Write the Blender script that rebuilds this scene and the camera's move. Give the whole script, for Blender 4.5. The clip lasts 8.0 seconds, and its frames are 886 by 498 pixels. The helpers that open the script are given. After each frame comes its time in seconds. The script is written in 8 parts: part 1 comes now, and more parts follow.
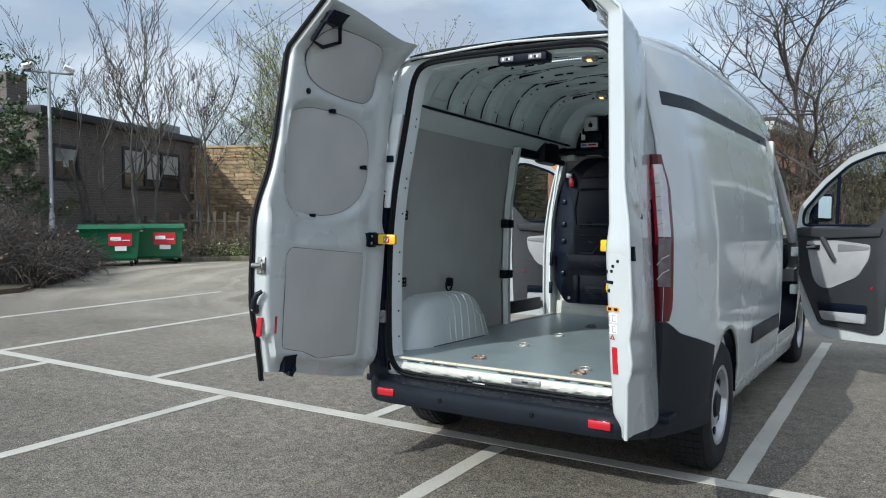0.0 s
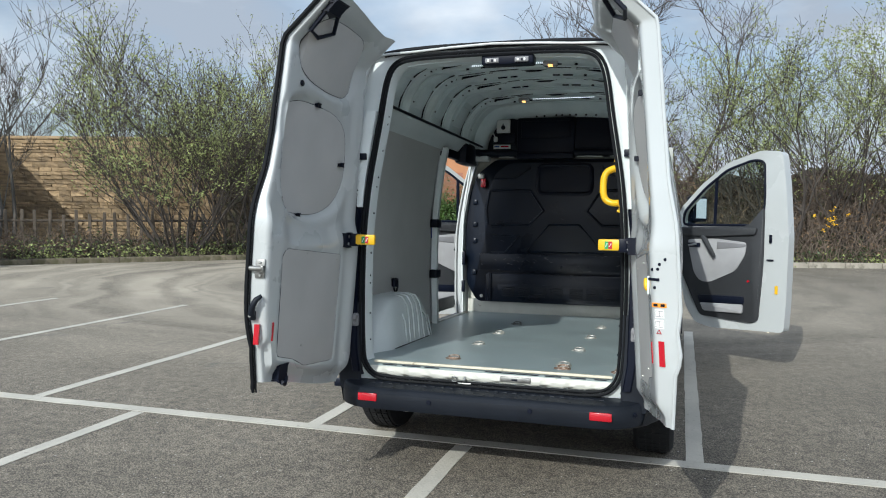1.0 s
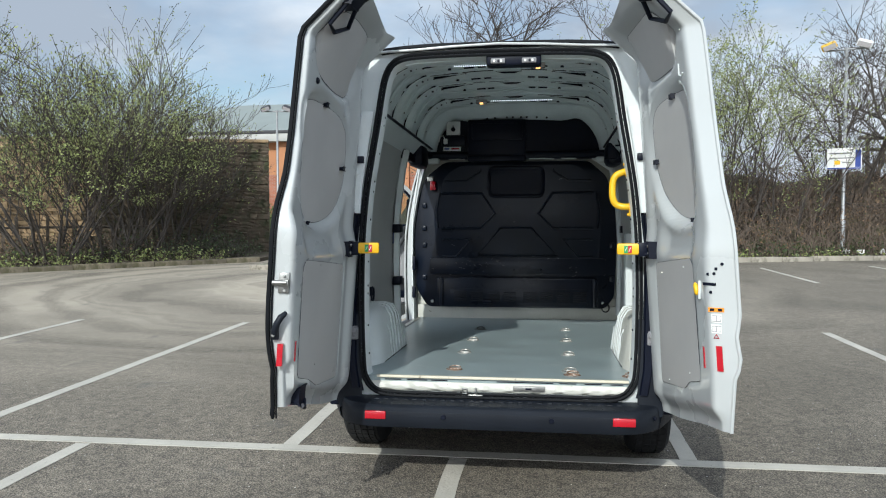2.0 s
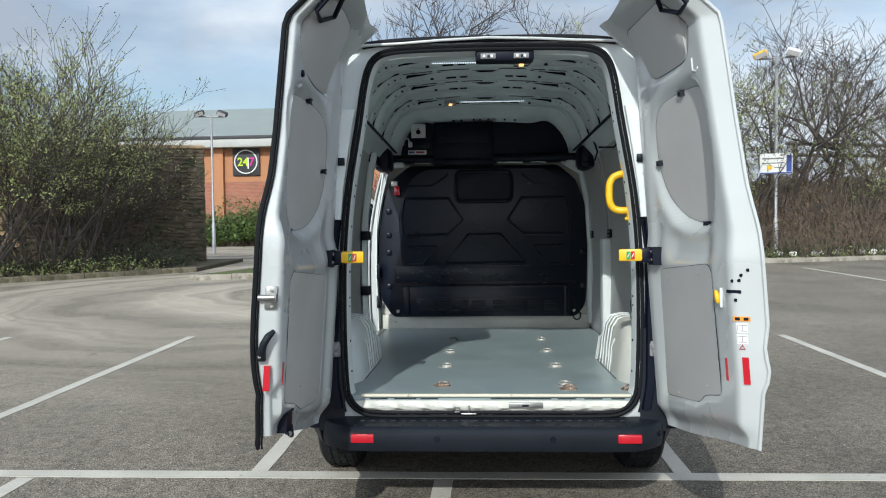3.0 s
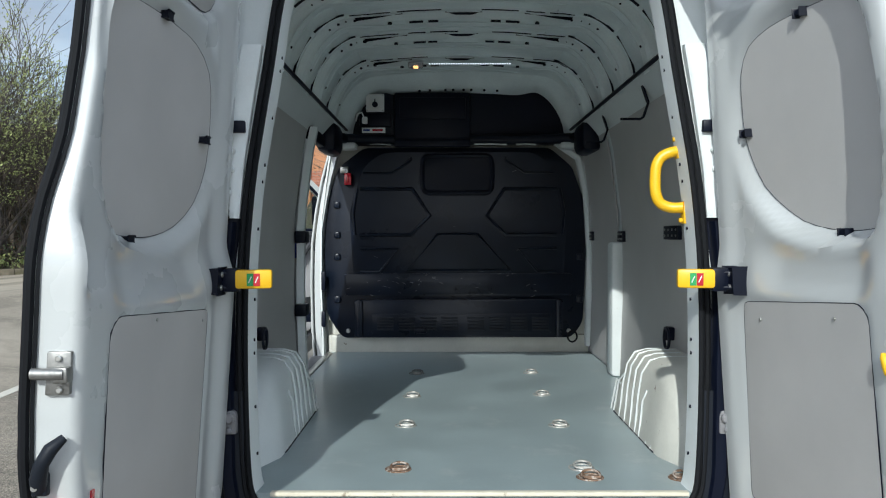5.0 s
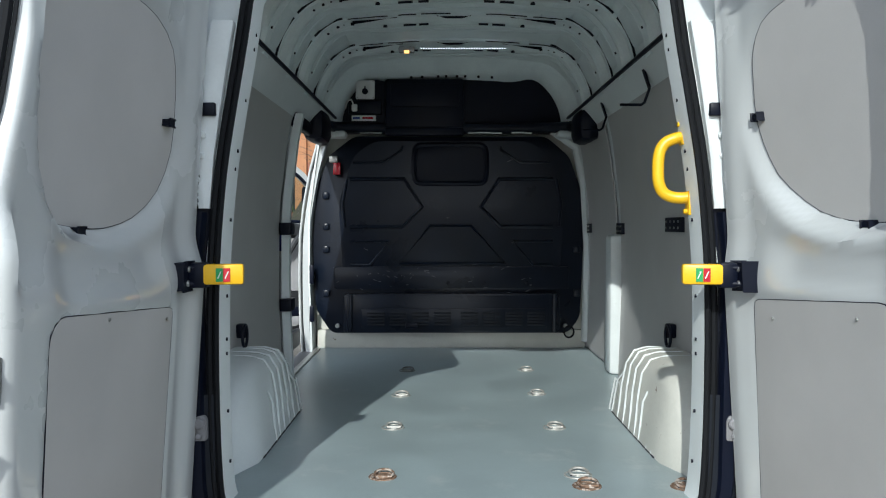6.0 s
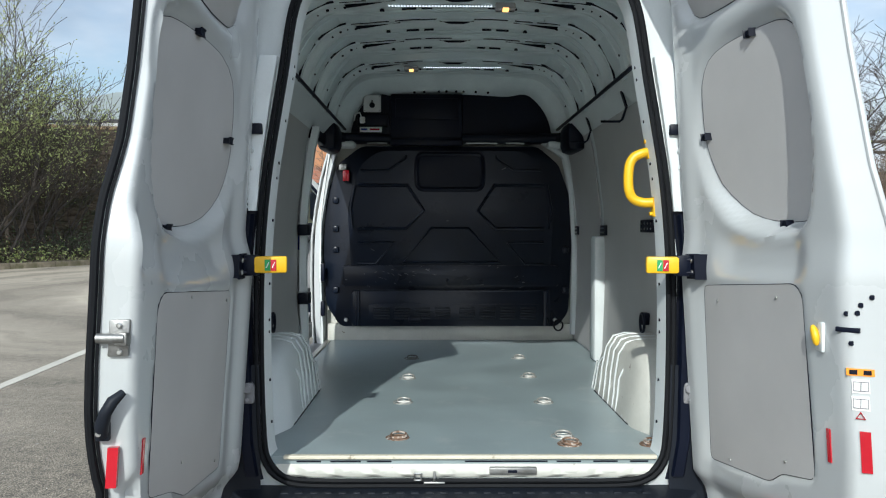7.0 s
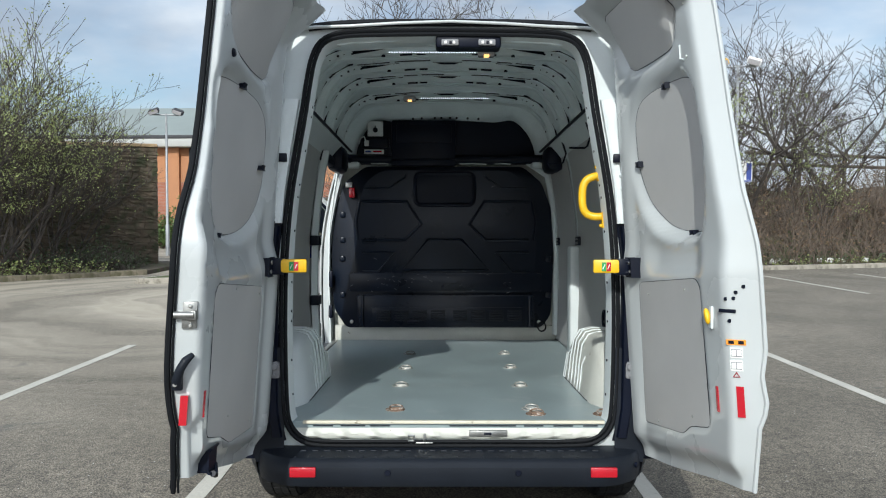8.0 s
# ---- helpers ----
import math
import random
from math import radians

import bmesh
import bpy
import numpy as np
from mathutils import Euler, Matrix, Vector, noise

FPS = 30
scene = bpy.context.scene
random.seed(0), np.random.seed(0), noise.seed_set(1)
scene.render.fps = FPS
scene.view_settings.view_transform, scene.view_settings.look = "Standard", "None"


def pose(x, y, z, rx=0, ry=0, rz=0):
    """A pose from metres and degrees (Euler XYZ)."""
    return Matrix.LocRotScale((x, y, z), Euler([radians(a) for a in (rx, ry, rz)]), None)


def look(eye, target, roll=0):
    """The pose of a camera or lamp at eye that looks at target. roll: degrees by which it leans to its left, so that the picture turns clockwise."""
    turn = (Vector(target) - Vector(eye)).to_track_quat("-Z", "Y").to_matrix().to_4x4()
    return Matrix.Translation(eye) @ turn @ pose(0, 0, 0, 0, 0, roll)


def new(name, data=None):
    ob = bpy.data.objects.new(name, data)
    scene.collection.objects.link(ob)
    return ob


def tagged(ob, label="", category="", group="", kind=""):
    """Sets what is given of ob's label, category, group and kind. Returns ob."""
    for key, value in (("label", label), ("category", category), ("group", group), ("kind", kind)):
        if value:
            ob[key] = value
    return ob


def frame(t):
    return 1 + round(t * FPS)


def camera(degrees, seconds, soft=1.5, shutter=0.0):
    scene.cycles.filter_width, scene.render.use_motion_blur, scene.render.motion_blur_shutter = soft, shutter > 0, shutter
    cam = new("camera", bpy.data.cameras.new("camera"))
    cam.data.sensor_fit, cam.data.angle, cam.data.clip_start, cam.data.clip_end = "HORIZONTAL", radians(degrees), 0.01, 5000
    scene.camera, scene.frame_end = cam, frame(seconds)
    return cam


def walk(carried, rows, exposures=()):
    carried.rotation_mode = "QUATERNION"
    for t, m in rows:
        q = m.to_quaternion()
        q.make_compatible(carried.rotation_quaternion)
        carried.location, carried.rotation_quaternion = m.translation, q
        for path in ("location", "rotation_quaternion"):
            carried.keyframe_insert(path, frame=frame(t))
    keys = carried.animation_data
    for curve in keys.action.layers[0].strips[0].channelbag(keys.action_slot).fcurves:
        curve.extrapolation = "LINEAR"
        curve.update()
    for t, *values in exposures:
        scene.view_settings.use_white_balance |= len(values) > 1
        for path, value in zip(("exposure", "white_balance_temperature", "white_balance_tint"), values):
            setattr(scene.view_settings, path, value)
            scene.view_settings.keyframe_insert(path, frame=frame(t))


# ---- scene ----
cam = camera(60.2, 8.0, soft=1.1)
PATH = [
    (0.0, (1.732, -3.339, 1.358), (0.687, -1.637, 1.254), 0.2),
    (0.5, (1.319, -3.538, 1.355), (0.504, -1.714, 1.251), 0.5),
    (1.0, (0.922, -3.666, 1.355), (0.327, -1.759, 1.252), 0.5),
    (1.2, (0.765, -3.683, 1.360), (0.247, -1.754, 1.257), 0.4),
    (2.3, (0.087, -3.630, 1.382), (-0.107, -1.640, 1.287), -0.3),
    (2.5, (0.021, -3.604, 1.387), (-0.137, -1.612, 1.297), -0.4),
    (3.0, (-0.049, -3.424, 1.371), (-0.143, -1.427, 1.288), -0.6),
    (3.5, (-0.049, -3.087, 1.381), (-0.100, -1.089, 1.304), -0.5),
    (4.0, (-0.099, -2.727, 1.380), (-0.126, -0.729, 1.301), -0.3),
    (4.5, (-0.117, -2.442, 1.379), (-0.131, -0.444, 1.292), -0.2),
    (5.0, (-0.078, -2.176, 1.388), (-0.086, -0.178, 1.286), -0.1),
    (5.2, (-0.066, -2.102, 1.383), (-0.073, -0.105, 1.274), 0.0),
    (5.75, (-0.052, -2.005, 1.382), (-0.055, -0.008, 1.262), 0.0),
    (6.3, (-0.049, -2.065, 1.382), (-0.046, -0.069, 1.258), 0.0),
    (6.5, (-0.053, -2.134, 1.385), (-0.046, -0.138, 1.264), 0.0),
    (7.0, (-0.093, -2.444, 1.378), (-0.077, -0.447, 1.268), 0.1),
    (7.5, (-0.083, -2.718, 1.386), (-0.067, -0.720, 1.293), 0.1),
    (8.0, (-0.038, -3.047, 1.374), (-0.031, -1.049, 1.301), 0.1),
]
walk(cam, [(t, look(eye, aim, roll)) for t, eye, aim, roll in PATH], [(0.0, 0.56, 6000, 4), (1.0, 0.55, 6150, 4), (3.5, 0.50, 6150, 4), (5.0, 0.60, 6100, 4), (6.5, 0.67, 6100, 4), (8.0, 0.50, 6150, 4)])

# ---- light: spring sun from behind and to the left, broken cloud ----
SUN_ELEV, SUN_AZ = radians(32.6), radians(10.9)      # light travels forward and a little to the right
to_sun = Vector((-math.sin(SUN_AZ) * math.cos(SUN_ELEV), -math.cos(SUN_AZ) * math.cos(SUN_ELEV), math.sin(SUN_ELEV)))
sun = new("sun", bpy.data.lights.new("sun", "SUN"))
sun.data.energy, sun.data.angle, sun.data.color = 2.55, radians(0.5), (1.0, 0.96, 0.90)
sun.matrix_basis = look((0, 0, 60), Vector((0, 0, 60)) - to_sun)


def build_world():
    w = bpy.data.worlds.new("sky")
    scene.world = w
    w.use_nodes = True
    nt = w.node_tree
    N, L = nt.nodes, nt.links
    N.clear()
    out, bg = N.new("ShaderNodeOutputWorld"), N.new("ShaderNodeBackground")
    sky = N.new("ShaderNodeTexSky")
    sky.sky_type, sky.sun_disc = "NISHITA", False
    sky.sun_elevation, sky.sun_rotation = SUN_ELEV, math.pi + SUN_AZ
    sky.air_density, sky.dust_density, sky.ozone_density = 1.0, 2.6, 1.0
    co, mp = N.new("ShaderNodeTexCoord"), N.new("ShaderNodeMapping")
    mp.inputs["Scale"].default_value = (1.0, 1.0, 2.6)
    mp.inputs["Location"].default_value = (3.1, 0.4, 0.2)
    n1 = N.new("ShaderNodeTexNoise")
    n1.inputs["Scale"].default_value, n1.inputs["Detail"].default_value, n1.inputs["Roughness"].default_value = 2.1, 9.0, 0.56
    n1.inputs["Distortion"].default_value = 0.35
    ramp = N.new("ShaderNodeValToRGB")
    ramp.color_ramp.elements[0].position, ramp.color_ramp.elements[1].position = 0.30, 0.56
    n2 = N.new("ShaderNodeTexNoise")
    n2.inputs["Scale"].default_value, n2.inputs["Detail"].default_value = 3.4, 6.0
    tone = N.new("ShaderNodeValToRGB")
    tone.color_ramp.elements[0].position, tone.color_ramp.elements[1].position = 0.38, 0.64
    tone.color_ramp.elements[0].color, tone.color_ramp.elements[1].color = (3.1, 3.4, 4.05, 1), (6.0, 6.2, 6.7, 1)
    mix = N.new("ShaderNodeMix")
    mix.data_type = "RGBA"
    L.new(co.outputs["Generated"], mp.inputs["Vector"])
    for n in (n1, n2):
        L.new(mp.outputs[0], n.inputs["Vector"])
    L.new(n1.outputs["Fac"], ramp.inputs[0])
    L.new(n2.outputs["Fac"], tone.inputs[0])
    L.new(ramp.outputs[0], mix.inputs[0])
    L.new(sky.outputs[0], mix.inputs[6])
    # clouds on the sun's side of the sky are brighter
    dot, lift, bright = N.new("ShaderNodeVectorMath"), N.new("ShaderNodeMapRange"), N.new("ShaderNodeVectorMath")
    dot.operation, bright.operation = "DOT_PRODUCT", "SCALE"
    L.new(co.outputs["Generated"], dot.inputs[0])
    dot.inputs[1].default_value = to_sun
    lift.inputs[1].default_value, lift.inputs[2].default_value, lift.inputs[3].default_value, lift.inputs[4].default_value = -0.2, 0.9, 0.95, 2.1
    L.new(dot.outputs["Value"], lift.inputs[0])
    L.new(tone.outputs[0], bright.inputs[0])
    L.new(lift.outputs[0], bright.inputs[3])
    L.new(bright.outputs[0], mix.inputs[7])
    L.new(mix.outputs[2], bg.inputs[0])
    bg.inputs[1].default_value = 0.108
    L.new(bg.outputs[0], out.inputs[0])


build_world()


# ---- materials ----
def mat(name, col, rough=0.5, metal=0.0, var=0.12, scale=3.0, bump=0.05, bscale=120.0, coat=0.0, spots=None, spot_scale=9.0, spot_edge=(0.62, 0.68), island=0.0, obj=0.0, world=False, spec=0.5):
    """Procedural surface: base colour varied at two sizes, rough grain as relief, and spots of another colour."""
    m = bpy.data.materials.new(name)
    m.use_nodes = True
    nt = m.node_tree
    N, L = nt.nodes, nt.links
    p = N["Principled BSDF"]
    co = N.new("ShaderNodeTexCoord")
    big, fine = N.new("ShaderNodeTexNoise"), N.new("ShaderNodeTexNoise")
    big.inputs["Scale"].default_value, big.inputs["Detail"].default_value = scale, 6.0
    fine.inputs["Scale"].default_value, fine.inputs["Detail"].default_value = bscale, 3.0
    if world:
        geo = N.new("ShaderNodeNewGeometry")
        src = geo.outputs["Position"]
    else:
        src = co.outputs["Object"]
    for n in (big, fine):
        L.new(src, n.inputs["Vector"])
    mix = N.new("ShaderNodeMix")
    mix.data_type = "RGBA"
    mix.inputs[6].default_value = (*[c * (1 - var) for c in col], 1)
    mix.inputs[7].default_value = (*[min(1, c * (1 + var)) for c in col], 1)
    mul = N.new("ShaderNodeMath")
    mul.operation = "MULTIPLY_ADD"
    L.new(fine.outputs["Fac"], mul.inputs[0])
    mul.inputs[1].default_value = 0.5
    add = N.new("ShaderNodeMath")
    add.operation = "MULTIPLY_ADD"
    L.new(big.outputs["Fac"], add.inputs[0])
    add.inputs[1].default_value, add.inputs[2].default_value = 1.7, -0.6
    L.new(add.outputs[0], mul.inputs[2])
    fac = mul.outputs[0]
    if island or obj:
        info = N.new("ShaderNodeObjectInfo") if obj else N.new("ShaderNodeNewGeometry")
        rnd = info.outputs["Random"] if obj else info.outputs["Random Per Island"]
        v = N.new("ShaderNodeMath")
        v.operation = "MULTIPLY_ADD"
        L.new(rnd, v.inputs[0])
        v.inputs[1].default_value = island or obj
        L.new(fac, v.inputs[2])
        fac = v.outputs[0]
    sub = N.new("ShaderNodeMath")
    sub.operation = "SUBTRACT"
    sub.use_clamp = True
    L.new(fac, sub.inputs[0])
    sub.inputs[1].default_value = 0.25 + 0.5 * (island or obj)
    L.new(sub.outputs[0], mix.inputs[0])
    colour = mix.outputs[2]
    if spots:
        sp = N.new("ShaderNodeTexNoise")
        sp.inputs["Scale"].default_value, sp.inputs["Detail"].default_value, sp.inputs["Roughness"].default_value = spot_scale, 8.0, 0.65
        L.new(src, sp.inputs["Vector"])
        r = N.new("ShaderNodeMapRange")
        r.inputs[1].default_value, r.inputs[2].default_value = spot_edge
        L.new(sp.outputs["Fac"], r.inputs[0])
        m2 = N.new("ShaderNodeMix")
        m2.data_type = "RGBA"
        L.new(r.outputs[0], m2.inputs[0])
        L.new(colour, m2.inputs[6])
        m2.inputs[7].default_value = (*spots, 1)
        colour = m2.outputs[2]
    L.new(colour, p.inputs["Base Color"])
    rr = N.new("ShaderNodeMapRange")
    rr.inputs[3].default_value, rr.inputs[4].default_value = max(0.02, rough - 0.1), min(1.0, rough + 0.1)
    L.new(big.outputs["Fac"], rr.inputs[0])
    L.new(rr.outputs[0], p.inputs["Roughness"])
    p.inputs["Metallic"].default_value = metal
    p.inputs["Coat Weight"].default_value = coat
    p.inputs["Coat Roughness"].default_value = 0.06
    p.inputs["Specular IOR Level"].default_value = spec
    if bump:
        b = N.new("ShaderNodeBump")
        b.inputs["Strength"].default_value, b.inputs["Distance"].default_value = bump, 0.01
        L.new(fine.outputs["Fac"], b.inputs["Height"])
        L.new(b.outputs[0], p.inputs["Normal"])
    return m


def glow(name, col, strength):
    m = bpy.data.materials.new(name)
    m.use_nodes = True
    p = m.node_tree.nodes["Principled BSDF"]
    p.inputs["Base Color"].default_value = (*col, 1)
    p.inputs["Emission Color"].default_value = (*col, 1)
    p.inputs["Emission Strength"].default_value = strength
    return m


def glass(name, col, rough=0.02):
    m = bpy.data.materials.new(name)
    m.use_nodes = True
    p = m.node_tree.nodes["Principled BSDF"]
    p.inputs["Base Color"].default_value = (*col, 1)
    p.inputs["Transmission Weight"].default_value = 1.0
    p.inputs["Roughness"].default_value = rough
    p.inputs["IOR"].default_value = 1.1
    return m


PAINT = mat("white_paint", (0.47, 0.49, 0.49), 0.26, var=0.04, scale=2.0, bump=0.003, bscale=300, coat=0.7, spots=(0.55, 0.54, 0.50), spot_scale=14, spot_edge=(0.74, 0.80))
INNER = mat("inner_white_paint", (0.66, 0.70, 0.70), 0.42, var=0.07, scale=5.0, bump=0.02, bscale=160, spots=(0.42, 0.39, 0.34), spot_scale=22, spot_edge=(0.70, 0.78))
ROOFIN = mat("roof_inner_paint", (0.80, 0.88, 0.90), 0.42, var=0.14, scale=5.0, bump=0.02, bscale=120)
WORN = mat("scuffed_white_paint", (0.56, 0.56, 0.51), 0.45, var=0.10, scale=7.0, bump=0.04, bscale=90, spots=(0.16, 0.12, 0.09), spot_scale=16, spot_edge=(0.66, 0.70))
PLY = mat("grey_lining_board", (0.45, 0.445, 0.435), 0.5, var=0.09, scale=4.0, bump=0.03, bscale=420)
FLOOR = mat("grey_floor_sheet", (0.285, 0.347, 0.360), 0.32, var=0.16, scale=3.5, bump=0.03, bscale=240, spots=(0.34, 0.385, 0.385), spot_scale=6, spot_edge=(0.58, 0.75))
PLASTIC = mat("dark_grey_plastic", (0.0090, 0.0120, 0.0185), 0.48, spec=0.26, var=0.2, scale=6, bump=0.08, bscale=500)
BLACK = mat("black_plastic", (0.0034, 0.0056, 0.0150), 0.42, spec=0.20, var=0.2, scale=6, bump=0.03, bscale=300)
BULK = mat("black_moulded_panel", (0.0056, 0.0095, 0.0195), 0.30, spec=0.24, var=0.3, scale=5, bump=0.03, bscale=220, spots=(0.20, 0.20, 0.20), spot_scale=34, spot_edge=(0.72, 0.75))
RUBBER = mat("black_rubber", (0.006, 0.007, 0.009), 0.7, spec=0.2, var=0.2, scale=8, bump=0.06, bscale=180)
TYRE = mat("tyre_rubber", (0.011, 0.0115, 0.013), 0.75, spec=0.3, var=0.25, scale=9, bump=0.1, bscale=90, spots=(0.035, 0.033, 0.03), spot_scale=12, spot_edge=(0.62, 0.85))
STEEL = mat("zinc_steel", (0.52, 0.52, 0.50), 0.35, metal=0.9, var=0.2, scale=20, bump=0.05, bscale=200)
RIM = mat("silver_wheel_paint", (0.48, 0.49, 0.50), 0.35, metal=0.7, var=0.15, scale=12, bump=0.02)
RUST = mat("rusty_steel", (0.24, 0.15, 0.10), 0.7, metal=0.4, var=0.4, scale=40, bump=0.15, bscale=150, spots=(0.5, 0.45, 0.4), spot_scale=60, spot_edge=(0.5, 0.6))
YELLOW = mat("yellow_paint", (0.78, 0.46, 0.01), 0.38, var=0.08, scale=12, bump=0.02, spots=(0.25, 0.2, 0.15), spot_scale=40, spot_edge=(0.70, 0.74))
RED = mat("red_reflector", (0.44, 0.006, 0.018), 0.22, var=0.08, scale=30, bump=0.08, bscale=300, coat=0.5)
DARKRED = mat("dark_red_lamp_lens", (0.10, 0.003, 0.009), 0.15, var=0.15, scale=12, bump=0.0, coat=0.25)
REDLENS = mat("red_lamp_lens", (0.30, 0.006, 0.020), 0.15, var=0.15, scale=25, bump=0.05, bscale=80, coat=0.3)
CLEAR = mat("clear_lamp_lens", (0.50, 0.48, 0.49), 0.2, metal=0.2, var=0.15, scale=25, bump=0.05, bscale=80, coat=1.0)
SMOKED = mat("smoked_lamp_lens", (0.13, 0.10, 0.11), 0.15, metal=0.2, var=0.3, scale=25, bump=0.05, bscale=80, coat=1.0)
CUP = mat("dull_steel_cup", (0.20, 0.20, 0.19), 0.5, metal=0.6, var=0.3, scale=60, bump=0.05)
ZINCRING = mat("bright_zinc_ring", (0.42, 0.41, 0.38), 0.35, metal=0.35, var=0.25, scale=60, bump=0.03, spots=(0.16, 0.12, 0.08), spot_scale=70, spot_edge=(0.60, 0.68))
ZINC = mat("dull_zinc_plate", (0.30, 0.30, 0.29), 0.4, metal=0.8, var=0.25, scale=30, bump=0.05)
ORANGE = mat("orange_label", (0.85, 0.30, 0.02), 0.5, var=0.05, bump=0.0)
PAPER = mat("white_label", (0.78, 0.78, 0.76), 0.5, var=0.04, bump=0.0)
GREENL = mat("green_label", (0.02, 0.30, 0.08), 0.5, var=0.05, bump=0.0)
BLUE = mat("blue_label", (0.02, 0.05, 0.28), 0.4, var=0.1, bump=0.0)
CABTRIM = mat("pale_grey_door_insert", (0.33, 0.33, 0.34), 0.6, var=0.1, scale=8, bump=0.06, bscale=400)
CHARCOAL = mat("charcoal_door_trim", (0.030, 0.032, 0.036), 0.6, var=0.15, scale=8, bump=0.06, bscale=400)
TRIM = mat("grey_door_trim", (0.20, 0.20, 0.21), 0.6, var=0.1, scale=8, bump=0.06, bscale=400)
CREAM = mat("cream_edge_strip", (0.66, 0.62, 0.50), 0.5, var=0.12, scale=14, bump=0.05, spots=(0.2, 0.16, 0.1), spot_scale=18, spot_edge=(0.62, 0.70))
GLASS = glass("tinted_glass", (0.62, 0.70, 0.66))
MIRROR = mat("mirror_face", (0.85, 0.88, 0.9), 0.03, metal=1.0, var=0.02, bump=0.0)
LED = glow("led_strip", (0.85, 0.92, 1.0), 1.1)
WARM = glow("warm_bulb", (1.0, 0.50, 0.16), 1.3)


# ---- mesh helpers ----
def link(name, bm, material, parent=None, label="", smooth=40):
    me = bpy.data.meshes.new(name)
    bmesh.ops.recalc_face_normals(bm, faces=bm.faces)
    bm.to_mesh(me)
    bm.free()
    me.materials.append(material)
    if smooth:
        me.shade_smooth()
        me.set_sharp_from_angle(angle=radians(smooth))
    ob = new(name, me)
    ob.parent = parent
    if label:
        ob["label"] = label
    return ob


def part(name, bm, material, parent, label="", smooth=40):
    return link(name, bm, material, parent, label, smooth)


def raw(name, verts, faces, material, parent=None, label="", smooth=0):
    me = bpy.data.meshes.new(name)
    me.from_pydata([tuple(v) for v in verts], [], faces)
    me.materials.append(material)
    if smooth:
        me.shade_smooth()
    ob = new(name, me)
    ob.parent = parent
    if label:
        ob["label"] = label
    return ob


def thing(name, label, category, m=Matrix(), group="", kind=""):
    e = new(name)
    e.empty_display_size = 0.1
    e.matrix_basis = m
    return tagged(e, label, category, group, kind)


def box(bm, lo, hi, bevel=0.0, m=None, seg=2):
    r = bmesh.ops.create_cube(bm, size=1.0)
    vs = r["verts"]
    lo, hi = Vector(lo), Vector(hi)
    for v in vs:
        v.co = Vector([(lo[i] + hi[i]) / 2 + v.co[i] * (hi[i] - lo[i]) for i in range(3)])
    if bevel:
        es = list({e for v in vs for e in v.link_edges})
        r2 = bmesh.ops.bevel(bm, geom=es, offset=bevel, segments=seg, affect="EDGES", profile=0.5)
        vs = list({v for f in r2["faces"] for v in f.verts} | {v for v in vs if v.is_valid})
    if m is not None:
        for v in vs:
            v.co = m @ v.co
    return vs


def basis(d):
    d = d.normalized()
    a = Vector((0, 0, 1)) if abs(d.z) < 0.9 else Vector((1, 0, 0))
    u = d.cross(a).normalized()
    return u, d.cross(u).normalized()


def tube(bm, pts, r, seg=8, closed=False, cap=True):
    """A round bar of radius r (or radii) along pts."""
    pts = [Vector(p) for p in pts]
    n = len(pts)
    rs = r if isinstance(r, (list, tuple)) else [r] * n
    rings = []
    u = None
    for i, p in enumerate(pts):
        if closed:
            d = pts[(i + 1) % n] - pts[i - 1]
        else:
            d = pts[min(i + 1, n - 1)] - pts[max(i - 1, 0)]
        d = d.normalized()
        if u is None:
            u, v = basis(d)
        else:
            u = (u - d * u.dot(d)).normalized()
            v = d.cross(u)
        rings.append([bm.verts.new(p + rs[i] * (math.cos(a) * u + math.sin(a) * v)) for a in [2 * math.pi * k / seg for k in range(seg)]])
    for i in range(n if closed else n - 1):
        a, b = rings[i], rings[(i + 1) % n]
        for k in range(seg):
            bm.faces.new((a[k], a[(k + 1) % seg], b[(k + 1) % seg], b[k]))
    if cap and not closed:
        bm.faces.new(list(reversed(rings[0])))
        bm.faces.new(rings[-1])


def disc(bm, c, axis, r, h, seg=20, bevel=0.0):
    """A short cylinder centred at c along axis."""
    c, axis = Vector(c), Vector(axis).normalized()
    if bevel:
        tube(bm, [c - axis * h / 2, c - axis * (h / 2 - bevel), c + axis * (h / 2 - bevel), c + axis * h / 2], [r - bevel, r, r, r - bevel], seg)
    else:
        tube(bm, [c - axis * h / 2, c + axis * h / 2], r, seg)


def grid(bm, rows):
    vs = [[bm.verts.new(p) for p in row] for row in rows]
    for a, b in zip(vs, vs[1:]):
        for i in range(len(a) - 1):
            bm.faces.new((a[i], a[i + 1], b[i + 1], b[i]))
    return vs


def slab(bm, pts, off, bevel=0.0, seg=2):
    """A plate from an outline, its back moved by off, with softened rims."""
    a = [bm.verts.new(p) for p in pts]
    off = Vector(off)
    b = [bm.verts.new(Vector(p) + off) for p in pts]
    n = len(a)
    f = [bm.faces.new(a), bm.faces.new(list(reversed(b)))]
    for i in range(n):
        f.append(bm.faces.new((a[i], b[i], b[(i + 1) % n], a[(i + 1) % n])))
    if bevel:
        es = list(f[0].edges) + list(f[1].edges)
        bmesh.ops.bevel(bm, geom=es, offset=bevel, segments=seg, affect="EDGES", profile=0.5)


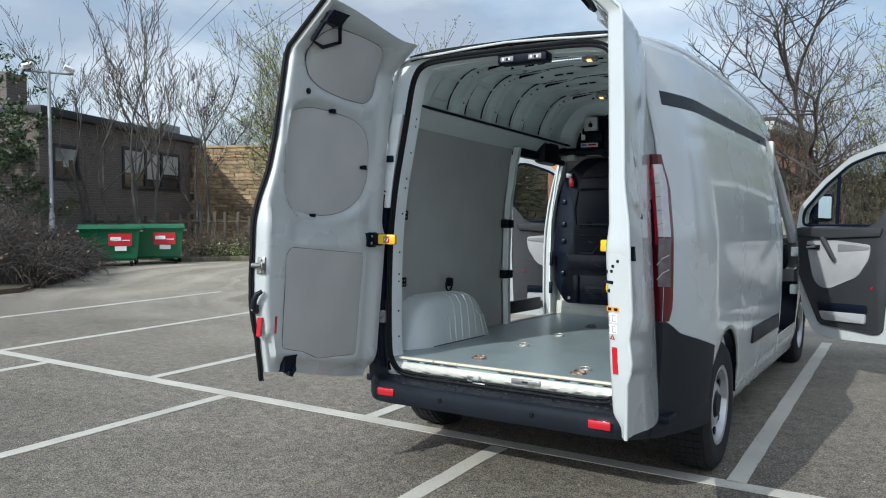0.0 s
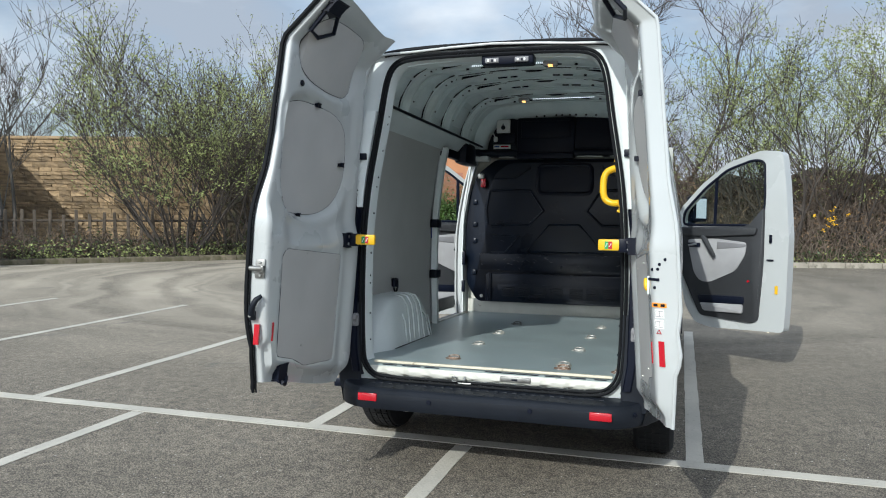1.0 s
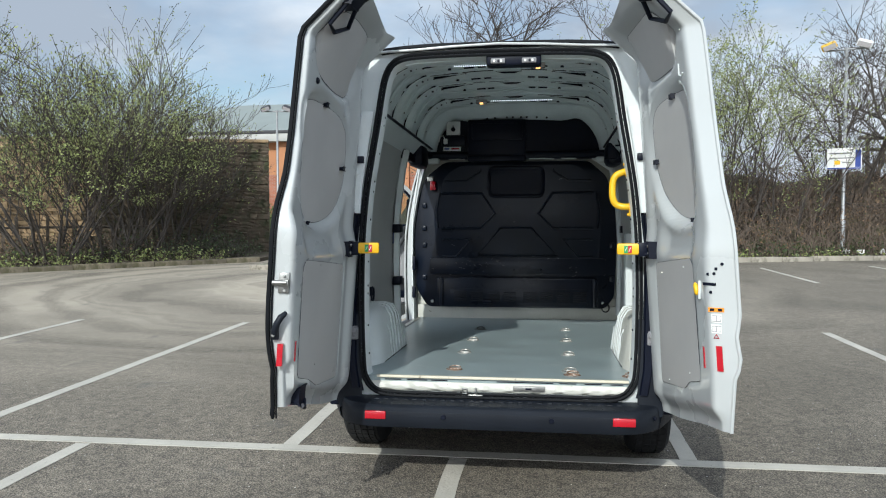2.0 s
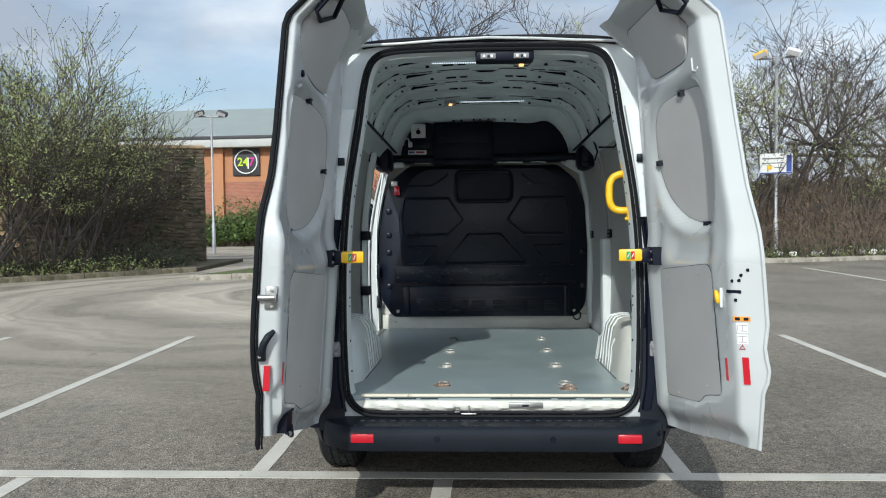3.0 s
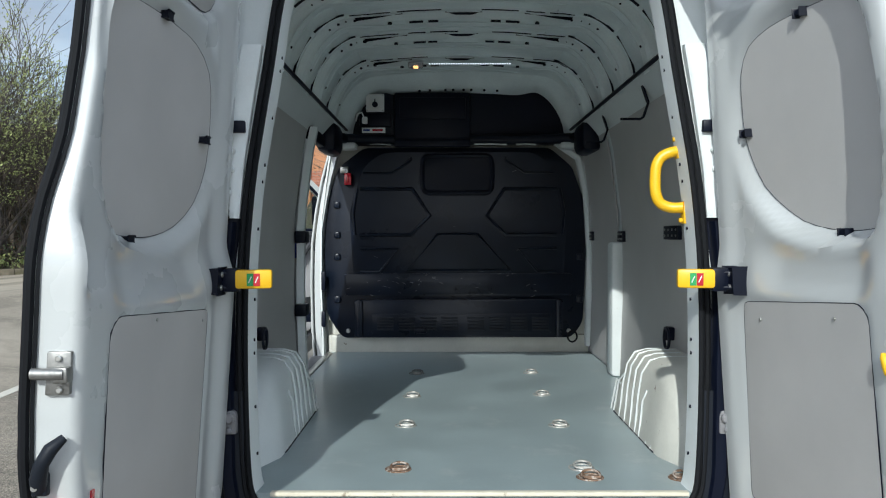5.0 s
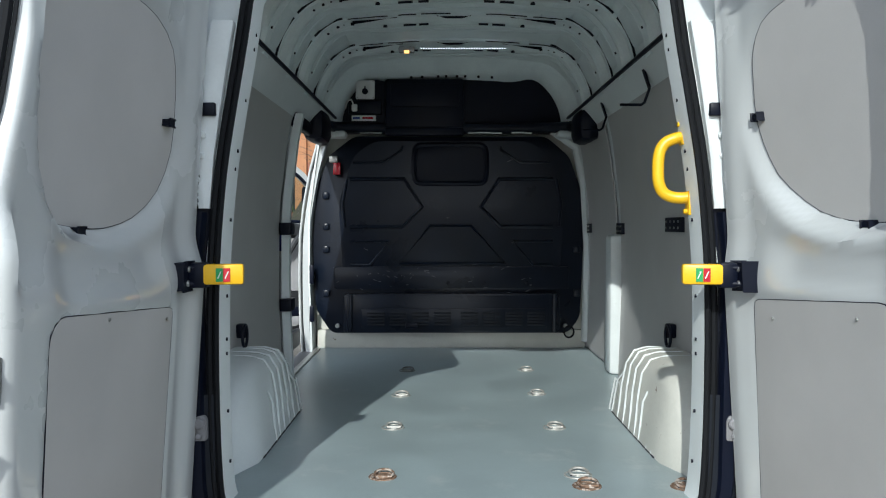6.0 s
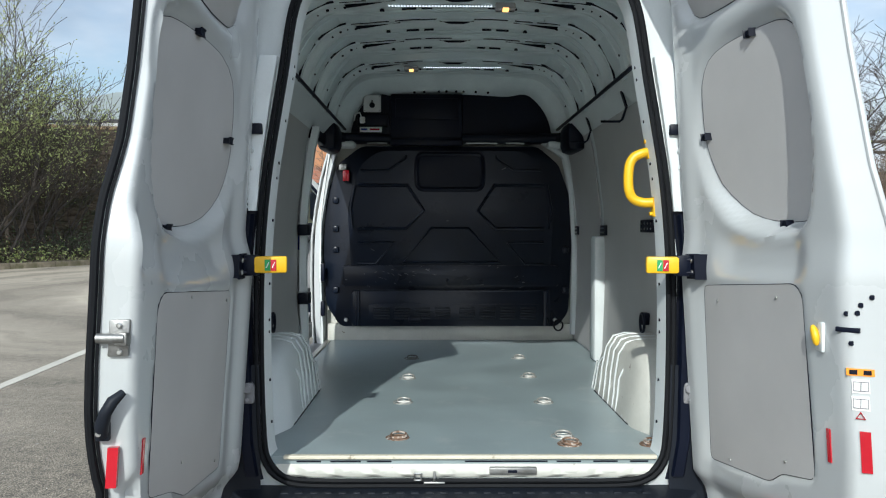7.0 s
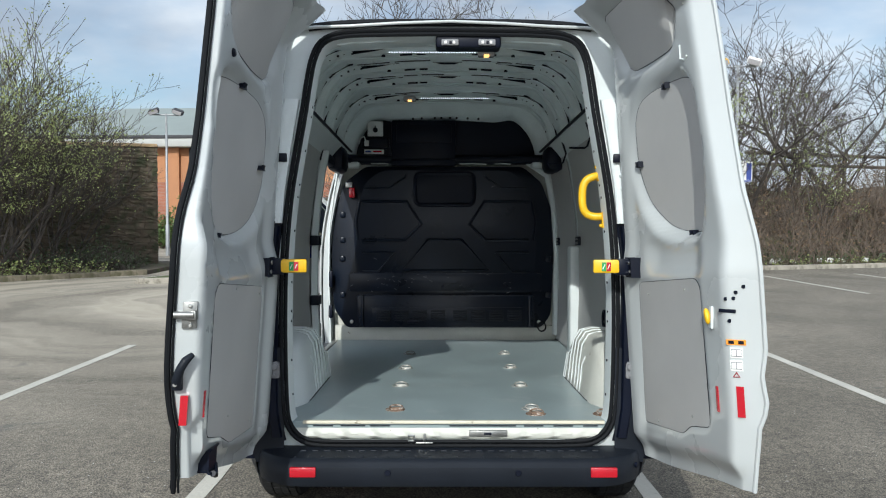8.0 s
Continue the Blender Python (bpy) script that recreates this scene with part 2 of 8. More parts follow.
def rounded(pts, r, n=5):
    """An outline of 2D points with its corners rounded by about r."""
    out = []
    k = len(pts)
    for i in range(k):
        p, a, b = Vector(pts[i]), Vector(pts[i - 1]), Vector(pts[(i + 1) % k])
        da, db = a - p, b - p
        ra = min(r, da.length * 0.45, db.length * 0.45)
        s, e = p + da.normalized() * ra, p + db.normalized() * ra
        for j in range(n + 1):
            t = j / n
            out.append(tuple((1 - t) ** 2 * s + 2 * t * (1 - t) * p + t * t * e))
    return out


def smooth_path(pts, n=5):
    """A rounder run of points through the given ones."""
    p = [Vector(q) for q in pts]
    out = []
    for i in range(len(p) - 1):
        a, b, c, d = p[max(0, i - 1)], p[i], p[i + 1], p[min(len(p) - 1, i + 2)]
        for k in range(n):
            t = k / n
            out.append(0.5 * (2 * b + (c - a) * t + (2 * a - 5 * b + 4 * c - d) * t * t + (3 * b - a - 3 * c + d) * t ** 3))
    return out + [p[-1]]


def lerp_table(tab, x):
    if x <= tab[0][0]:
        return tab[0][1]
    for (x0, y0), (x1, y1) in zip(tab, tab[1:]):
        if x <= x1:
            return y0 + (y1 - y0) * (x - x0) / (x1 - x0)
    return tab[-1][1]


def smoothstep(a, b, x):
    t = min(1.0, max(0.0, (x - a) / (b - a)))
    return t * t * (3 - 2 * t)

# ---- ground ----
def asphalt():
    m = bpy.data.materials.new("worn_asphalt")
    m.use_nodes = True
    nt = m.node_tree
    N, L = nt.nodes, nt.links
    p = N["Principled BSDF"]
    geo = N.new("ShaderNodeNewGeometry")

    def noise_at(scale, detail=5.0, dist=0.0, rough=0.55):
        n = N.new("ShaderNodeTexNoise")
        n.inputs["Scale"].default_value, n.inputs["Detail"].default_value = scale, detail
        n.inputs["Distortion"].default_value, n.inputs["Roughness"].default_value = dist, rough
        L.new(geo.outputs["Position"], n.inputs["Vector"])
        return n.outputs["Fac"]

    def ramp(src, a, b, ca, cb):
        r = N.new("ShaderNodeValToRGB")
        r.color_ramp.elements[0].position, r.color_ramp.elements[1].position = a, b
        r.color_ramp.elements[0].color, r.color_ramp.elements[1].color = (*ca, 1), (*cb, 1)
        L.new(src, r.inputs[0])
        return r.outputs[0]

    def mixed(mode, fac, a, b):
        x = N.new("ShaderNodeMix")
        x.data_type, x.blend_type = "RGBA", mode
        if isinstance(fac, float):
            x.inputs[0].default_value = fac
        else:
            L.new(fac, x.inputs[0])
        L.new(a, x.inputs[6])
        if isinstance(b, tuple):
            x.inputs[7].default_value = (*b, 1)
        else:
            L.new(b, x.inputs[7])
        return x.outputs[2]

    base = ramp(noise_at(0.45, 6.0, 0.8), 0.3, 0.72, (0.134, 0.122, 0.104), (0.230, 0.208, 0.177))
    grain = N.new("ShaderNodeTexVoronoi")
    grain.inputs["Scale"].default_value = 105.0
    L.new(geo.outputs["Position"], grain.inputs["Vector"])
    chips = ramp(grain.outputs["Distance"], 0.05, 0.75, (1.65, 1.62, 1.56), (0.48, 0.48, 0.48))
    base = mixed("MULTIPLY", 1.0, base, chips)
    fine = ramp(noise_at(160.0, 2.0), 0.35, 0.7, (0.62, 0.62, 0.62), (1.42, 1.40, 1.36))
    base = mixed("MULTIPLY", 1.0, base, fine)
    clods = ramp(noise_at(13.0, 6.0, 0.3, 0.65), 0.30, 0.70, (0.66, 0.66, 0.67), (1.30, 1.29, 1.26))
    base = mixed("MULTIPLY", 1.0, base, clods)
    # pale dust carried along by tyres, in long arcs
    sep = N.new("ShaderNodeSeparateXYZ")
    L.new(geo.outputs["Position"], sep.inputs[0])
    dist = N.new("ShaderNodeVectorMath")
    dist.operation = "DISTANCE"
    L.new(geo.outputs["Position"], dist.inputs[0])
    dist.inputs[1].default_value = (-2.6, 10.6, 0.0)
    arcs = N.new("ShaderNodeTexNoise")
    arcs.noise_dimensions = "1D"
    arcs.inputs["Scale"].default_value, arcs.inputs["Detail"].default_value = 0.95, 3.5
    waver = N.new("ShaderNodeMath")
    waver.operation = "MULTIPLY_ADD"
    L.new(noise_at(0.28, 3.0), waver.inputs[0])
    waver.inputs[1].default_value = 3.2
    L.new(dist.outputs["Value"], waver.inputs[2])
    L.new(waver.outputs[0], arcs.inputs["W"])
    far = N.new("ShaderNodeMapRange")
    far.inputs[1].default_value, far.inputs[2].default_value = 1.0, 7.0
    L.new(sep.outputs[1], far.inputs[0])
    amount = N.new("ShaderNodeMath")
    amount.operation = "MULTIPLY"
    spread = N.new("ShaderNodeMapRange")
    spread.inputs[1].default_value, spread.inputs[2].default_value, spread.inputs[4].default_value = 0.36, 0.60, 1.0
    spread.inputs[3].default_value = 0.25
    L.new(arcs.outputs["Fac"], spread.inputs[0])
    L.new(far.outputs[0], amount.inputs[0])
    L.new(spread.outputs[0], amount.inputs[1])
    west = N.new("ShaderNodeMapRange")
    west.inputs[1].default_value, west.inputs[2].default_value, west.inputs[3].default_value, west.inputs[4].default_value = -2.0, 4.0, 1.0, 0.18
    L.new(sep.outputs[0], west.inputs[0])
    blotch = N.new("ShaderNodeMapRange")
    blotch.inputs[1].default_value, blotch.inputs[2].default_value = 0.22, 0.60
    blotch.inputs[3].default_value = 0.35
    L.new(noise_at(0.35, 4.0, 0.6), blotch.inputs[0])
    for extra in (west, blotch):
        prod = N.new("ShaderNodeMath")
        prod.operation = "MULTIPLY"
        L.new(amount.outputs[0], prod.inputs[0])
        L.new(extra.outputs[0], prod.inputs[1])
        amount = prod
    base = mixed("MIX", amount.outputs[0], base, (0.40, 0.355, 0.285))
    stain = N.new("ShaderNodeMapRange")
    stain.inputs[1].default_value, stain.inputs[2].default_value, stain.inputs[4].default_value = 0.62, 0.72, 0.5
    L.new(noise_at(1.6, 7.0, 0.5, 0.6), stain.inputs[0])
    base = mixed("MIX", stain.outputs[0], base, (0.09, 0.09, 0.088))
    fleck = N.new("ShaderNodeMapRange")
    fleck.inputs[1].default_value, fleck.inputs[2].default_value, fleck.inputs[4].default_value = 0.69, 0.73, 0.8
    L.new(noise_at(28.0, 3.0, 0.0), fleck.inputs[0])
    base = mixed("MIX", fleck.outputs[0], base, (0.30, 0.29, 0.27))
    grit = N.new("ShaderNodeTexVoronoi")
    grit.inputs["Scale"].default_value = 30.0
    L.new(geo.outputs["Position"], grit.inputs["Vector"])
    speck = N.new("ShaderNodeMapRange")
    speck.inputs[1].default_value, speck.inputs[2].default_value, speck.inputs[3].default_value, speck.inputs[4].default_value = 0.10, 0.16, 1.0, 0.0
    L.new(grit.outputs["Distance"], speck.inputs[0])
    rare = N.new("ShaderNodeSeparateColor")
    L.new(grit.outputs["Color"], rare.inputs[0])
    few = N.new("ShaderNodeMapRange")
    few.inputs[1].default_value, few.inputs[2].default_value = 0.90, 0.96
    L.new(rare.outputs[0], few.inputs[0])
    bright = N.new("ShaderNodeMath")
    bright.operation = "MULTIPLY"
    L.new(speck.outputs[0], bright.inputs[0])
    L.new(few.outputs[0], bright.inputs[1])
    base = mixed("MIX", bright.outputs[0], base, (0.58, 0.56, 0.52))
    L.new(base, p.inputs["Base Color"])
    p.inputs["Roughness"].default_value = 0.86
    p.inputs["Specular IOR Level"].default_value = 0.3
    b = N.new("ShaderNodeBump")
    b.inputs["Strength"].default_value, b.inputs["Distance"].default_value = 0.40, 0.006
    L.new(grain.outputs["Distance"], b.inputs["Height"])
    L.new(b.outputs[0], p.inputs["Normal"])
    return m


ASPHALT = asphalt()
LINE = mat("worn_line_paint", (0.50, 0.475, 0.415), 0.75, var=0.2, scale=2.2, bump=0.25, bscale=70, spots=(0.19, 0.18, 0.16), spot_scale=26, spot_edge=(0.60, 0.74), world=True)


def build_ground():
    bm = bmesh.new()
    xs = [-1500, -200, -60, -20, -10, 0, 10, 20, 60, 200, 1500]
    grid(bm, [[(x, y, 0) for x in xs] for y in xs])
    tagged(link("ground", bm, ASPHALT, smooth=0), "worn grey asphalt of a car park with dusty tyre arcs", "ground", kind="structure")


build_ground()


def stripe(x0, y0, x1, y1, w=0.095):
    """A painted line between two points of the ground, slightly ragged."""
    d = Vector((x1 - x0, y1 - y0))
    n = max(2, int(d.length / 0.18))
    side = Vector((-d.y, d.x)).normalized()
    bm = bmesh.new()
    rows = []
    for i in range(n + 1):
        c = Vector((x0, y0)) + d * i / n
        ja, jb = (noise.noise((c.x * 6, c.y * 6, k)) * 0.007 for k in (0.3, 7.1))
        a, b = c - side * (w / 2 + ja), c + side * (w / 2 + jb)
        rows.append([(a.x, a.y, 0.0005), (a.x, a.y, 0.004), (b.x, b.y, 0.004), (b.x, b.y, 0.0005)])
    grid(bm, rows)
    tagged(link("bay_line", bm, LINE, smooth=0), "worn white parking line painted on asphalt", "road marking", "parking bay lines", "structure")


stripe(-14, 0.545, 14, 0.605, 0.105)
for x in (-7.85, -5.62, -3.43, -1.25, 1.02, 3.36, 5.7):
    stripe(x, 0.62, x, 5.35)
for x in (-6.95, -4.71, -2.48, -0.245, 2.06, 4.35):
    stripe(x, -4.2, x, 0.50)
for x in (2.6, 5.35, 8.15, 10.9):
    stripe(x, 11.5, x, 16.2 + 0.3 * (x - 8))

# ---- the van: built level, standing nose-down by its rake ----
VAN = thing("van", "white high-roof panel van with both rear doors wide open", "van", pose(0, 0, 0.005, -1.8, 0, 0))

SIDE = [(0.28, 0.86), (0.45, 0.905), (0.70, 0.925), (1.0, 0.93), (1.25, 0.925), (1.45, 0.90), (1.65, 0.862), (1.86, 0.805), (2.0, 0.775), (2.12, 0.735)]
ROOF = [(2.12, 0.735), (2.182, 0.705), (2.236, 0.62), (2.270, 0.46), (2.290, 0.25), (2.298, 0.0)]


def body_taper(y, z=2.0):
    """The rear corner turns in, less so towards the roof."""
    t = 0.86 + 0.015 * smoothstep(1.35, 1.80, z)
    return t + (1 - t) * math.sin(min(1.0, max(0.0, y) / 0.55) * math.pi / 2)


def side_x(z, y):
    x = lerp_table(SIDE, z) * body_taper(y, z)
    # shallow pressed field between strip and sill
    field = smoothstep(0.24, 0.30, y) * (1 - smoothstep(2.44, 2.50, y)) * smoothstep(0.86, 0.90, z) * (1 - smoothstep(1.73, 1.76, z))
    return x - 0.008 * field


def roof_rise(y):
    return lerp_table([(0, -0.122), (0.10, -0.098), (0.28, -0.058), (0.8, 0.010), (1.6, 0.040), (2.12, 0.032), (2.5, 0.028), (2.9, 0.01), (3.3, -0.06)], y)


def roof_lift(y, z):
    """The roof falls towards the rear in the middle only, so that it ends nearly flat."""
    w = min(1.0, max(0.0, (z - 2.12) / 0.16))
    return w * roof_rise(y) + (1 - w) * lerp_table([(0, 0.015), (0.28, 0.012), (0.8, 0.03), (1.6, 0.05), (2.5, 0.04), (2.9, 0.01), (3.3, -0.06)], y)


ARCHES = ((0.80, 0.40, 0.36), (4.13, 0.40, 0.45))    # y of the wheel, radius of the cut, height of its axle


def low_edge(y):
    z = 0.43 if y < 0.5 else 0.30
    for c, r, h in ARCHES:
        if abs(y - c) < r:
            z = max(z, h + math.sqrt(r * r - (y - c) ** 2))
    return z


def skin(bm, y0, y1, s, zlo=None, zhi=2.12, step=0.03):
    """One side of the body shell from y0 to y1, between two heights."""
    n = max(1, round((y1 - y0) / step))
    rows = []
    for i in range(n + 1):
        y = y0 + (y1 - y0) * i / n
        lo = low_edge(y) if zlo is None else zlo
        rows.append([(s * side_x(lo + (zhi - lo) * k / 56, y), y, lo + (zhi - lo) * k / 56 + (roof_lift(y, 2.12) * smoothstep(50, 56, k) if zhi == 2.12 else 0)) for k in range(57)])
    grid(bm, rows)


def build_body():
    for s in (-1, 1):
        bm = bmesh.new()
        if s > 0:
            skin(bm, 0.0, 2.66, s)
        else:
            skin(bm, 0.0, 1.70, s)
            skin(bm, 1.70, 2.60, s, 1.84, 2.12)
            skin(bm, 1.70, 2.60, s, 0.30, 0.53)
            skin(bm, 2.60, 2.72, s)
        skin(bm, 2.66 if s > 0 else 2.72, 3.70, s, 0.30, 0.53)
        skin(bm, 2.66 if s > 0 else 2.72, 2.98, s, 2.0, 2.12)
        b = part("side_panel", bm, PAINT, VAN, "glossy white painted side panel")
        m = b.modifiers.new("thick", "SOLIDIFY")
        m.thickness, m.offset = 0.012, -1.0 if s > 0 else 1.0
        b.modifiers["thick"].offset = 0.0
    # roof
    bm = bmesh.new()
    rows = []
    for i in range(61):
        y = 3.05 * i / 60
        half = [(x * body_taper(y), z + roof_lift(y, z)) for z, x in ROOF]
        full = [(x, y, z) for x, z in half] + [(-x, y, z) for x, z in reversed(half[:-1])]
        rows.append(full)
    grid(bm, rows)
    r = part("roof", bm, PAINT, VAN)
    m = r.modifiers.new("thick", "SOLIDIFY")
    m.thickness, m.offset = 0.012, 0.0
    # nose: wings, bonnet and the screen's surround
    bm = bmesh.new()
    for s in (-1, 1):
        rows = []
        for i in range(27):
            y = 3.66 + 1.24 * i / 26
            top = lerp_table([(3.66, 1.22), (4.3, 1.12), (4.9, 0.92)], y)
            lo = max(low_edge(y), 0.34)
            w = lerp_table([(3.66, 1.0), (4.3, 0.99), (4.7, 0.93), (4.9, 0.80)], y)
            rows.append([(s * w * side_x(lo + (top - lo) * k / 8, 2), y, lo + (top - lo) * k / 8) for k in range(9)])
        grid(bm, rows)
    rows = []
    for i in range(12):
        y = 3.80 + 1.12 * i / 11
        top = lerp_table([(3.66, 1.24), (4.3, 1.15), (4.92, 0.93)], y)
        w = lerp_table([(3.66, 0.925), (4.3, 0.915), (4.7, 0.86), (4.92, 0.74)], y)
        rows.append([(w * k / 8, y, top + 0.05 * (1 - (k / 8) ** 2)) for k in range(-8, 9)])
    grid(bm, rows)
    grid(bm, [[(0.74 * k / 8, 4.92 + 0.05 * (1 - (k / 8) ** 2), z) for k in range(-8, 9)] for z in (0.36, 0.6, 0.8, 0.95)])
    part("nose", bm, PAINT, VAN)
    bm = bmesh.new()
    grid(bm, [[(w * k / 6, y + 0.05 * (1 - (k / 6) ** 2), z) for k in range(-6, 7)] for y, z, w in ((3.86, 1.26, 0.80), (3.45, 1.72, 0.74), (3.08, 2.13, 0.66))])
    part("windscreen", bm, GLASS, VAN, "curved tinted windscreen")
    for s in (-1, 1):
        bm = bmesh.new()
        tube(bm, [(s * 0.86, 3.80, 1.22), (s * 0.79, 3.45, 1.66), (s * 0.745, 3.06, 1.95), (s * 0.755, 2.66, 1.99)], [0.045, 0.035, 0.035, 0.03], 8)
        part("screen_pillar", bm, PAINT, VAN)
    bm = bmesh.new()
    box(bm, (-0.80, 3.75, 0.95), (0.80, 4.05, 1.18), 0.05)
    part("dashboard", bm, BLACK, VAN, "black dashboard")
    bm = bmesh.new()
    box(bm, (-0.84, 0.02, 0.40), (0.84, 4.7, 0.44), 0.01)
    part("underbody", bm, BLACK, VAN, "black underbody")
    for s in (-1, 1):
        for c, r, h in ARCHES:
            bm = bmesh.new()
            rows = []
            for k in range(19):
                a = math.pi * k / 18
                p = (c - (r - 0.004) * math.cos(a), h + (r - 0.004) * math.sin(a))
                rows.append([(s * (0.69 if c < 2 else 0.56), p[0], p[1]), (s * 0.90, p[0], p[1])])
            grid(bm, rows)
            part("wheel_housing", bm, BLACK, VAN, "black wheel housing liner")


build_body()


def opening():
    """Half outline of the rear opening, bottom middle to top middle: x, z."""
    pts = [(0.0, 0.487), (0.25, 0.487), (0.50, 0.488), (0.585, 0.503), (0.630, 0.548), (0.647, 0.63), (0.655, 0.90), (0.651, 1.20), (0.632, 1.45), (0.602, 1.65),
           (0.577, 1.80), (0.555, 1.95), (0.537, 2.03), (0.508, 2.082), (0.455, 2.107), (0.36, 2.116), (0.20, 2.120), (0.0, 2.122)]
    return [(p.x, p.y) for p in smooth_path([(x, z, 0) for x, z in pts], 3)]


def ring_pts(off, y):
    """The closed outline of the opening, grown by off, in the plane y."""
    h = opening()
    full = h + [(-x, z) for x, z in reversed(h[1:-1])]
    n = len(full)
    out = []
    for i, (x, z) in enumerate(full):
        a, b = full[i - 1], full[(i + 1) % n]
        t = Vector((b[0] - a[0], b[1] - a[1])).normalized()
        out.append((x + t.y * off, y + (0.03 * max(0, z - 1.2)), z - t.x * off))
    return out


def build_rear_frame():
    # jamb: from the opening outwards to the corner of the body
    bm = bmesh.new()
    loops = []
    for off, y in ((-0.006, 0.080), (-0.003, 0.012), (0.0, -0.004), (0.022, -0.006), (0.034, 0.006)):
        loops.append([bm.verts.new(p) for p in ring_pts(off, y)])
    outer = []
    for x, y, z in ring_pts(0.03, 0.02):
        s = 1 if x >= 0 else -1
        if abs(x) > 0.55 and z < 1.95:
            q = (s * side_x(z, 0.0), 0.02 + 0.012 * max(0, z - 1.2), z)
        elif z > 1.9 and abs(x) > 0.45:
            a = math.atan2(z - 1.95, abs(x) - 0.45)
            q = (s * (0.45 + (side_x(1.97, 0.0) + 0.004 - 0.45) * abs(math.cos(a)) ** 0.45), 0.028, 1.95 + 0.198 * abs(math.sin(a)) ** 0.45)
        elif z > 1.9:
            q = (x, 0.03, 2.170 - 0.02 * (abs(x) / 0.45) ** 2)
        else:
            q = (x, 0.02, z - 0.04)
        outer.append(bm.verts.new(q))
    loops.append(outer)
    for a, b in zip(loops, loops[1:]):
        n = len(a)
        for i in range(n):
            bm.faces.new((a[i], b[i], b[(i + 1) % n], a[(i + 1) % n]))
    part("rear_frame", bm, INNER, VAN, "white painted rear door frame with rows of holes")
    # rubber seal with two beads
    for off, r, yy in ((0.006, 0.0085, -0.012), (0.024, 0.009, -0.010)):
        bm = bmesh.new()
        tube(bm, ring_pts(off, yy), r, 6, closed=True)
        part("door_seal", bm, RUBBER, VAN, "black rubber door seal")
    # holes along the pillars
    for s in (-1, 1):
        bm = bmesh.new()
        for z in (0.66, 0.80, 0.96, 1.0, 1.12, 1.33, 1.47, 1.52, 1.66, 1.80, 1.84):
            x = lerp_table([(0.62, 0.645), (0.9, 0.655), (1.2, 0.651), (1.45, 0.632), (1.65, 0.602), (1.8, 0.577), (1.95, 0.555)], z)
            disc(bm, (s * (x - 0.004), 0.050 + 0.03 * max(0, z - 1.2), z), (s * 1, -0.2, 0), 0.005, 0.006, 10)
        tagged(part("fixing_holes", bm, BLACK, VAN), kind="stuff")
    # dark jamb strips beside the seal, with the hinges
    for s in (-1, 1):
        bm = bmesh.new()
        rows = []
        for k in range(20):
            z = 0.48 + 0.92 * k / 19
            xi = lerp_table([(0.48, 0.66), (0.62, 0.682), (1.2, 0.690), (1.5, 0.665)], z)
            xo = side_x(z, 0.0) - 0.012
            rows.append([(s * xi, 0.010, z), (s * (xi + 0.01), 0.003, z), (s * (xo - 0.02), 0.003, z), (s * xo, 0.02, z)])
        grid(bm, rows)
        part("jamb_trim", bm, BLACK, VAN, "black plastic jamb trim")
        bm = bmesh.new()
        rows = []
        for k in range(24):
            z = 0.50 + 0.85 * k / 23
            x = lerp_table([(0.48, 0.668), (0.62, 0.690), (1.2, 0.698), (1.5, 0.672)], z)
            rows.append([(s * x, 0.02, z), (s * x, -0.018, z), (s * (x + 0.006), -0.030, z), (s * (x + 0.036), -0.030, z), (s * (x + 0.042), -0.024, z), (s * (x + 0.042), 0.02, z)])
        grid(bm, rows)
        part("jamb_lip", bm, BLACK, VAN, "black plastic jamb lip")
        # white pressed hinge pocket above, with bolts and a black hinge cap
        bm = bmesh.new()
        rows = []
        for k in range(12):
            z = 1.36 + 0.50 * k / 11
            x = lerp_table([(1.2, 0.690), (1.5, 0.665), (1.7, 0.636), (1.86, 0.609)], z)
            rows.append([(s * x, 0.02, z), (s * x, -0.006, z), (s * (x + 0.012), -0.020 + 0.004 * (k % 3), z), (s * (x + 0.054), -0.020 + 0.004 * (k % 3), z), (s * (x + 0.062), 0.0, z)])
        grid(bm, rows)
        part("hinge_pocket", bm, INNER, VAN, "white pressed hinge pocket")
        for z, x in ((1.435, 0.705), (1.50, 0.694), (1.555, 0.690)):
            bm = bmesh.new()
            disc(bm, (s * x, -0.022, z), (0, 1, 0), 0.010, 0.010, 12, 0.003)
            part("hinge_bolt", bm, INNER, VAN)
        bm = bmesh.new()
        box(bm, (s * 0.676 - 0.020, -0.030, 1.605), (s * 0.676 + 0.022, -0.006, 1.640), 0.004)
        part("hinge_cap", bm, BLACK, VAN, "black hinge cap")
        for z, x in ((0.772, 0.692 if s < 0 else 0.716),):
            bm = bmesh.new()
            slab(bm, [(s * (x + a), -0.034, z + b) for a, b in rounded([(-0.010, -0.034), (0.030, -0.034), (0.030, 0.018), (0.014, 0.034), (-0.004, 0.034), (-0.010, 0.020)], 0.008, 3)], (0, 0.040, 0), 0.004)
            disc(bm, (s * (x + 0.008), -0.040, z + 0.014), (0, 1, 0), 0.015, 0.014, 16, 0.004)
            disc(bm, (s * (x + 0.010), -0.038, z - 0.020), (0, 1, 0), 0.008, 0.012, 12, 0.003)
            # grey instead of white puts the shadow on the hinge into its colour
            part("hinge", bm, TRIM, VAN, "door hinge toned grey as in shadow")
        bm = bmesh.new()
        path = [(s * 0.712, 0.0, 1.452), (s * 0.712, -0.030, 1.425), (s * 0.710, -0.036, 1.365), (s * 0.718, -0.032, 1.315), (s * 0.735, -0.02, 1.29)]
        fold = []
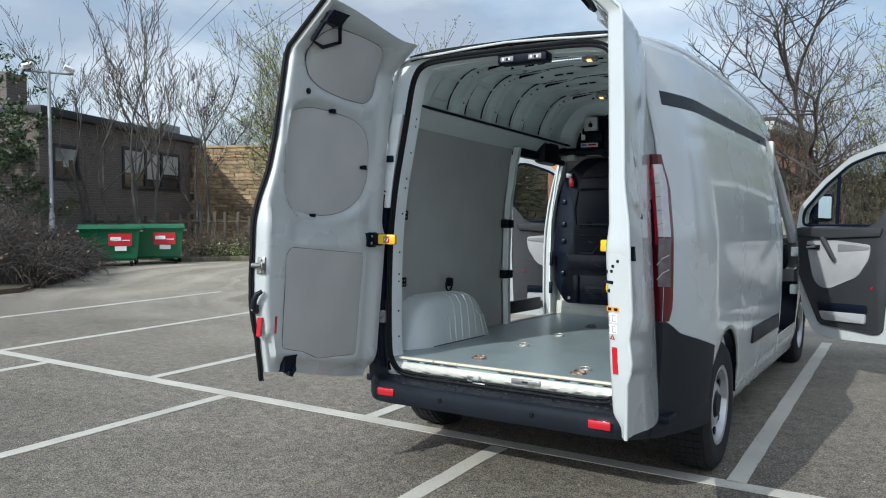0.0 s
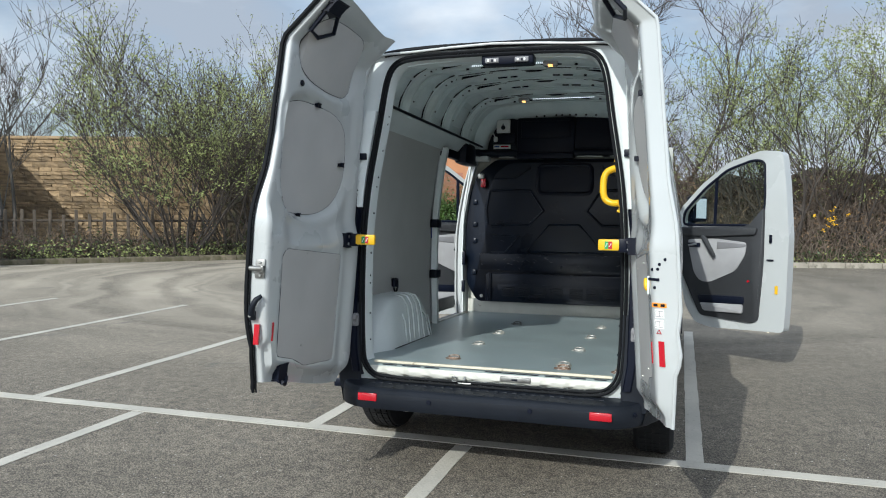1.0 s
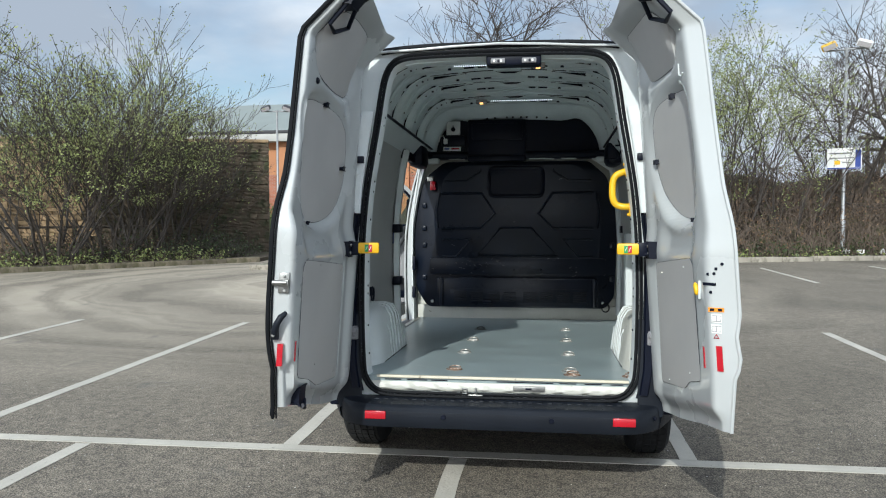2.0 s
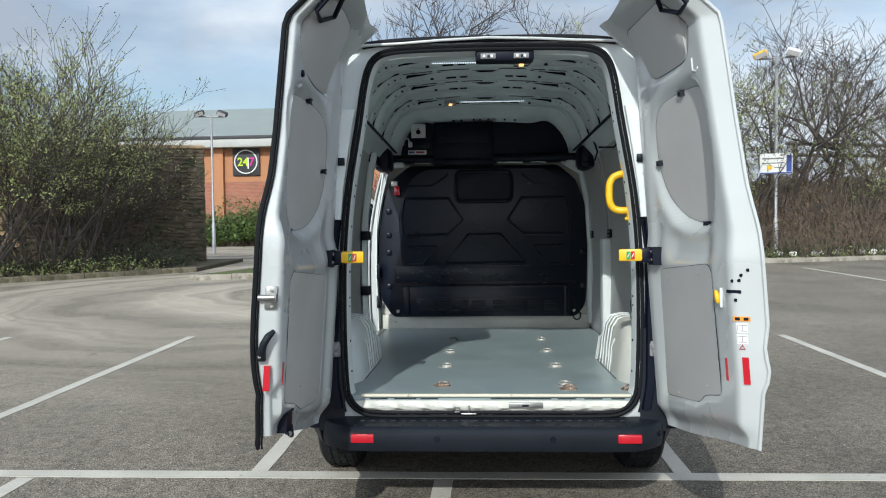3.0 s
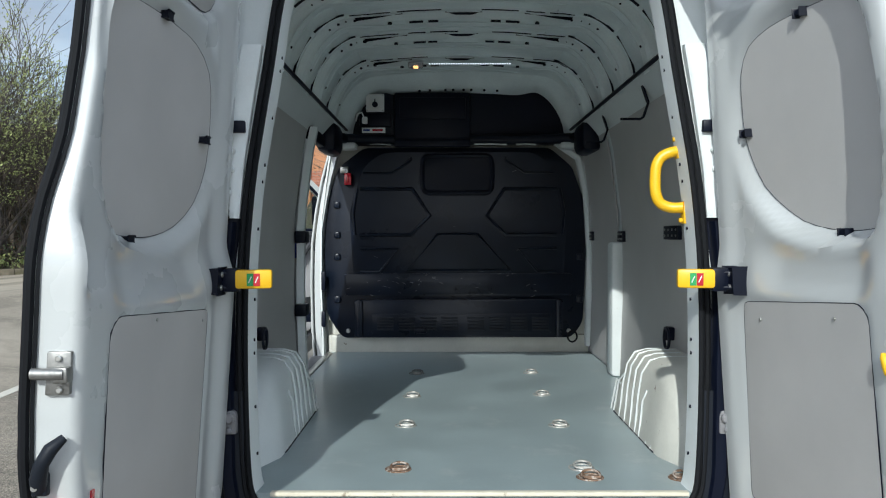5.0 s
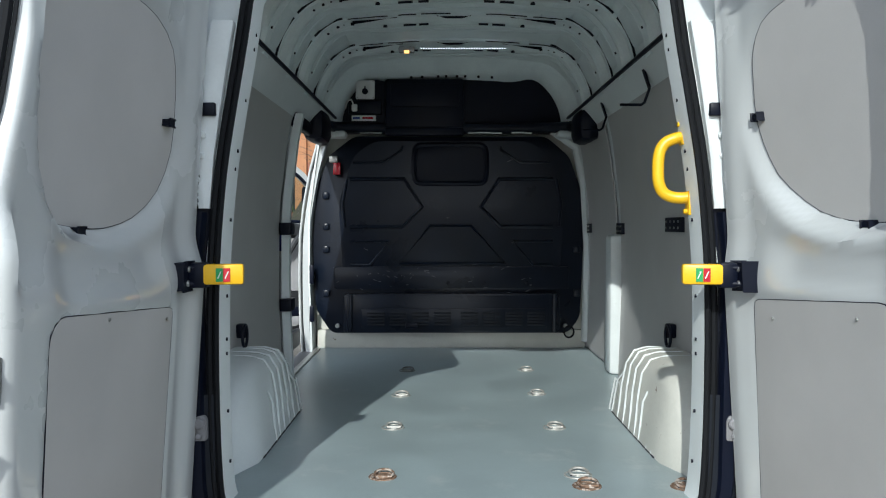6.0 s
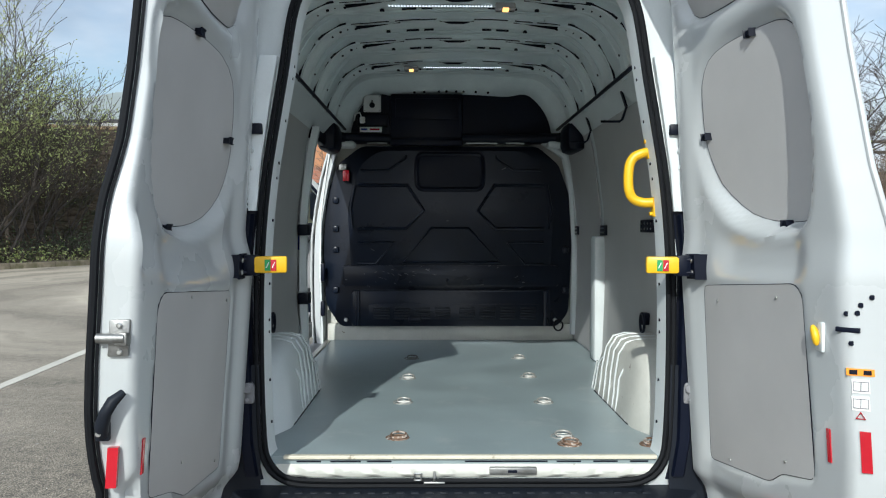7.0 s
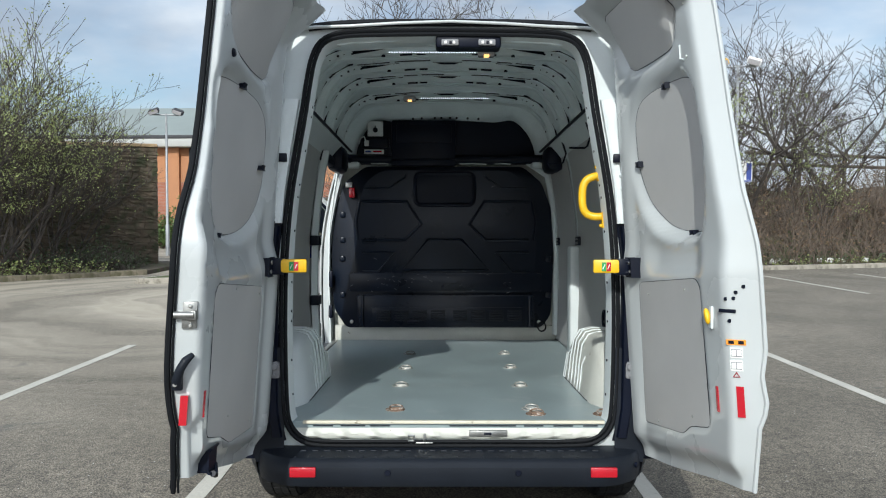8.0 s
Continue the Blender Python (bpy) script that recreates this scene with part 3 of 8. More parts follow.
        for k in range(57):
            f = k / 56 * 4.0
            i = min(3, int(f))
            fold.append(Vector(path[i]).lerp(Vector(path[i + 1]), f - i))
        tube(bm, fold, [0.0135 if k % 4 < 2 else 0.0108 for k in range(57)], 10)
        part("cable_boot", bm, RUBBER, VAN, "black ribbed cable boot")
    # gutter rail over the doors
    bm = bmesh.new()
    tube(bm, [(0.575 * k / 14, 0.020, 2.176 - 0.022 * abs(k / 14) ** 4) for k in range(-14, 15)], 0.016, 8)
    part("gutter", bm, RUBBER, VAN, "black rubber gutter strip")


build_rear_frame()


def build_bumper():
    # step, face and lower lip wrap round the corners to the wheel arches
    prof = [(0.035, 0.462), (0.0, 0.459), (-0.02, 0.457), (-0.135, 0.450), (-0.150, 0.446), (-0.160, 0.434), (-0.172, 0.422), (-0.175, 0.375), (-0.160, 0.345), (-0.10, 0.330), (0.10, 0.325)]
    bm = bmesh.new()
    rows = []
    n = 96
    for i in range(n + 1):
        t = -1 + 2 * i / n
        a = abs(t)
        s = 1 if t >= 0 else -1
        row = []
        for k, (py, pz) in enumerate(prof):
            if a < 0.66:
                x, y, ny = s * a / 0.66 * 0.56, 0.0, 1.0
                nx = 0.0
            else:
                f = (a - 0.66) / 0.34
                ang = min(1.0, f / 0.55) * math.pi / 2
                x = s * lerp_table([(0, 0.56), (0.15, 0.645), (0.3, 0.72), (0.45, 0.778), (0.6, 0.818), (0.8, 0.868), (1.0, 0.902)], f)
                y = lerp_table([(0, 0.0), (0.15, 0.008), (0.3, 0.035), (0.45, 0.085), (0.6, 0.16), (0.8, 0.30), (1.0, 0.46)], f)
                nx, ny = s * math.sin(ang) * 0.10, math.cos(ang)
            row.append((x + nx * -py, y + py * ny * (1 - 0.3 * smoothstep(0.75, 0.9, a)), pz))
        rows.append(row)
    grid(bm, rows)
    b = part("rear_bumper", bm, PLASTIC, VAN, "dark grey plastic rear bumper with a ribbed step")
    # tread ribs on the step
    bm = bmesh.new()
    for k in range(26):
        x = -0.58 + 1.16 * k / 25
        box(bm, (x - 0.012, -0.060, 0.450), (x + 0.012, -0.046, 0.4585), 0.002)
    for k in range(24):
        x = -0.60 + 1.2 * k / 23
        box(bm, (x - 0.004, -0.130, 0.446), (x + 0.004, -0.120, 0.4535), 0.002)
    tagged(part("step_tread", bm, PLASTIC, b), kind="stuff")
    for x0, x1 in ((-0.612, -0.512), (0.538, 0.640)):
        bm = bmesh.new()
        box(bm, (x0, -0.182, 0.386), (x1, -0.165, 0.424), 0.004)
        part("reflector", bm, RED, b, "red rectangular reflector")
    for x in (-0.238, 0.262):
        bm = bmesh.new()
        disc(bm, (x, -0.176, 0.402), (0, 1, 0), 0.012, 0.010, 16, 0.002)
        part("parking_sensor", bm, BLACK, b, "round dark parking sensor")
    bm = bmesh.new()
    disc(bm, (0.738, -0.076, 0.405), (0.75, -0.65, 0), 0.011, 0.010, 14, 0.002)
    part("tow_eye_cap", bm, BLACK, b)
    bm = bmesh.new()
    tube(bm, [(-0.44 + 0.032 * math.cos(a), 0.06, 0.315 + 0.02 * math.sin(a)) for a in [k * math.pi / 6 for k in range(12)]], 0.008, 8, closed=True)
    part("towing_eye", bm, STEEL, VAN, "small steel towing eye")
    # side trims from the bumper corner up to the lamp
    for s in (-1, 1):
        bm = bmesh.new()
        rows = []
        for i in range(12):
            y = -0.012 + 0.472 * i / 11
            top = lerp_table([(0, 0.865), (0.05, 0.845), (0.12, 0.80), (0.46, 0.715)], y)
            rows.append([(s * (side_x(z, y) + 0.013), y, z) for z in [0.335 + (top - 0.335) * k / 8 for k in range(9)]])
        grid(bm, rows)
        rows = []
        for z in [0.40 + 0.46 * k / 8 for k in range(9)]:
            rows.append([(s * 0.665, -0.016, z), (s * (side_x(z, 0) - 0.02), -0.020, z), (s * (side_x(z, 0) + 0.013), -0.012, z)])
        grid(bm, rows)
        part("bumper_corner", bm, PLASTIC, b)
        bm = bmesh.new()
        box(bm, (s * 0.925 - 0.012, 1.50, 0.60), (s * 0.925 + 0.016, 2.52, 0.70), 0.008)
        part("side_moulding", bm, PLASTIC, VAN, "dark grey side rubbing strip")
        # strip under the raised roof
        bm = bmesh.new()
        rows = []
        for i in range(40):
            y = 0.10 + 2.54 * i / 39
            z0, z1 = lerp_table([(0.1, 1.835), (2.64, 1.90)], y), lerp_table([(0.1, 1.90), (2.64, 1.965)], y)
            rows.append([(s * (side_x(z0, y) + 0.007), y, z0), (s * (side_x(z1, y) + 0.007), y, z1), (s * (side_x(z1, y) - 0.002), y, z1 + 0.004)])
        grid(bm, rows)
        if s > 0:
            rows = []
            for k in range(20):
                z = 1.93 - 1.40 * k / 19
                rows.append([(s * (side_x(z, 2.6) + 0.006), 2.60, z), (s * (side_x(z, 2.6) + 0.006), 2.665, z)])
            grid(bm, rows)
        part("roof_side_strip", bm, PLASTIC, VAN, "dark strip between body side and raised roof")


build_bumper()


def build_tail_lamp(s):
    """Red moulded lamp: a bright red column, a clear column beside it, smoked lenses with slanting bars below."""
    def rows_between(z0, z1, section, n=15):
        return [section(z0 + (z1 - z0) * k / (n - 1)) for k in range(n)]

    def shell(z):
        base = side_x(z, 0.0)
        wrap = 0.060 - 0.040 * smoothstep(1.44, 1.61, z) - 0.02 * (1 - smoothstep(0.86, 0.92, z))
        inner = 0.052 - 0.012 * smoothstep(1.34, 1.42, z)
        return [(s * (base - inner), 0.015, z), (s * (base - inner + 0.004), 0.004, z), (s * (base - 0.03), -0.006, z), (s * (base + 0.004), -0.004, z),
                (s * (side_x(z, wrap * 0.5) + 0.013), wrap * 0.5, z), (s * (side_x(z, wrap) + 0.010), wrap, z), (s * (side_x(z, wrap) - 0.004), wrap + 0.004, z)]

    def column(z):
        base = side_x(z, 0.0)
        return [(s * (base - 0.036), -0.005, z), (s * (base - 0.033), -0.010, z), (s * (base - 0.022), -0.0105, z), (s * (base - 0.020), -0.007, z)]

    def lens(z):
        base = side_x(z, 0.0)
        y1 = 0.030 - 0.024 * smoothstep(1.46, 1.57, z)
        return [(s * (base - 0.020), -0.007, z), (s * (base - 0.016), -0.0105, z), (s * (base + 0.005), -0.0075, z), (s * (side_x(z, y1 * 0.5) + 0.0150), y1 * 0.5, z), (s * (side_x(z, y1) + 0.0165), y1, z), (s * (side_x(z, y1) + 0.010), y1 + 0.002, z)]

    bm = bmesh.new()
    grid(bm, rows_between(0.86, 1.60, shell))
    lamp = part("tail_lamp", bm, DARKRED, VAN, "tall red and clear tail lamp")
    for name, z0, z1, m, sect in (("red_column", 1.20, 1.55, REDLENS, column), ("clear_lens", 1.235, 1.555, CLEAR, lens), ("smoked_lens", 1.015, 1.228, SMOKED, lens)):
        bm = bmesh.new()
        grid(bm, rows_between(z0, z1, sect))
        part(name, bm, m, lamp)
    for z in (1.045, 1.110):
        bm = bmesh.new()
        b0, b1 = side_x(z, 0.0), side_x(z + 0.035, 0.0)
        tube(bm, [(s * (b0 - 0.022), -0.010, z), (s * (b1 + 0.002), -0.009, z + 0.03), (s * (side_x(z, 0.02) + 0.016), 0.016, z + 0.045)], 0.0028, 5)
        part("lens_bar", bm, CLEAR, lamp)
    for z in (1.29, 1.35, 1.41, 1.47):
        bm = bmesh.new()
        b0 = side_x(z, 0.0)
        tube(bm, [(s * (b0 - 0.016), -0.0108, z), (s * (b0 + 0.005), -0.0078, z + 0.004)], 0.0012, 4)
        part("lens_line", bm, SMOKED, lamp)


for s in (-1, 1):
    build_tail_lamp(s)


def build_wheel(s, y):
    zc = 0.335 + 0.0314 * y - 0.005
    bm = bmesh.new()
    prof = [(-0.10, 0.21), (-0.108, 0.26), (-0.105, 0.305), (-0.085, 0.330), (0.0, 0.336), (0.085, 0.330), (0.105, 0.305), (0.108, 0.26), (0.10, 0.21)]
    rows = []
    for k in range(49):
        a = 2 * math.pi * k / 48
        rows.append([(s * (0.80 + x), y + r * math.cos(a), zc + r * math.sin(a)) for x, r in prof])
    grid(bm, rows)
    for g in (-0.055, -0.018, 0.018, 0.055):
        for k in range(48):
            a = 2 * math.pi * (k + 0.5) / 48
            box(bm, (-0.015, -0.019, -0.004), (0.015, 0.019, 0.006), 0.0, Matrix.Translation((s * (0.80 + g), y + 0.334 * math.cos(a), zc + 0.334 * math.sin(a))) @ Matrix.Rotation(a - math.pi / 2, 4, "X"))
    wheel = part("wheel", bm, TYRE, VAN, "black road tyre on a silver steel wheel")
    bm = bmesh.new()
    rows = []
    prof = [(0.085, 0.215), (0.10, 0.205), (0.095, 0.185), (0.055, 0.175), (0.05, 0.14), (0.075, 0.11), (0.078, 0.075), (0.05, 0.06)]
    for k in range(41):
        a = 2 * math.pi * k / 40
        rows.append([(s * (0.80 + x), y + r * math.cos(a), zc + r * math.sin(a)) for x, r in prof])
    grid(bm, rows)
    part("rim", bm, RIM, wheel, "silver pressed steel rim")
    bm = bmesh.new()
    for k in range(10):
        a = 2 * math.pi * k / 10
        vent = bmesh.new()
        disc(vent, (s * 0.862, y + 0.157 * math.cos(a), zc + 0.157 * math.sin(a)), (1, 0, 0), 0.020, 0.012, 10)
        part("wheel_vent", vent, BLACK, wheel)
    disc(bm, (s * 0.865, y, zc), (1, 0, 0), 0.068, 0.05, 20, 0.012)
    part("hub_cap", bm, BLACK, wheel, "black hub cap")


for s in (-1, 1):
    build_wheel(s, 0.80)
    build_wheel(s, 4.13)


# ---- rear doors ----
FREE = [(0.40, 0.845), (0.60, 0.855), (0.80, 0.868), (0.86, 0.862), (1.20, 0.862), (1.30, 0.845), (1.45, 0.81), (1.86, 0.745), (2.05, 0.71), (2.30, 0.665)]
TOP_LEFT = [(0.595, 2.150), (0.545, 2.180), (0.385, 2.180), (0.20, 2.167), (0.12, 2.135), (0.085, 2.034), (0.10, 1.930), (0.165, 1.888), (0.33, 1.890), (0.50, 1.915), (0.592, 1.960), (0.616, 2.037), (0.613, 2.105)]
TOP_RIGHT = [(0.06, 2.150), (0.03, 2.076), (0.045, 1.982), (0.107, 1.937), (0.253, 1.935), (0.418, 1.942), (0.468, 1.970), (0.482, 2.043), (0.485, 2.100), (0.46, 2.165)]
MID_LEFT = [(0.648, 1.789), (0.549, 1.823), (0.401, 1.818), (0.24, 1.797), (0.148, 1.742), (0.118, 1.641), (0.104, 1.496), (0.150, 1.391), (0.245, 1.328), (0.353, 1.307), (0.44, 1.308), (0.54, 1.320), (0.620, 1.346), (0.664, 1.410), (0.676, 1.488), (0.676, 1.617), (0.668, 1.734)]
MID_RIGHT = [(0.164, 1.803), (0.253, 1.828), (0.407, 1.838), (0.504, 1.836), (0.559, 1.776), (0.589, 1.644), (0.596, 1.480), (0.573, 1.345), (0.529, 1.328), (0.407, 1.317), (0.276, 1.340), (0.150, 1.433), (0.100, 1.566), (0.119, 1.736)]
LOW_LEFT = [(0.14, 1.115), (0.67, 1.152), (0.70, 1.12), (0.69, 0.68), (0.54, 0.645), (0.44, 0.60), (0.15, 0.585)]
LOW_RIGHT = [(0.10, 1.13), (0.56, 1.166), (0.588, 1.14), (0.600, 0.69), (0.46, 0.662), (0.40, 0.622), (0.08, 0.590)]


def inside(poly, x, z):
    """Distance to an outline, plus inside it."""
    hit, best = False, 9.0
    n = len(poly)
    for i in range(n):
        (x0, z0), (x1, z1) = poly[i], poly[(i + 1) % n]
        if (z0 > z) != (z1 > z) and x < (x1 - x0) * (z - z0) / (z1 - z0) + x0:
            hit = not hit
        d = Vector((x1 - x0, z1 - z0))
        t = max(0, min(1, ((x - x0) * d.x + (z - z0) * d.y) / d.length_squared))
        best = min(best, math.hypot(x - x0 - t * d.x, z - z0 - t * d.y))
    return best if hit else -best


TOP_R = {-1: rounded(TOP_LEFT, 0.05, 2), 1: rounded(TOP_RIGHT, 0.05, 2)}
MID_R = {-1: rounded(MID_LEFT, 0.05, 2), 1: rounded(MID_RIGHT, 0.05, 2)}
LOW_R = {-1: rounded(LOW_LEFT, 0.02, 2), 1: rounded(LOW_RIGHT, 0.02, 2)}


def door_point(side, u, z, d):
    """A point of an open rear door: u from the hinge, height z, d outwards from the inner face."""
    y = -0.05 - u
    lean = max(0.0, z - 2.06) * (1.02 - 0.12 * smoothstep(0.0, 0.7, u))
    if side < 0:
        return Vector((-0.709 + 0.0258 * (y + 0.185) + 0.0675 * (z - 1.564) - d + lean, y, z))
    return Vector((0.714 - 0.1395 * (y + 0.178) - 0.0675 * (z - 1.577) + d - lean, y - 0.13 * d, z))


def door_low(side, u):
    if side > 0:
        return 0.442 + 0.090 * smoothstep(0.0, 1.0, u / 0.80)
    return 0.452 + 0.125 * smoothstep(0.0, 1.0, u / 0.86)


def free_edge(side, z):
    if side < 0:
        return lerp_table(FREE, z) * 0.945 + lerp_table([(0.42, -0.07), (0.60, -0.035), (0.90, 0.0), (1.15, 0.01), (1.6, 0.0), (1.86, 0.015), (2.05, 0.030), (2.3, 0.045)], z)
    return lerp_table(FREE, z) * 0.865 + lerp_table([(0.50, -0.018), (0.72, -0.006), (0.84, 0.0), (1.2, 0.0), (1.4, 0.010), (1.7, -0.004), (2.2, -0.006)], z)


def mid_depth(side, u, z):
    """The window board stands askew in its recess: deeper towards the free edge and towards the belt."""
    if side < 0:
        return -0.021 + 0.119 * u + 0.065 * (1.8 - z)
    return -0.0134 + 0.1014 * u + 0.0784 * (1.8 - z)


def inner_depth(side, u, z):
    """How far the inner pressing lies outwards of the door's mean inner plane."""
    free = free_edge(side, z)
    d = -0.030 * (1 - smoothstep(1.17, 1.30, z)) if side < 0 else -0.015 * (1 - smoothstep(1.17, 1.30, z))
    d += (mid_depth(side, u, z) + 0.008) * smoothstep(-0.045, 0.008, inside(MID_R[side], u, z))
    d += 0.024 * smoothstep(-0.035, 0.010, inside(TOP_R[side], u, z))
    d += 0.007 * smoothstep(-0.010, 0.004, inside(LOW_R[side], u, z))
    # scalloped belt below the window recess
    d += 0.020 * smoothstep(1.15, 1.20, z) * (1 - smoothstep(1.24, 1.32, z)) * smoothstep(0.14, 0.26, u) * (1 - smoothstep(free - 0.22, free - 0.12, u))
    d -= (0.020 if side < 0 else 0.014) * (1 - smoothstep(0.02, 0.09, u))
    d += 0.03 * (1 - smoothstep(door_low(side, u) + 0.03, door_low(side, u) + 0.09, z))
    return d


def shut_face(side, z, g):
    """u and d across the rounded corner and the shut face of the free edge, g from 0 to 1."""
    free = free_edge(side, z)
    d0 = inner_depth(side, free - 0.03, z)
    d1 = (0.051 if side < 0 else 0.078) - 0.016 * smoothstep(1.25, 1.45, z)
    # the outer skin swells at the crease line and tucks in below it
    if side < 0:
        d1 += lerp_table([(0.45, -0.013), (0.58, -0.015), (0.615, -0.018), (0.67, -0.006), (0.74, 0.0), (0.85, 0.003), (1.1, 0.0)], z)
    else:
        d1 += lerp_table([(0.50, -0.046), (0.70, -0.030), (0.745, -0.027), (0.775, -0.009), (0.83, -0.006), (0.865, -0.018), (0.96, 0.0)], z)
    t = min(1.0, g / 0.35)
    u = free - 0.03 + 0.03 * math.sin(t * math.pi / 2) + (0.012 if side < 0 else 0.035) * max(0.0, g - 0.35)
    d = d0 + (d1 - d0) * (0.22 * (1 - math.cos(t * math.pi / 2)) + 0.78 * max(0.0, (g - 0.35) / 0.65))
    return u, d


def build_rear_door(side):
    bm = bmesh.new()
    nu, nz, nf = 48, 104, 12

    def level(u, f):
        lo = door_low(side, u)
        return lo + f * (2.205 + 0.06 * smoothstep(0.0, 0.7, u) - lo)

    def row(f, outer):
        zg = 0.45 + f * 1.80 if side < 0 else level(0.75, f)
        start = -0.008 + 0.06 * (1 - smoothstep(0.44, 0.60, zg))
        free = free_edge(side, zg)
        pts = []
        for i in range(nu + nf + 1):
            if outer:
                w = i / (nu + nf)
                u_end, d_end = shut_face(side, zg, 1.0)
                u = start + w * (u_end + 0.004 - start)
                d = 0.042 + (d_end + 0.004 - 0.042) * w + 0.012 * math.sin(math.pi * w)
                d = max(d, inner_depth(side, min(u, free - 0.03), level(u, f)) + 0.012 * (1 - w))
                pts.append(door_point(side, u, level(u, f), d))
            elif i <= nu:
                u = start + (free - 0.03 - start) * i / nu
                z = level(u, f)
                pts.append(door_point(side, u, z, inner_depth(side, u, z)))
            else:
                u, d = shut_face(side, zg, (i - nu) / nf)
                pts.append(door_point(side, u, level(u, f), d))
        return pts

    a = grid(bm, [row(k / nz, False) for k in range(nz + 1)])
    b = grid(bm, [row(k / nz, True) for k in range(nz + 1)])
    # close the rims between inner pressing and outer skin
    for rim_a, rim_b in (([r[-1] for r in a], [r[-1] for r in b]), ([r[0] for r in a], [r[0] for r in b]), (a[0], b[0]), (a[-1], b[-1])):
        for i in range(len(rim_b) - 1):
            bm.faces.new((rim_a[i], rim_a[i + 1], rim_b[i + 1], rim_b[i]))
    door = part("rear_door", bm, PAINT, VAN, "white rear door swung wide open, lined with grey boards", smooth=50)

    def on_face(name, g, w, z0, z1, t, m, label="", bev=0.0):
        """A plate of width w on the shut face, t proud of it."""
        zm = (z0 + z1) / 2
        u, d = shut_face(side, zm, g)
        u2, d2 = shut_face(side, zm, g + 0.05)
        c, e = door_point(side, u, zm, d), (door_point(side, u2, zm, d2) - door_point(side, u, zm, d))
        ang = math.atan2(e.y, e.x)
        mm = Matrix.Translation(c) @ Matrix.Rotation(ang, 4, "Z")
        out = -1 if (mm.to_3x3() @ Vector((0, 1, 0))).y > 0 else 1
        bm = bmesh.new()
        lo, hi = sorted((-0.010 * out, t * out))
        box(bm, (-w / 2, lo, z0 - zm), (w / 2, hi, z1 - zm), bev)
        rake = (door_point(side, u, z1, d).x - door_point(side, u, z0, d).x) / (z1 - z0)
        for v in bm.verts:
            p = mm @ v.co.copy()
            p.x += rake * v.co.z
            v.co = p
        return part(name, bm, m, door, label), mm, out

    def panel(name, outline, depth, label):
        bm = bmesh.new()
        slab(bm, [door_point(side, u, z, depth(u, z)) for u, z in outline], Vector((side * 0.004, 0, 0)), 0.0)
        bmesh.ops.triangulate(bm, faces=[f for f in bm.faces if len(f.verts) > 4])
        return part(name, bm, PLY, door, label)

    low_d = -0.004 - (0.023 if side < 0 else 0.008)

    def mid_d(u, z):
        return mid_depth(side, u, z)

    panel("upper_lining", [(u, z) for u, z in TOP_R[side]], lambda u, z: 0.017, "grey lining board in the upper recess")
    panel("middle_lining", [(u, z) for u, z in MID_R[side]], mid_d, "grey lining board in the window recess")
    panel("lower_lining", [(u, z) for u, z in LOW_R[side]], lambda u, z: low_d, "grey lining board screwed to the lower door")
    # dark joint round each board
    for outline, depth in ((TOP_R[side], lambda u, z: 0.017), (MID_R[side], mid_d), (LOW_R[side], lambda u, z: low_d)):
        bm = bmesh.new()
        tube(bm, [door_point(side, u, z, depth(u, z) + 0.001) for u, z in outline], 0.0016, 4, closed=True)
        part("board_joint", bm, BLACK, door)

    def lump(name, u0, u1, z0, z1, d0, d1, m, label="", bev=0.004):
        bm = bmesh.new()
        box(bm, (0, 0, 0), (1, 1, 1))
        for v in bm.verts:
            v.co = door_point(side, u0 + (u1 - u0) * v.co.x, z0 + (z1 - z0) * v.co.z, d0 + (d1 - d0) * v.co.y)
        if bev:
            bmesh.ops.bevel(bm, geom=list(bm.edges), offset=bev, segments=2, affect="EDGES")
        return part(name, bm, m, door, label)

    for u, z, d in (((0.401, 1.818, 0.008), (0.454, 1.302, 0.046), (0.150, 1.562, -0.008)) if side < 0 else ((0.372, 1.829, 0.005), (0.418, 1.315, 0.048), (0.121, 1.581, -0.002))):
        lump("panel_clip", u - 0.014, u + 0.014, z - 0.008, z + 0.008, d + 0.004, d + 0.024, BLACK, "small black panel clip", 0.003)
    bm = bmesh.new()
    for u, z in ((0.18, 1.09), (0.48, 1.125), (0.48, 0.70), (0.20, 0.62), (0.30, 2.14), (0.24, 1.95), (0.58, 2.05)):
        d = inner_depth(side, u, z) - 0.006
        disc(bm, door_point(side, u, z, d), (1, 0, 0), 0.004, 0.003, 8)
    tagged(part("lining_screws", bm, STEEL, door), kind="stuff")
    # red reflective strips: one on the shut face, one on the inner side
    if side < 0:
        on_face("reflective_strip", 0.55, 0.022, 0.745, 0.832, 0.003, RED, "red reflective strip")
    else:
        on_face("reflective_strip", 0.42, 0.022, 0.757, 0.850, 0.003, RED, "red reflective strip")
    ui = 0.745 if side < 0 else 0.668
    lump("reflective_strip", ui - 0.006, ui + 0.006, 0.755, 0.835, inner_depth(side, ui, 0.80) - 0.003, inner_depth(side, ui, 0.80) + 0.02, RED, "red reflective strip", 0.0)
    # check strap with its yellow release end
    lump("strap_bracket", 0.07, 0.125, 1.152, 1.222, -0.045, 0.01, BLACK, "black steel strap bracket")
    for dz in (-0.018, 0.018):
        bm = bmesh.new()
        disc(bm, door_point(side, 0.10, 1.187 + dz, -0.047), (1, 0, 0), 0.008, 0.006, 10, 0.002)
        part("strap_bolt", bm, STEEL, door)
    # seal along the shut edge
    edge = []
    for k in range(45):
        f = k / 44
        zg = 0.45 + f * 1.80 if side < 0 else level(0.75, f)
        u, d = shut_face(side, zg, 1.0)
        edge.append((u, level(u, f), d))
    bm = bmesh.new()
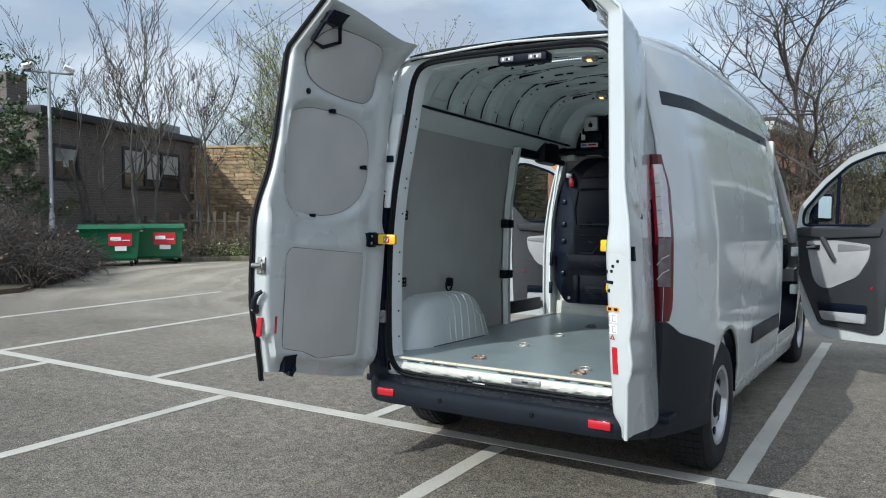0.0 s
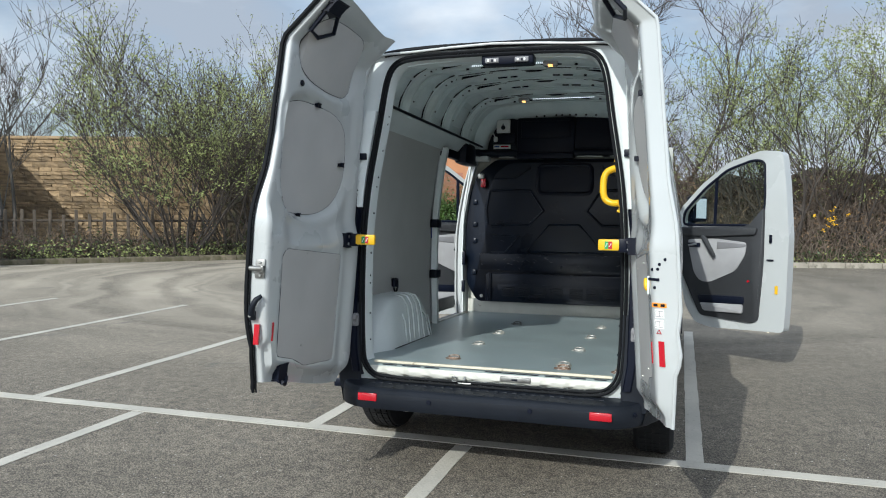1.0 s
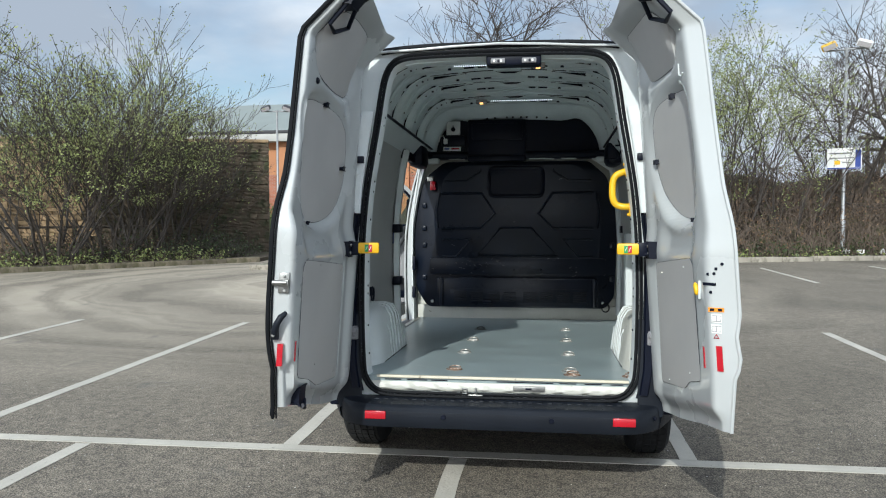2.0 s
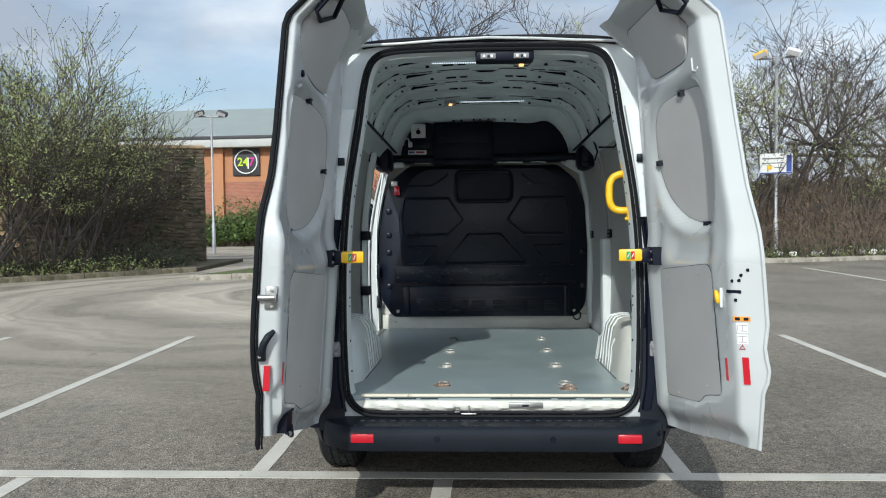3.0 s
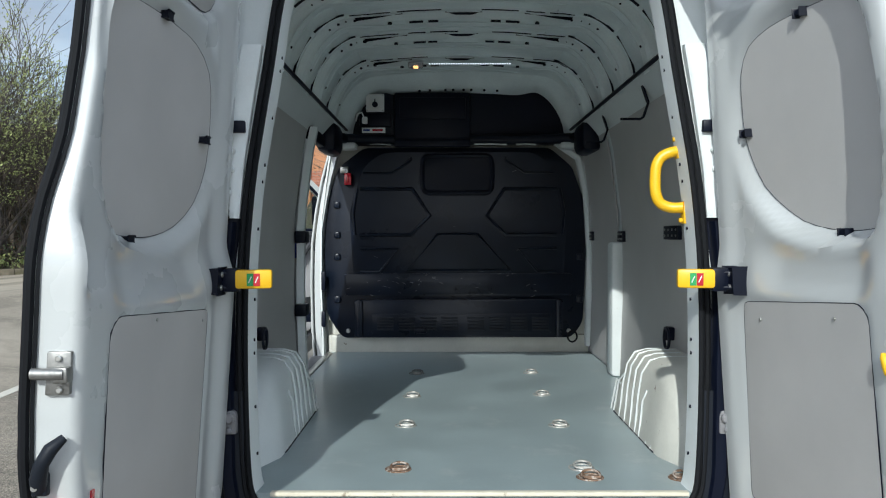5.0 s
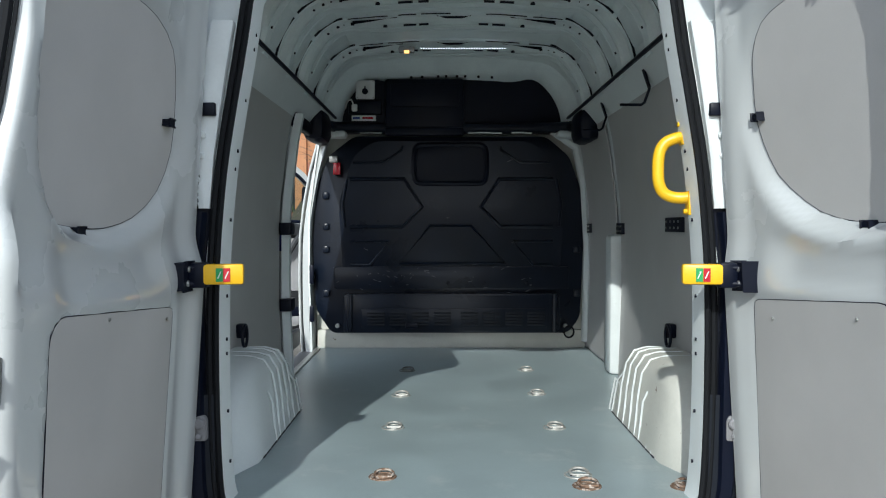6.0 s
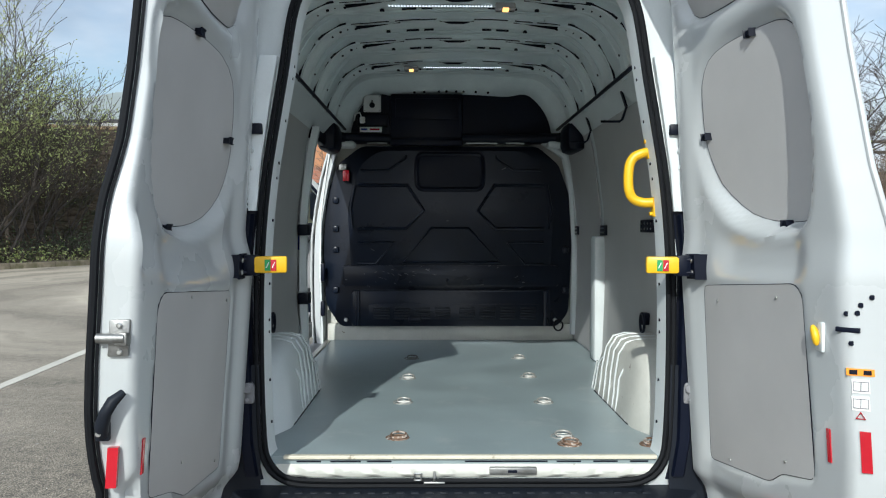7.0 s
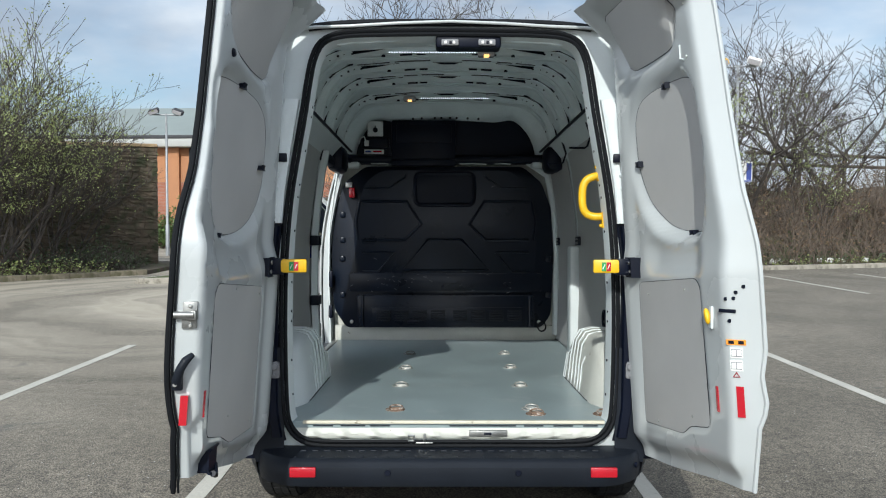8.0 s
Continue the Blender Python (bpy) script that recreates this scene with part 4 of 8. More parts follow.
    if side < 0:
        u, z, d = edge[0]
        edge = [(u - 0.012, z - 0.046, d + 0.002), (u - 0.005, z - 0.024, d + 0.002)] + edge
        tube(bm, [door_point(side, u + 0.006, z, d + 0.006) for u, z, d in edge], [0.007, 0.0105] + [0.0095] * (len(edge) - 2), 8)
        tube(bm, [door_point(side, u + 0.004, z, d - 0.008) for u, z, d in edge], 0.0035, 6)
        part("edge_seal", bm, RUBBER, door, "thick black rubber edge seal")
        lump("bottom_catch", 0.605, 0.668, 0.565, 0.635, -0.035, 0.03, BLACK, "black bottom catch", 0.006)
        bm = bmesh.new()
        tube(bm, [door_point(side, u, z, d) for u, z, d in ((0.60, 0.575, -0.03), (0.635, 0.548, -0.045), (0.66, 0.56, -0.045))], 0.010, 8)
        part("catch_lever", bm, BLACK, door)
        # latch plate with a chrome bolt
        on_face("latch_plate", 0.50, 0.042, 1.03, 1.108, 0.006, ZINC, "zinc latch plate", 0.003)
        u, d = shut_face(side, 1.068, 0.5)
        c = door_point(side, u, 1.068, d)
        bm = bmesh.new()
        tube(bm, [c + Vector((-0.040, -0.016, 0.002)), c + Vector((0.018, -0.016, 0.002))], 0.011, 12)
        box(bm, (-0.012, -0.022, -0.014), (0.016, 0.004, 0.014), 0.004, Matrix.Translation(c + Vector((0.008, 0, 0))))
        part("latch_bolt", bm, ZINC, door, "chrome latch bolt")
        for dz in (-0.028, 0.028):
            bm = bmesh.new()
            disc(bm, c + Vector((0.004, -0.010, dz)), (0, 1, 0), 0.006, 0.006, 10, 0.002)
            part("plate_screw", bm, STEEL, door)
        # moulded pull handle
        u, d = shut_face(side, 0.90, 0.55)
        c = door_point(side, u, 0.905, d)
        bm = bmesh.new()
        tube(bm, [c + Vector(v) for v in ((-0.022, -0.006, -0.042), (-0.018, -0.016, -0.022), (-0.006, -0.026, 0.008), (0.010, -0.026, 0.034), (0.026, -0.010, 0.050))], [0.014, 0.015, 0.013, 0.013, 0.008], 10)
        box(bm, (-0.036, -0.010, -0.056), (-0.006, 0.006, -0.014), 0.005, Matrix.Translation(c))
        part("pull_handle", bm, PLASTIC, door, "dark grey moulded pull handle")
        bm = bmesh.new()
        disc(bm, c + Vector((-0.022, -0.022, -0.036)), (0, 1, 0), 0.006, 0.005, 10)
        part("handle_screw", bm, STEEL, door)
        bm = bmesh.new()
        disc(bm, door_point(side, 0.60, 1.885, -0.002), (1, 0, 0.1), 0.014, 0.014, 14, 0.004)
        part("grommet", bm, BLACK, door)
    else:
        tube(bm, [door_point(side, u + 0.002, z, d + 0.003) for u, z, d in edge], 0.007, 8)
        part("edge_flange", bm, PAINT, door, "folded white edge flange")
        lab, mm, o = on_face("warning_label", 0.39, 0.056, 0.974, 0.990, 0.002, ORANGE, "orange warning label")
        for k in (-1, 1):
            bm = bmesh.new()
            box(bm, (k * 0.014 - 0.008, 0.0018 * o, -0.005), (k * 0.014 + 0.008, 0.0032 * o, 0.005), 0, mm)
            part("label_mark", bm, BLACK, lab)
        for z0, z1 in ((0.935, 0.966), (0.896, 0.928)):
            lab, mm, o = on_face("picture_label", 0.39, 0.036, z0, z1, 0.002, PAPER, "white label with faint line drawing")
            bm = bmesh.new()
            q = [mm @ Vector((x, 0.003 * o, z)) for x, z in ((-0.015, -0.010), (-0.015, 0.010), (0.015, 0.010), (0.015, -0.010))]
            tube(bm, q, 0.0011, 4, closed=True)
            tube(bm, [(q[0] + q[3]) / 2, (q[1] + q[2]) / 2], 0.0011, 4)
            part("label_drawing", bm, TRIM, lab)
        bm = bmesh.new()
        q = [mm @ Vector((x, 0.003 * o, z)) for x, z in ((-0.009, -0.034), (0.0, -0.020), (0.009, -0.034))]
        tube(bm, q, 0.0024, 4, closed=True)
        part("warning_triangle", bm, RED, door, "small red warning triangle")
        for g, z in ((0.63, 1.150), (0.45, 1.132), (0.19, 1.112), (0.39, 1.114), (0.25, 1.046)):
            u, d = shut_face(side, z, g)
            bm = bmesh.new()
            disc(bm, door_point(side, u, z, d) + Vector((0, -0.001, 0)), (-0.3, 1, 0), 0.0058, 0.005, 12)
            part("lock_hole", bm, BLACK, door)
        on_face("latch_slot", 0.20, 0.050, 1.070, 1.081, 0.001, BLACK, "black latch slot", 0.001)
        bm = bmesh.new()
        box(bm, (-0.022, -0.006, -0.036), (0.022, 0.003, 0.034), 0.003, Matrix.Translation(door_point(side, 0.652, 1.050, inner_depth(side, 0.652, 1.05))) @ Matrix.Rotation(math.pi / 2 - 0.14, 4, "Z"))
        part("pull_recess", bm, INNER, door, "pale recessed plate behind the pull")
        bm = bmesh.new()
        tube(bm, [door_point(side, u, z, inner_depth(side, 0.652, 1.05) - 0.010) for u, z in ((0.644, 1.074), (0.648, 1.066), (0.655, 1.046), (0.656, 1.034), (0.655, 1.028))], [0.004, 0.0085, 0.0095, 0.0075, 0.003], 12)
        part("emergency_pull", bm, YELLOW, door, "yellow emergency release pull")
        bm = bmesh.new()
        tube(bm, [door_point(side, u, z, 0.0) for u, z in ((0.53, 1.93), (0.53, 1.885), (0.56, 1.875), (0.575, 1.885))], 0.004, 6)
        part("pressing_lip", bm, INNER, door)
        lump("door_buffer", 0.705, 0.735, 1.158, 1.196, 0.045, 0.088, BLACK, "black rubber door buffer", 0.006)
    # top catch
    s0 = 0.60
    bm = bmesh.new()
    tube(bm, [door_point(side, u, z, d) for u, z, d in ((s0 - 0.03, 2.19, -0.02), (s0 - 0.10, 2.12, -0.03), (s0 - 0.02, 2.085, -0.03), (s0 + 0.055, 2.10, -0.02), (s0 + 0.05, 2.22, -0.01))], 0.010, 8)
    part("top_catch", bm, BLACK, door, "black top latch with cable")
    lump("top_latch_case", 0.565, 0.66, 2.175, 2.215, -0.035, 0.02, BLACK, "black top latch case", 0.006)
    return door


for s in (-1, 1):
    build_rear_door(s)


def build_check_strap(s):
    """The strap from door to pillar with its yellow end."""
    x0 = s * 0.735
    bm = bmesh.new()
    for dz in (-0.020, 0.020):
        tube(bm, [(x0, -0.165, 1.187 + dz), (s * 0.70, -0.15, 1.187 + dz), (s * 0.655, -0.13, 1.188 + dz)], 0.006, 8)
    box(bm, (min(s * 0.645, s * 0.69), -0.145, 1.157), (max(s * 0.645, s * 0.69), -0.105, 1.221), 0.006)
    strap = part("check_strap", bm, BLACK, VAN, "black door check strap")
    bm = bmesh.new()
    m = Matrix.Translation((s * 0.606, -0.125, 1.189)) @ Matrix.Rotation(s * radians(-10), 4, "Z")
    box(bm, (-0.050, -0.014, -0.024), (0.050, 0.016, 0.028), 0.007, m)
    part("yellow_grip", bm, YELLOW, strap, "yellow plastic release grip")
    for k, mt in ((-1, GREENL), (1, RED)):
        bm = bmesh.new()
        box(bm, (k * 0.009 - 0.0085, -0.0165, -0.016), (k * 0.009 + 0.0085, -0.0135, 0.018), 0, m)
        part("grip_label", bm, mt, strap)
    for k in (-1, 1):
        bm = bmesh.new()
        tube(bm, [m @ Vector((k * 0.009 - 0.004, -0.0168, -0.008)), m @ Vector((k * 0.009 + 0.004, -0.0168, 0.010))], 0.0016, 4)
        part("label_mark", bm, PAPER, strap)


for s in (-1, 1):
    build_check_strap(s)

# ---- load space ----
def wall_x(z):
    """Half width of the lined load space at a height."""
    return lerp_table([(0.56, 0.835), (1.0, 0.85), (1.4, 0.845), (1.75, 0.80), (1.95, 0.755), (2.05, 0.73)], z)


def keep_in(x, z, y, gap=0.02):
    """A half width kept inside the body shell, which turns in at the rear."""
    return min(x, side_x(z, y) - gap)


def build_floor():
    bm = bmesh.new()
    half = [(keep_in(0.84, 0.56, y, 0.03), y) for y in (-0.005, 0.06, 0.14, 0.24, 0.36, 0.5, 2.80)]
    slab(bm, [(x, y, 0.56) for x, y in half] + [(-x, y, 0.56) for x, y in reversed(half)], (0, 0, -0.025))
    f = part("load_floor", bm, FLOOR, VAN, "grey sheet-covered load floor, scuffed and dusty")
    bm = bmesh.new()
    box(bm, (-0.590, -0.020, 0.5535), (0.625, 0.002, 0.5655), 0.002)
    part("edge_strip", bm, CREAM, f, "cream worn edge strip")
    # sill below the floor edge
    bm = bmesh.new()
    rows = []
    for y, z, half in ((0.05, 0.552, 0.634), (0.0, 0.549, 0.630), (-0.004, 0.532, 0.618), (-0.012, 0.522, 0.608), (-0.014, 0.504, 0.588), (-0.008, 0.492, 0.55), (0.02, 0.487, 0.52)):
        rows.append([(x, y - 0.005 * math.sin(x * 26) ** 4 * (0.50 < z < 0.53), z) for x in [half * (k / 40 - 1) for k in range(81)]])
    grid(bm, rows)
    sill = part("rear_sill", bm, WORN, VAN, "scuffed white rear sill with slots")
    for x0, x1 in ((-0.55, -0.47), (-0.44, -0.34), (-0.32, -0.24), (0.0, 0.27), (0.30, 0.38), (0.42, 0.50), (0.54, 0.60)):
        bm = bmesh.new()
        box(bm, (x0, -0.0065, 0.5400), (x1, 0.004, 0.5450), 0.001)
        part("slot", bm, BLACK, sill)
    for x in (-0.52, -0.40, -0.29, 0.06, 0.33, 0.46, 0.57):
        bm = bmesh.new()
        box(bm, (x - 0.035, -0.0155, 0.505), (x + 0.035, 0.0, 0.519), 0.006)
        part("pressing", bm, WORN, sill)
    bm = bmesh.new()
    box(bm, (0.079, -0.022, 0.503), (0.233, -0.006, 0.527), 0.003)
    part("latch_plate", bm, ZINC, sill, "brushed steel latch plate")
    bm = bmesh.new()
    box(bm, (0.139, -0.0235, 0.510), (0.169, -0.019, 0.519), 0.001)
    part("latch_mark", bm, BLACK, sill)
    bm = bmesh.new()
    tube(bm, [(-0.100, -0.018, 0.478), (-0.100, -0.032, 0.496), (-0.100, -0.018, 0.512)], 0.005, 8)
    box(bm, (-0.135, -0.026, 0.474), (-0.066, -0.012, 0.481), 0.002)
    tube(bm, [(-0.165, -0.022, 0.486), (-0.165, -0.022, 0.508), (-0.143, -0.022, 0.508), (-0.143, -0.022, 0.486)], 0.004, 6, closed=True)
    part("striker", bm, STEEL, sill, "steel door striker")
    # lashing rings
    for x, y, m in [(-0.232, 0.215, RUST), (-0.238, 0.775, ZINCRING), (-0.238, 1.316, ZINCRING), (-0.238, 1.900, CUP), (0.357, 0.230, ZINCRING), (0.365, 0.775, ZINCRING), (0.369, 1.350, ZINCRING), (0.380, 1.915, ZINCRING), (0.366, 0.133, RUST), (0.649, 0.128, RUST)]:
        bm = bmesh.new()
        tube(bm, [(x + 0.040 * math.cos(a), y + 0.036 * math.sin(a), 0.5612) for a in [k * math.pi / 12 for k in range(24)]], 0.0030, 6, closed=True)
        cup = part("lashing_point", bm, m, f, "recessed lashing point with a folding ring")
        bm = bmesh.new()
        disc(bm, (x, y, 0.5606), (0, 0, 1), 0.037, 0.0016, 24)
        part("cup_base", bm, RUST if m is RUST else FLOOR, cup)
        # flat black strip drawn as the bar's shadow on the cup
        bm = bmesh.new()
        box(bm, (x - 0.024, y - 0.012, 0.5612), (x + 0.026, y - 0.004, 0.5626), 0)
        part("bar_shadow", bm, BLACK, cup)
        bm = bmesh.new()
        tube(bm, [(x + 0.004 + 0.028 * math.cos(a), y + 0.006 + 0.022 * math.sin(a), 0.569 + 0.006 * math.sin(a)) for a in [k * math.pi / 10 for k in range(20)]], 0.0042, 6, closed=True)
        part("ring", bm, m, cup)
        bm = bmesh.new()
        tube(bm, [(x - 0.020, y - 0.014, 0.566), (x + 0.030, y - 0.014, 0.566)], 0.0040, 6)
        part("ring_bar", bm, m, cup)


build_floor()


def build_arch(s):
    """Pressed wheel box with strengthening beads."""
    prof = [(0.205, 0.56), (0.235, 0.65), (0.29, 0.74), (0.35, 0.80), (0.43, 0.838), (0.52, 0.850), (0.86, 0.852), (0.95, 0.832), (1.02, 0.775), (1.09, 0.67), (1.13, 0.56)]
    bm = bmesh.new()
    rows = []
    for y, z in prof:
        h = (z - 0.56) / 0.292
        xi = 0.635 + 0.035 * h
        # the rear of the box curves in plan
        inset = 0.05 * (1 - smoothstep(0.205, 0.38, y)) + 0.03 * smoothstep(1.0, 1.13, y)
        rows.append([(s * keep_in(0.86, z, y), y, z), (s * (xi + 0.11), y, z), (s * (xi + 0.055 + inset), y, z - 0.004), (s * (xi + 0.02 + inset), y, z - 0.018 * min(1, h * 4)), (s * (xi + inset), y, z - 0.055 * min(1, h * 4))])
    vs = grid(bm, rows)
    # inner face down to the floor
    edge = [r[-1] for r in vs]
    low = [bm.verts.new((s * (0.632 + 0.05 * (1 - smoothstep(0.205, 0.38, v.co.y)) + 0.03 * smoothstep(1.0, 1.13, v.co.y)), v.co.y, 0.558)) for v in edge]
    for i in range(len(edge) - 1):
        bm.faces.new((edge[i], edge[i + 1], low[i + 1], low[i]))
    arch = part("wheel_box", bm, INNER if s < 0 else WORN, VAN, "white pressed wheel box with raised beads", smooth=55)
    for k, (y0, y1, top) in enumerate(((0.60, 0.58, 0.80), (0.66, 0.66, 0.848), (0.74, 0.74, 0.85), (0.83, 0.82, 0.85), (0.92, 0.89, 0.845), (1.02, 0.93, 0.80), (1.07, 0.96, 0.74), (0.50, 0.51, 0.66), (0.44, 0.45, 0.63))):
        bm = bmesh.new()
        pts = [(s * 0.634, y0, 0.562), (s * 0.646, (y0 + y1) / 2, 0.70 if top > 0.7 else 0.6), (s * (0.66 if top > 0.7 else 0.642), y1, top - 0.06)]
        if top > 0.8:
            pts += [(s * 0.69, y1, top - 0.012), (s * 0.74, y1, top), (s * 0.83, y1, top)]
        tube(bm, pts, 0.0040, 6)
        part("bead", bm, INNER, arch)
    bm = bmesh.new()
    tube(bm, [(s * 0.634, y, 0.561) for y in (0.40, 0.6, 0.8, 1.02)], 0.004, 5)
    part("sealant", bm, BLACK, arch)
    # dangling ring on the wall above
    bm = bmesh.new()
    tube(bm, [(s * 0.805, 0.84 + 0.035 * math.cos(a), 0.895 + 0.042 * math.sin(a)) for a in [k * math.pi / 8 for k in range(16)]], 0.006, 6, closed=True)
    box(bm, (s * 0.83 - 0.02, 0.87, 0.88), (s * 0.83 + 0.02, 0.91, 0.935), 0.008)
    part("wall_ring", bm, BLACK, VAN, "black lashing ring on the wall")


for s in (-1, 1):
    build_arch(s)


def wall_sheet(bm, s, y0, y1, z0, z1, push=0.0, t=0.006, n=12):
    rows, back = [], []
    ys = sorted({y0, y1} | {y for y in (0.12, 0.2, 0.3, 0.4, 0.55) if y0 < y < y1})
    for k in range(n + 1):
        z = z0 + (z1 - z0) * k / n
        row = [(keep_in(wall_x(z) - push, z, y, 0.030 + push), y) for y in ys]
        rows.append([(s * x, y, z) for x, y in row])
        back.append([(s * (x + t), y, z) for x, y in row])
    a, b = grid(bm, rows), grid(bm, back)
    m = len(ys) - 1
    for i in range(n):
        for c in (0, m):
            bm.faces.new((a[i][c], a[i + 1][c], b[i + 1][c], b[i][c]))
    for c in range(m):
        bm.faces.new((a[0][c], a[0][c + 1], b[0][c + 1], b[0][c]))
        bm.faces.new((a[n][c], a[n][c + 1], b[n][c + 1], b[n][c]))


def build_walls():
    # boards
    for s, y0, y1, z0, z1, label in ((-1, 0.10, 1.66, 0.56, 1.845, "grey lining board on the side wall"), (1, 0.10, 1.80, 0.56, 1.86, "grey lining board on the side wall"), (1, 1.90, 2.68, 0.57, 1.86, "grey lining board on the side wall")):
        bm = bmesh.new()
        wall_sheet(bm, s, y0, y1, z0, z1)
        part("wall_lining", bm, PLY, VAN, label)
    # inner frame behind the boards, rails above them
    for s in (-1, 1):
        bm = bmesh.new()
        wall_sheet(bm, s, 0.05, 1.69 if s < 0 else 2.78, 0.50, 2.06, -0.012, 0.01)
        if s < 0:
            wall_sheet(bm, s, 1.68, 2.60, 1.86, 2.06, -0.012, 0.01, 4)
            wall_sheet(bm, s, 2.58, 2.80, 0.50, 2.06, -0.012, 0.01)
        part("inner_frame", bm, INNER, VAN, "white painted inner side frame")
        bm = bmesh.new()
        rows = []
        for y in (0.08, 0.16, 0.26, 0.4, 0.6, 1.2, 1.7, 2.3, 2.76):
            rows.append([(s * keep_in(0.785, 1.835, y), y, 1.835), (s * keep_in(0.775, 1.86, y), y, 1.86), (s * keep_in(0.712, 1.935, y), y, 1.935), (s * keep_in(0.700, 1.948, y), y, 1.948), (s * keep_in(0.715, 1.956, y), y, 1.956)])
        grid(bm, rows)
        part("upper_rail", bm, INNER, VAN, "white upper side rail")
        # black tube in place of the shade inside the gap over the rail
        bm = bmesh.new()
        tube(bm, [(s * keep_in(0.693, 1.957, y, 0.03), y, 1.957) for y in (0.10, 0.2, 0.35, 1.0, 2.0, 2.55)], 0.009, 6)
        part("rail_gap_shade", bm, BLACK, VAN)
    # middle post of the right wall and the rear post of the side opening
    bm = bmesh.new()
    box(bm, (0.79, 1.79, 0.56), (0.86, 1.91, 1.27), 0.02)
    part("side_post", bm, INNER, VAN, "white side post")
    bm = bmesh.new()
    pts = [(-0.835, 1.66), (-0.80, 1.675), (-0.80, 1.715), (-0.88, 1.725), (-0.90, 1.70)]
    rows = []
    for k in range(11):
        z = 0.56 + 1.30 * k / 10
        dx = wall_x(z) - 0.845
        rows.append([(x - dx, y, z) for x, y in pts])
    grid(bm, rows)
    part("slide_post", bm, INNER, VAN, "white rear post of the side opening")
    bm = bmesh.new()
    tube(bm, [(-(wall_x(z) - 0.03), 1.715, z) for z in (0.60, 0.9, 1.2, 1.5, 1.8)], 0.011, 6)
    part("side_seal", bm, RUBBER, VAN, "black rubber side door seal")
    for z, m in ((1.30, BLACK), (0.93, BLACK)):
        bm = bmesh.new()
        box(bm, (-0.84, 1.62, z - 0.03), (-0.785, 1.725, z + 0.03), 0.004)
        part("post_bracket", bm, m, VAN, "black bracket on the side post")
    bm = bmesh.new()
    box(bm, (-0.86, 1.70, 1.19), (-0.805, 1.728, 1.27), 0.004)
    part("post_label", bm, BLUE, VAN, "dark blue sticker on the side post")
    # front post of the side opening with its latch and hinge covers
    bm = bmesh.new()
    rows = []
    for k in range(13):
        z = 0.50 + 1.36 * k / 12
        x = lerp_table(SIDE, z)
        rows.append([(-(x - 0.066), 2.615, z), (-(x - 0.058), 2.585, z), (-(x - 0.02), 2.60, z), (-(x - 0.015), 2.68, z), (-(x - 0.10), 2.76, z)])
    grid(bm, rows)
    part("front_post", bm, PAINT, VAN, "white front post of the side opening")
    for z, h in ((1.02, 0.06), (0.78, 0.05)):
        bm = bmesh.new()
        box(bm, (-0.862, 2.563, z - h), (-0.835, 2.59, z + h), 0.008)
        part("post_latch", bm, BLACK, VAN, "black latch cover")
    bm = bmesh.new()
    box(bm, (-0.93, 1.70, 0.46), (-0.78, 2.62, 0.545), 0.008)
    part("side_step", bm, TRIM, VAN, "grey step of the side opening")
    bm = bmesh.new()
    box(bm, (-0.835, 1.72, 0.553), (-0.80, 2.60, 0.568), 0.003)
    part("step_edge", bm, STEEL, VAN, "metal edge of the side step")
    # roof rail over the side opening
    bm = bmesh.new()
    box(bm, (-0.80, 1.68, 1.80), (-0.755, 2.66, 1.87), 0.015)
    part("opening_header", bm, BLACK, VAN, "black header of the side opening")
    # black tie brackets on the right wall and left rear
    for s, y, z, w in ((1, 0.88, 1.318, 0.10), (1, 1.78, 1.30, 0.06), (1, 2.60, 1.30, 0.05), (-1, 0.36, 1.33, 0.05), (-1, 0.36, 0.93, 0.05)):
        bm = bmesh.new()
        x = wall_x(z)
        box(bm, (s * x - 0.016, y - w, z - 0.028), (s * x + 0.004, y + w, z + 0.028), 0.003)
        b = part("tie_bracket", bm, BLACK, VAN, "black perforated tie bracket")
        bm = bmesh.new()
        for i in range(4):
            for j in (-1, 1):
                disc(bm, (s * (x - 0.017) if s > 0 else s * x + 0.017, y - w * 0.75 + i * w * 0.5, z + j * 0.012), (1, 0, 0), 0.005, 0.004, 8)
        tagged(part("holes", bm, STEEL, b), kind="stuff")
    # ladder hooks
    for y in (0.93, 1.72):
        bm = bmesh.new()
        tube(bm, [(0.722, y, 1.945), (0.752, y, 1.850), (0.735, y + 0.01, 1.795), (0.722, y + 0.01, 1.786), (0.640, y + 0.01, 1.786)], 0.006, 6)
        slab(bm, [(0.716, y - 0.014, 1.945), (0.716, y + 0.014, 1.945), (0.748, y + 0.014, 1.850), (0.748, y - 0.014, 1.850)], (0.006, 0, 0.002))
        part("wall_hook", bm, BLACK, VAN, "black bent wire wall hook")
    # grab handle on the rear pillar
    bm = bmesh.new()
    pts = [(0.620, 0.075, 1.560), (0.60, 0.085, 1.558), (0.572, 0.09, 1.545), (0.556, 0.09, 1.518), (0.552, 0.09, 1.475), (0.555, 0.09, 1.432), (0.570, 0.09, 1.404), (0.600, 0.085, 1.392), (0.632, 0.075, 1.392)]
    tube(bm, smooth_path(pts), 0.0165, 14)
    h = part("grab_handle", bm, YELLOW, VAN, "yellow tubular grab handle on the rear pillar")
    for z, x in ((1.572, 0.617), (1.378, 0.636)):
        bm = bmesh.new()
        box(bm, (x - 0.006, 0.062, z - 0.034), (x + 0.003, 0.098, z + 0.034), 0.003)
        disc(bm, (x - 0.010, 0.080, z + (0.024 if z > 1.5 else -0.024)), (1, 0, 0), 0.007, 0.010, 10)
        part("flange", bm, YELLOW, h)


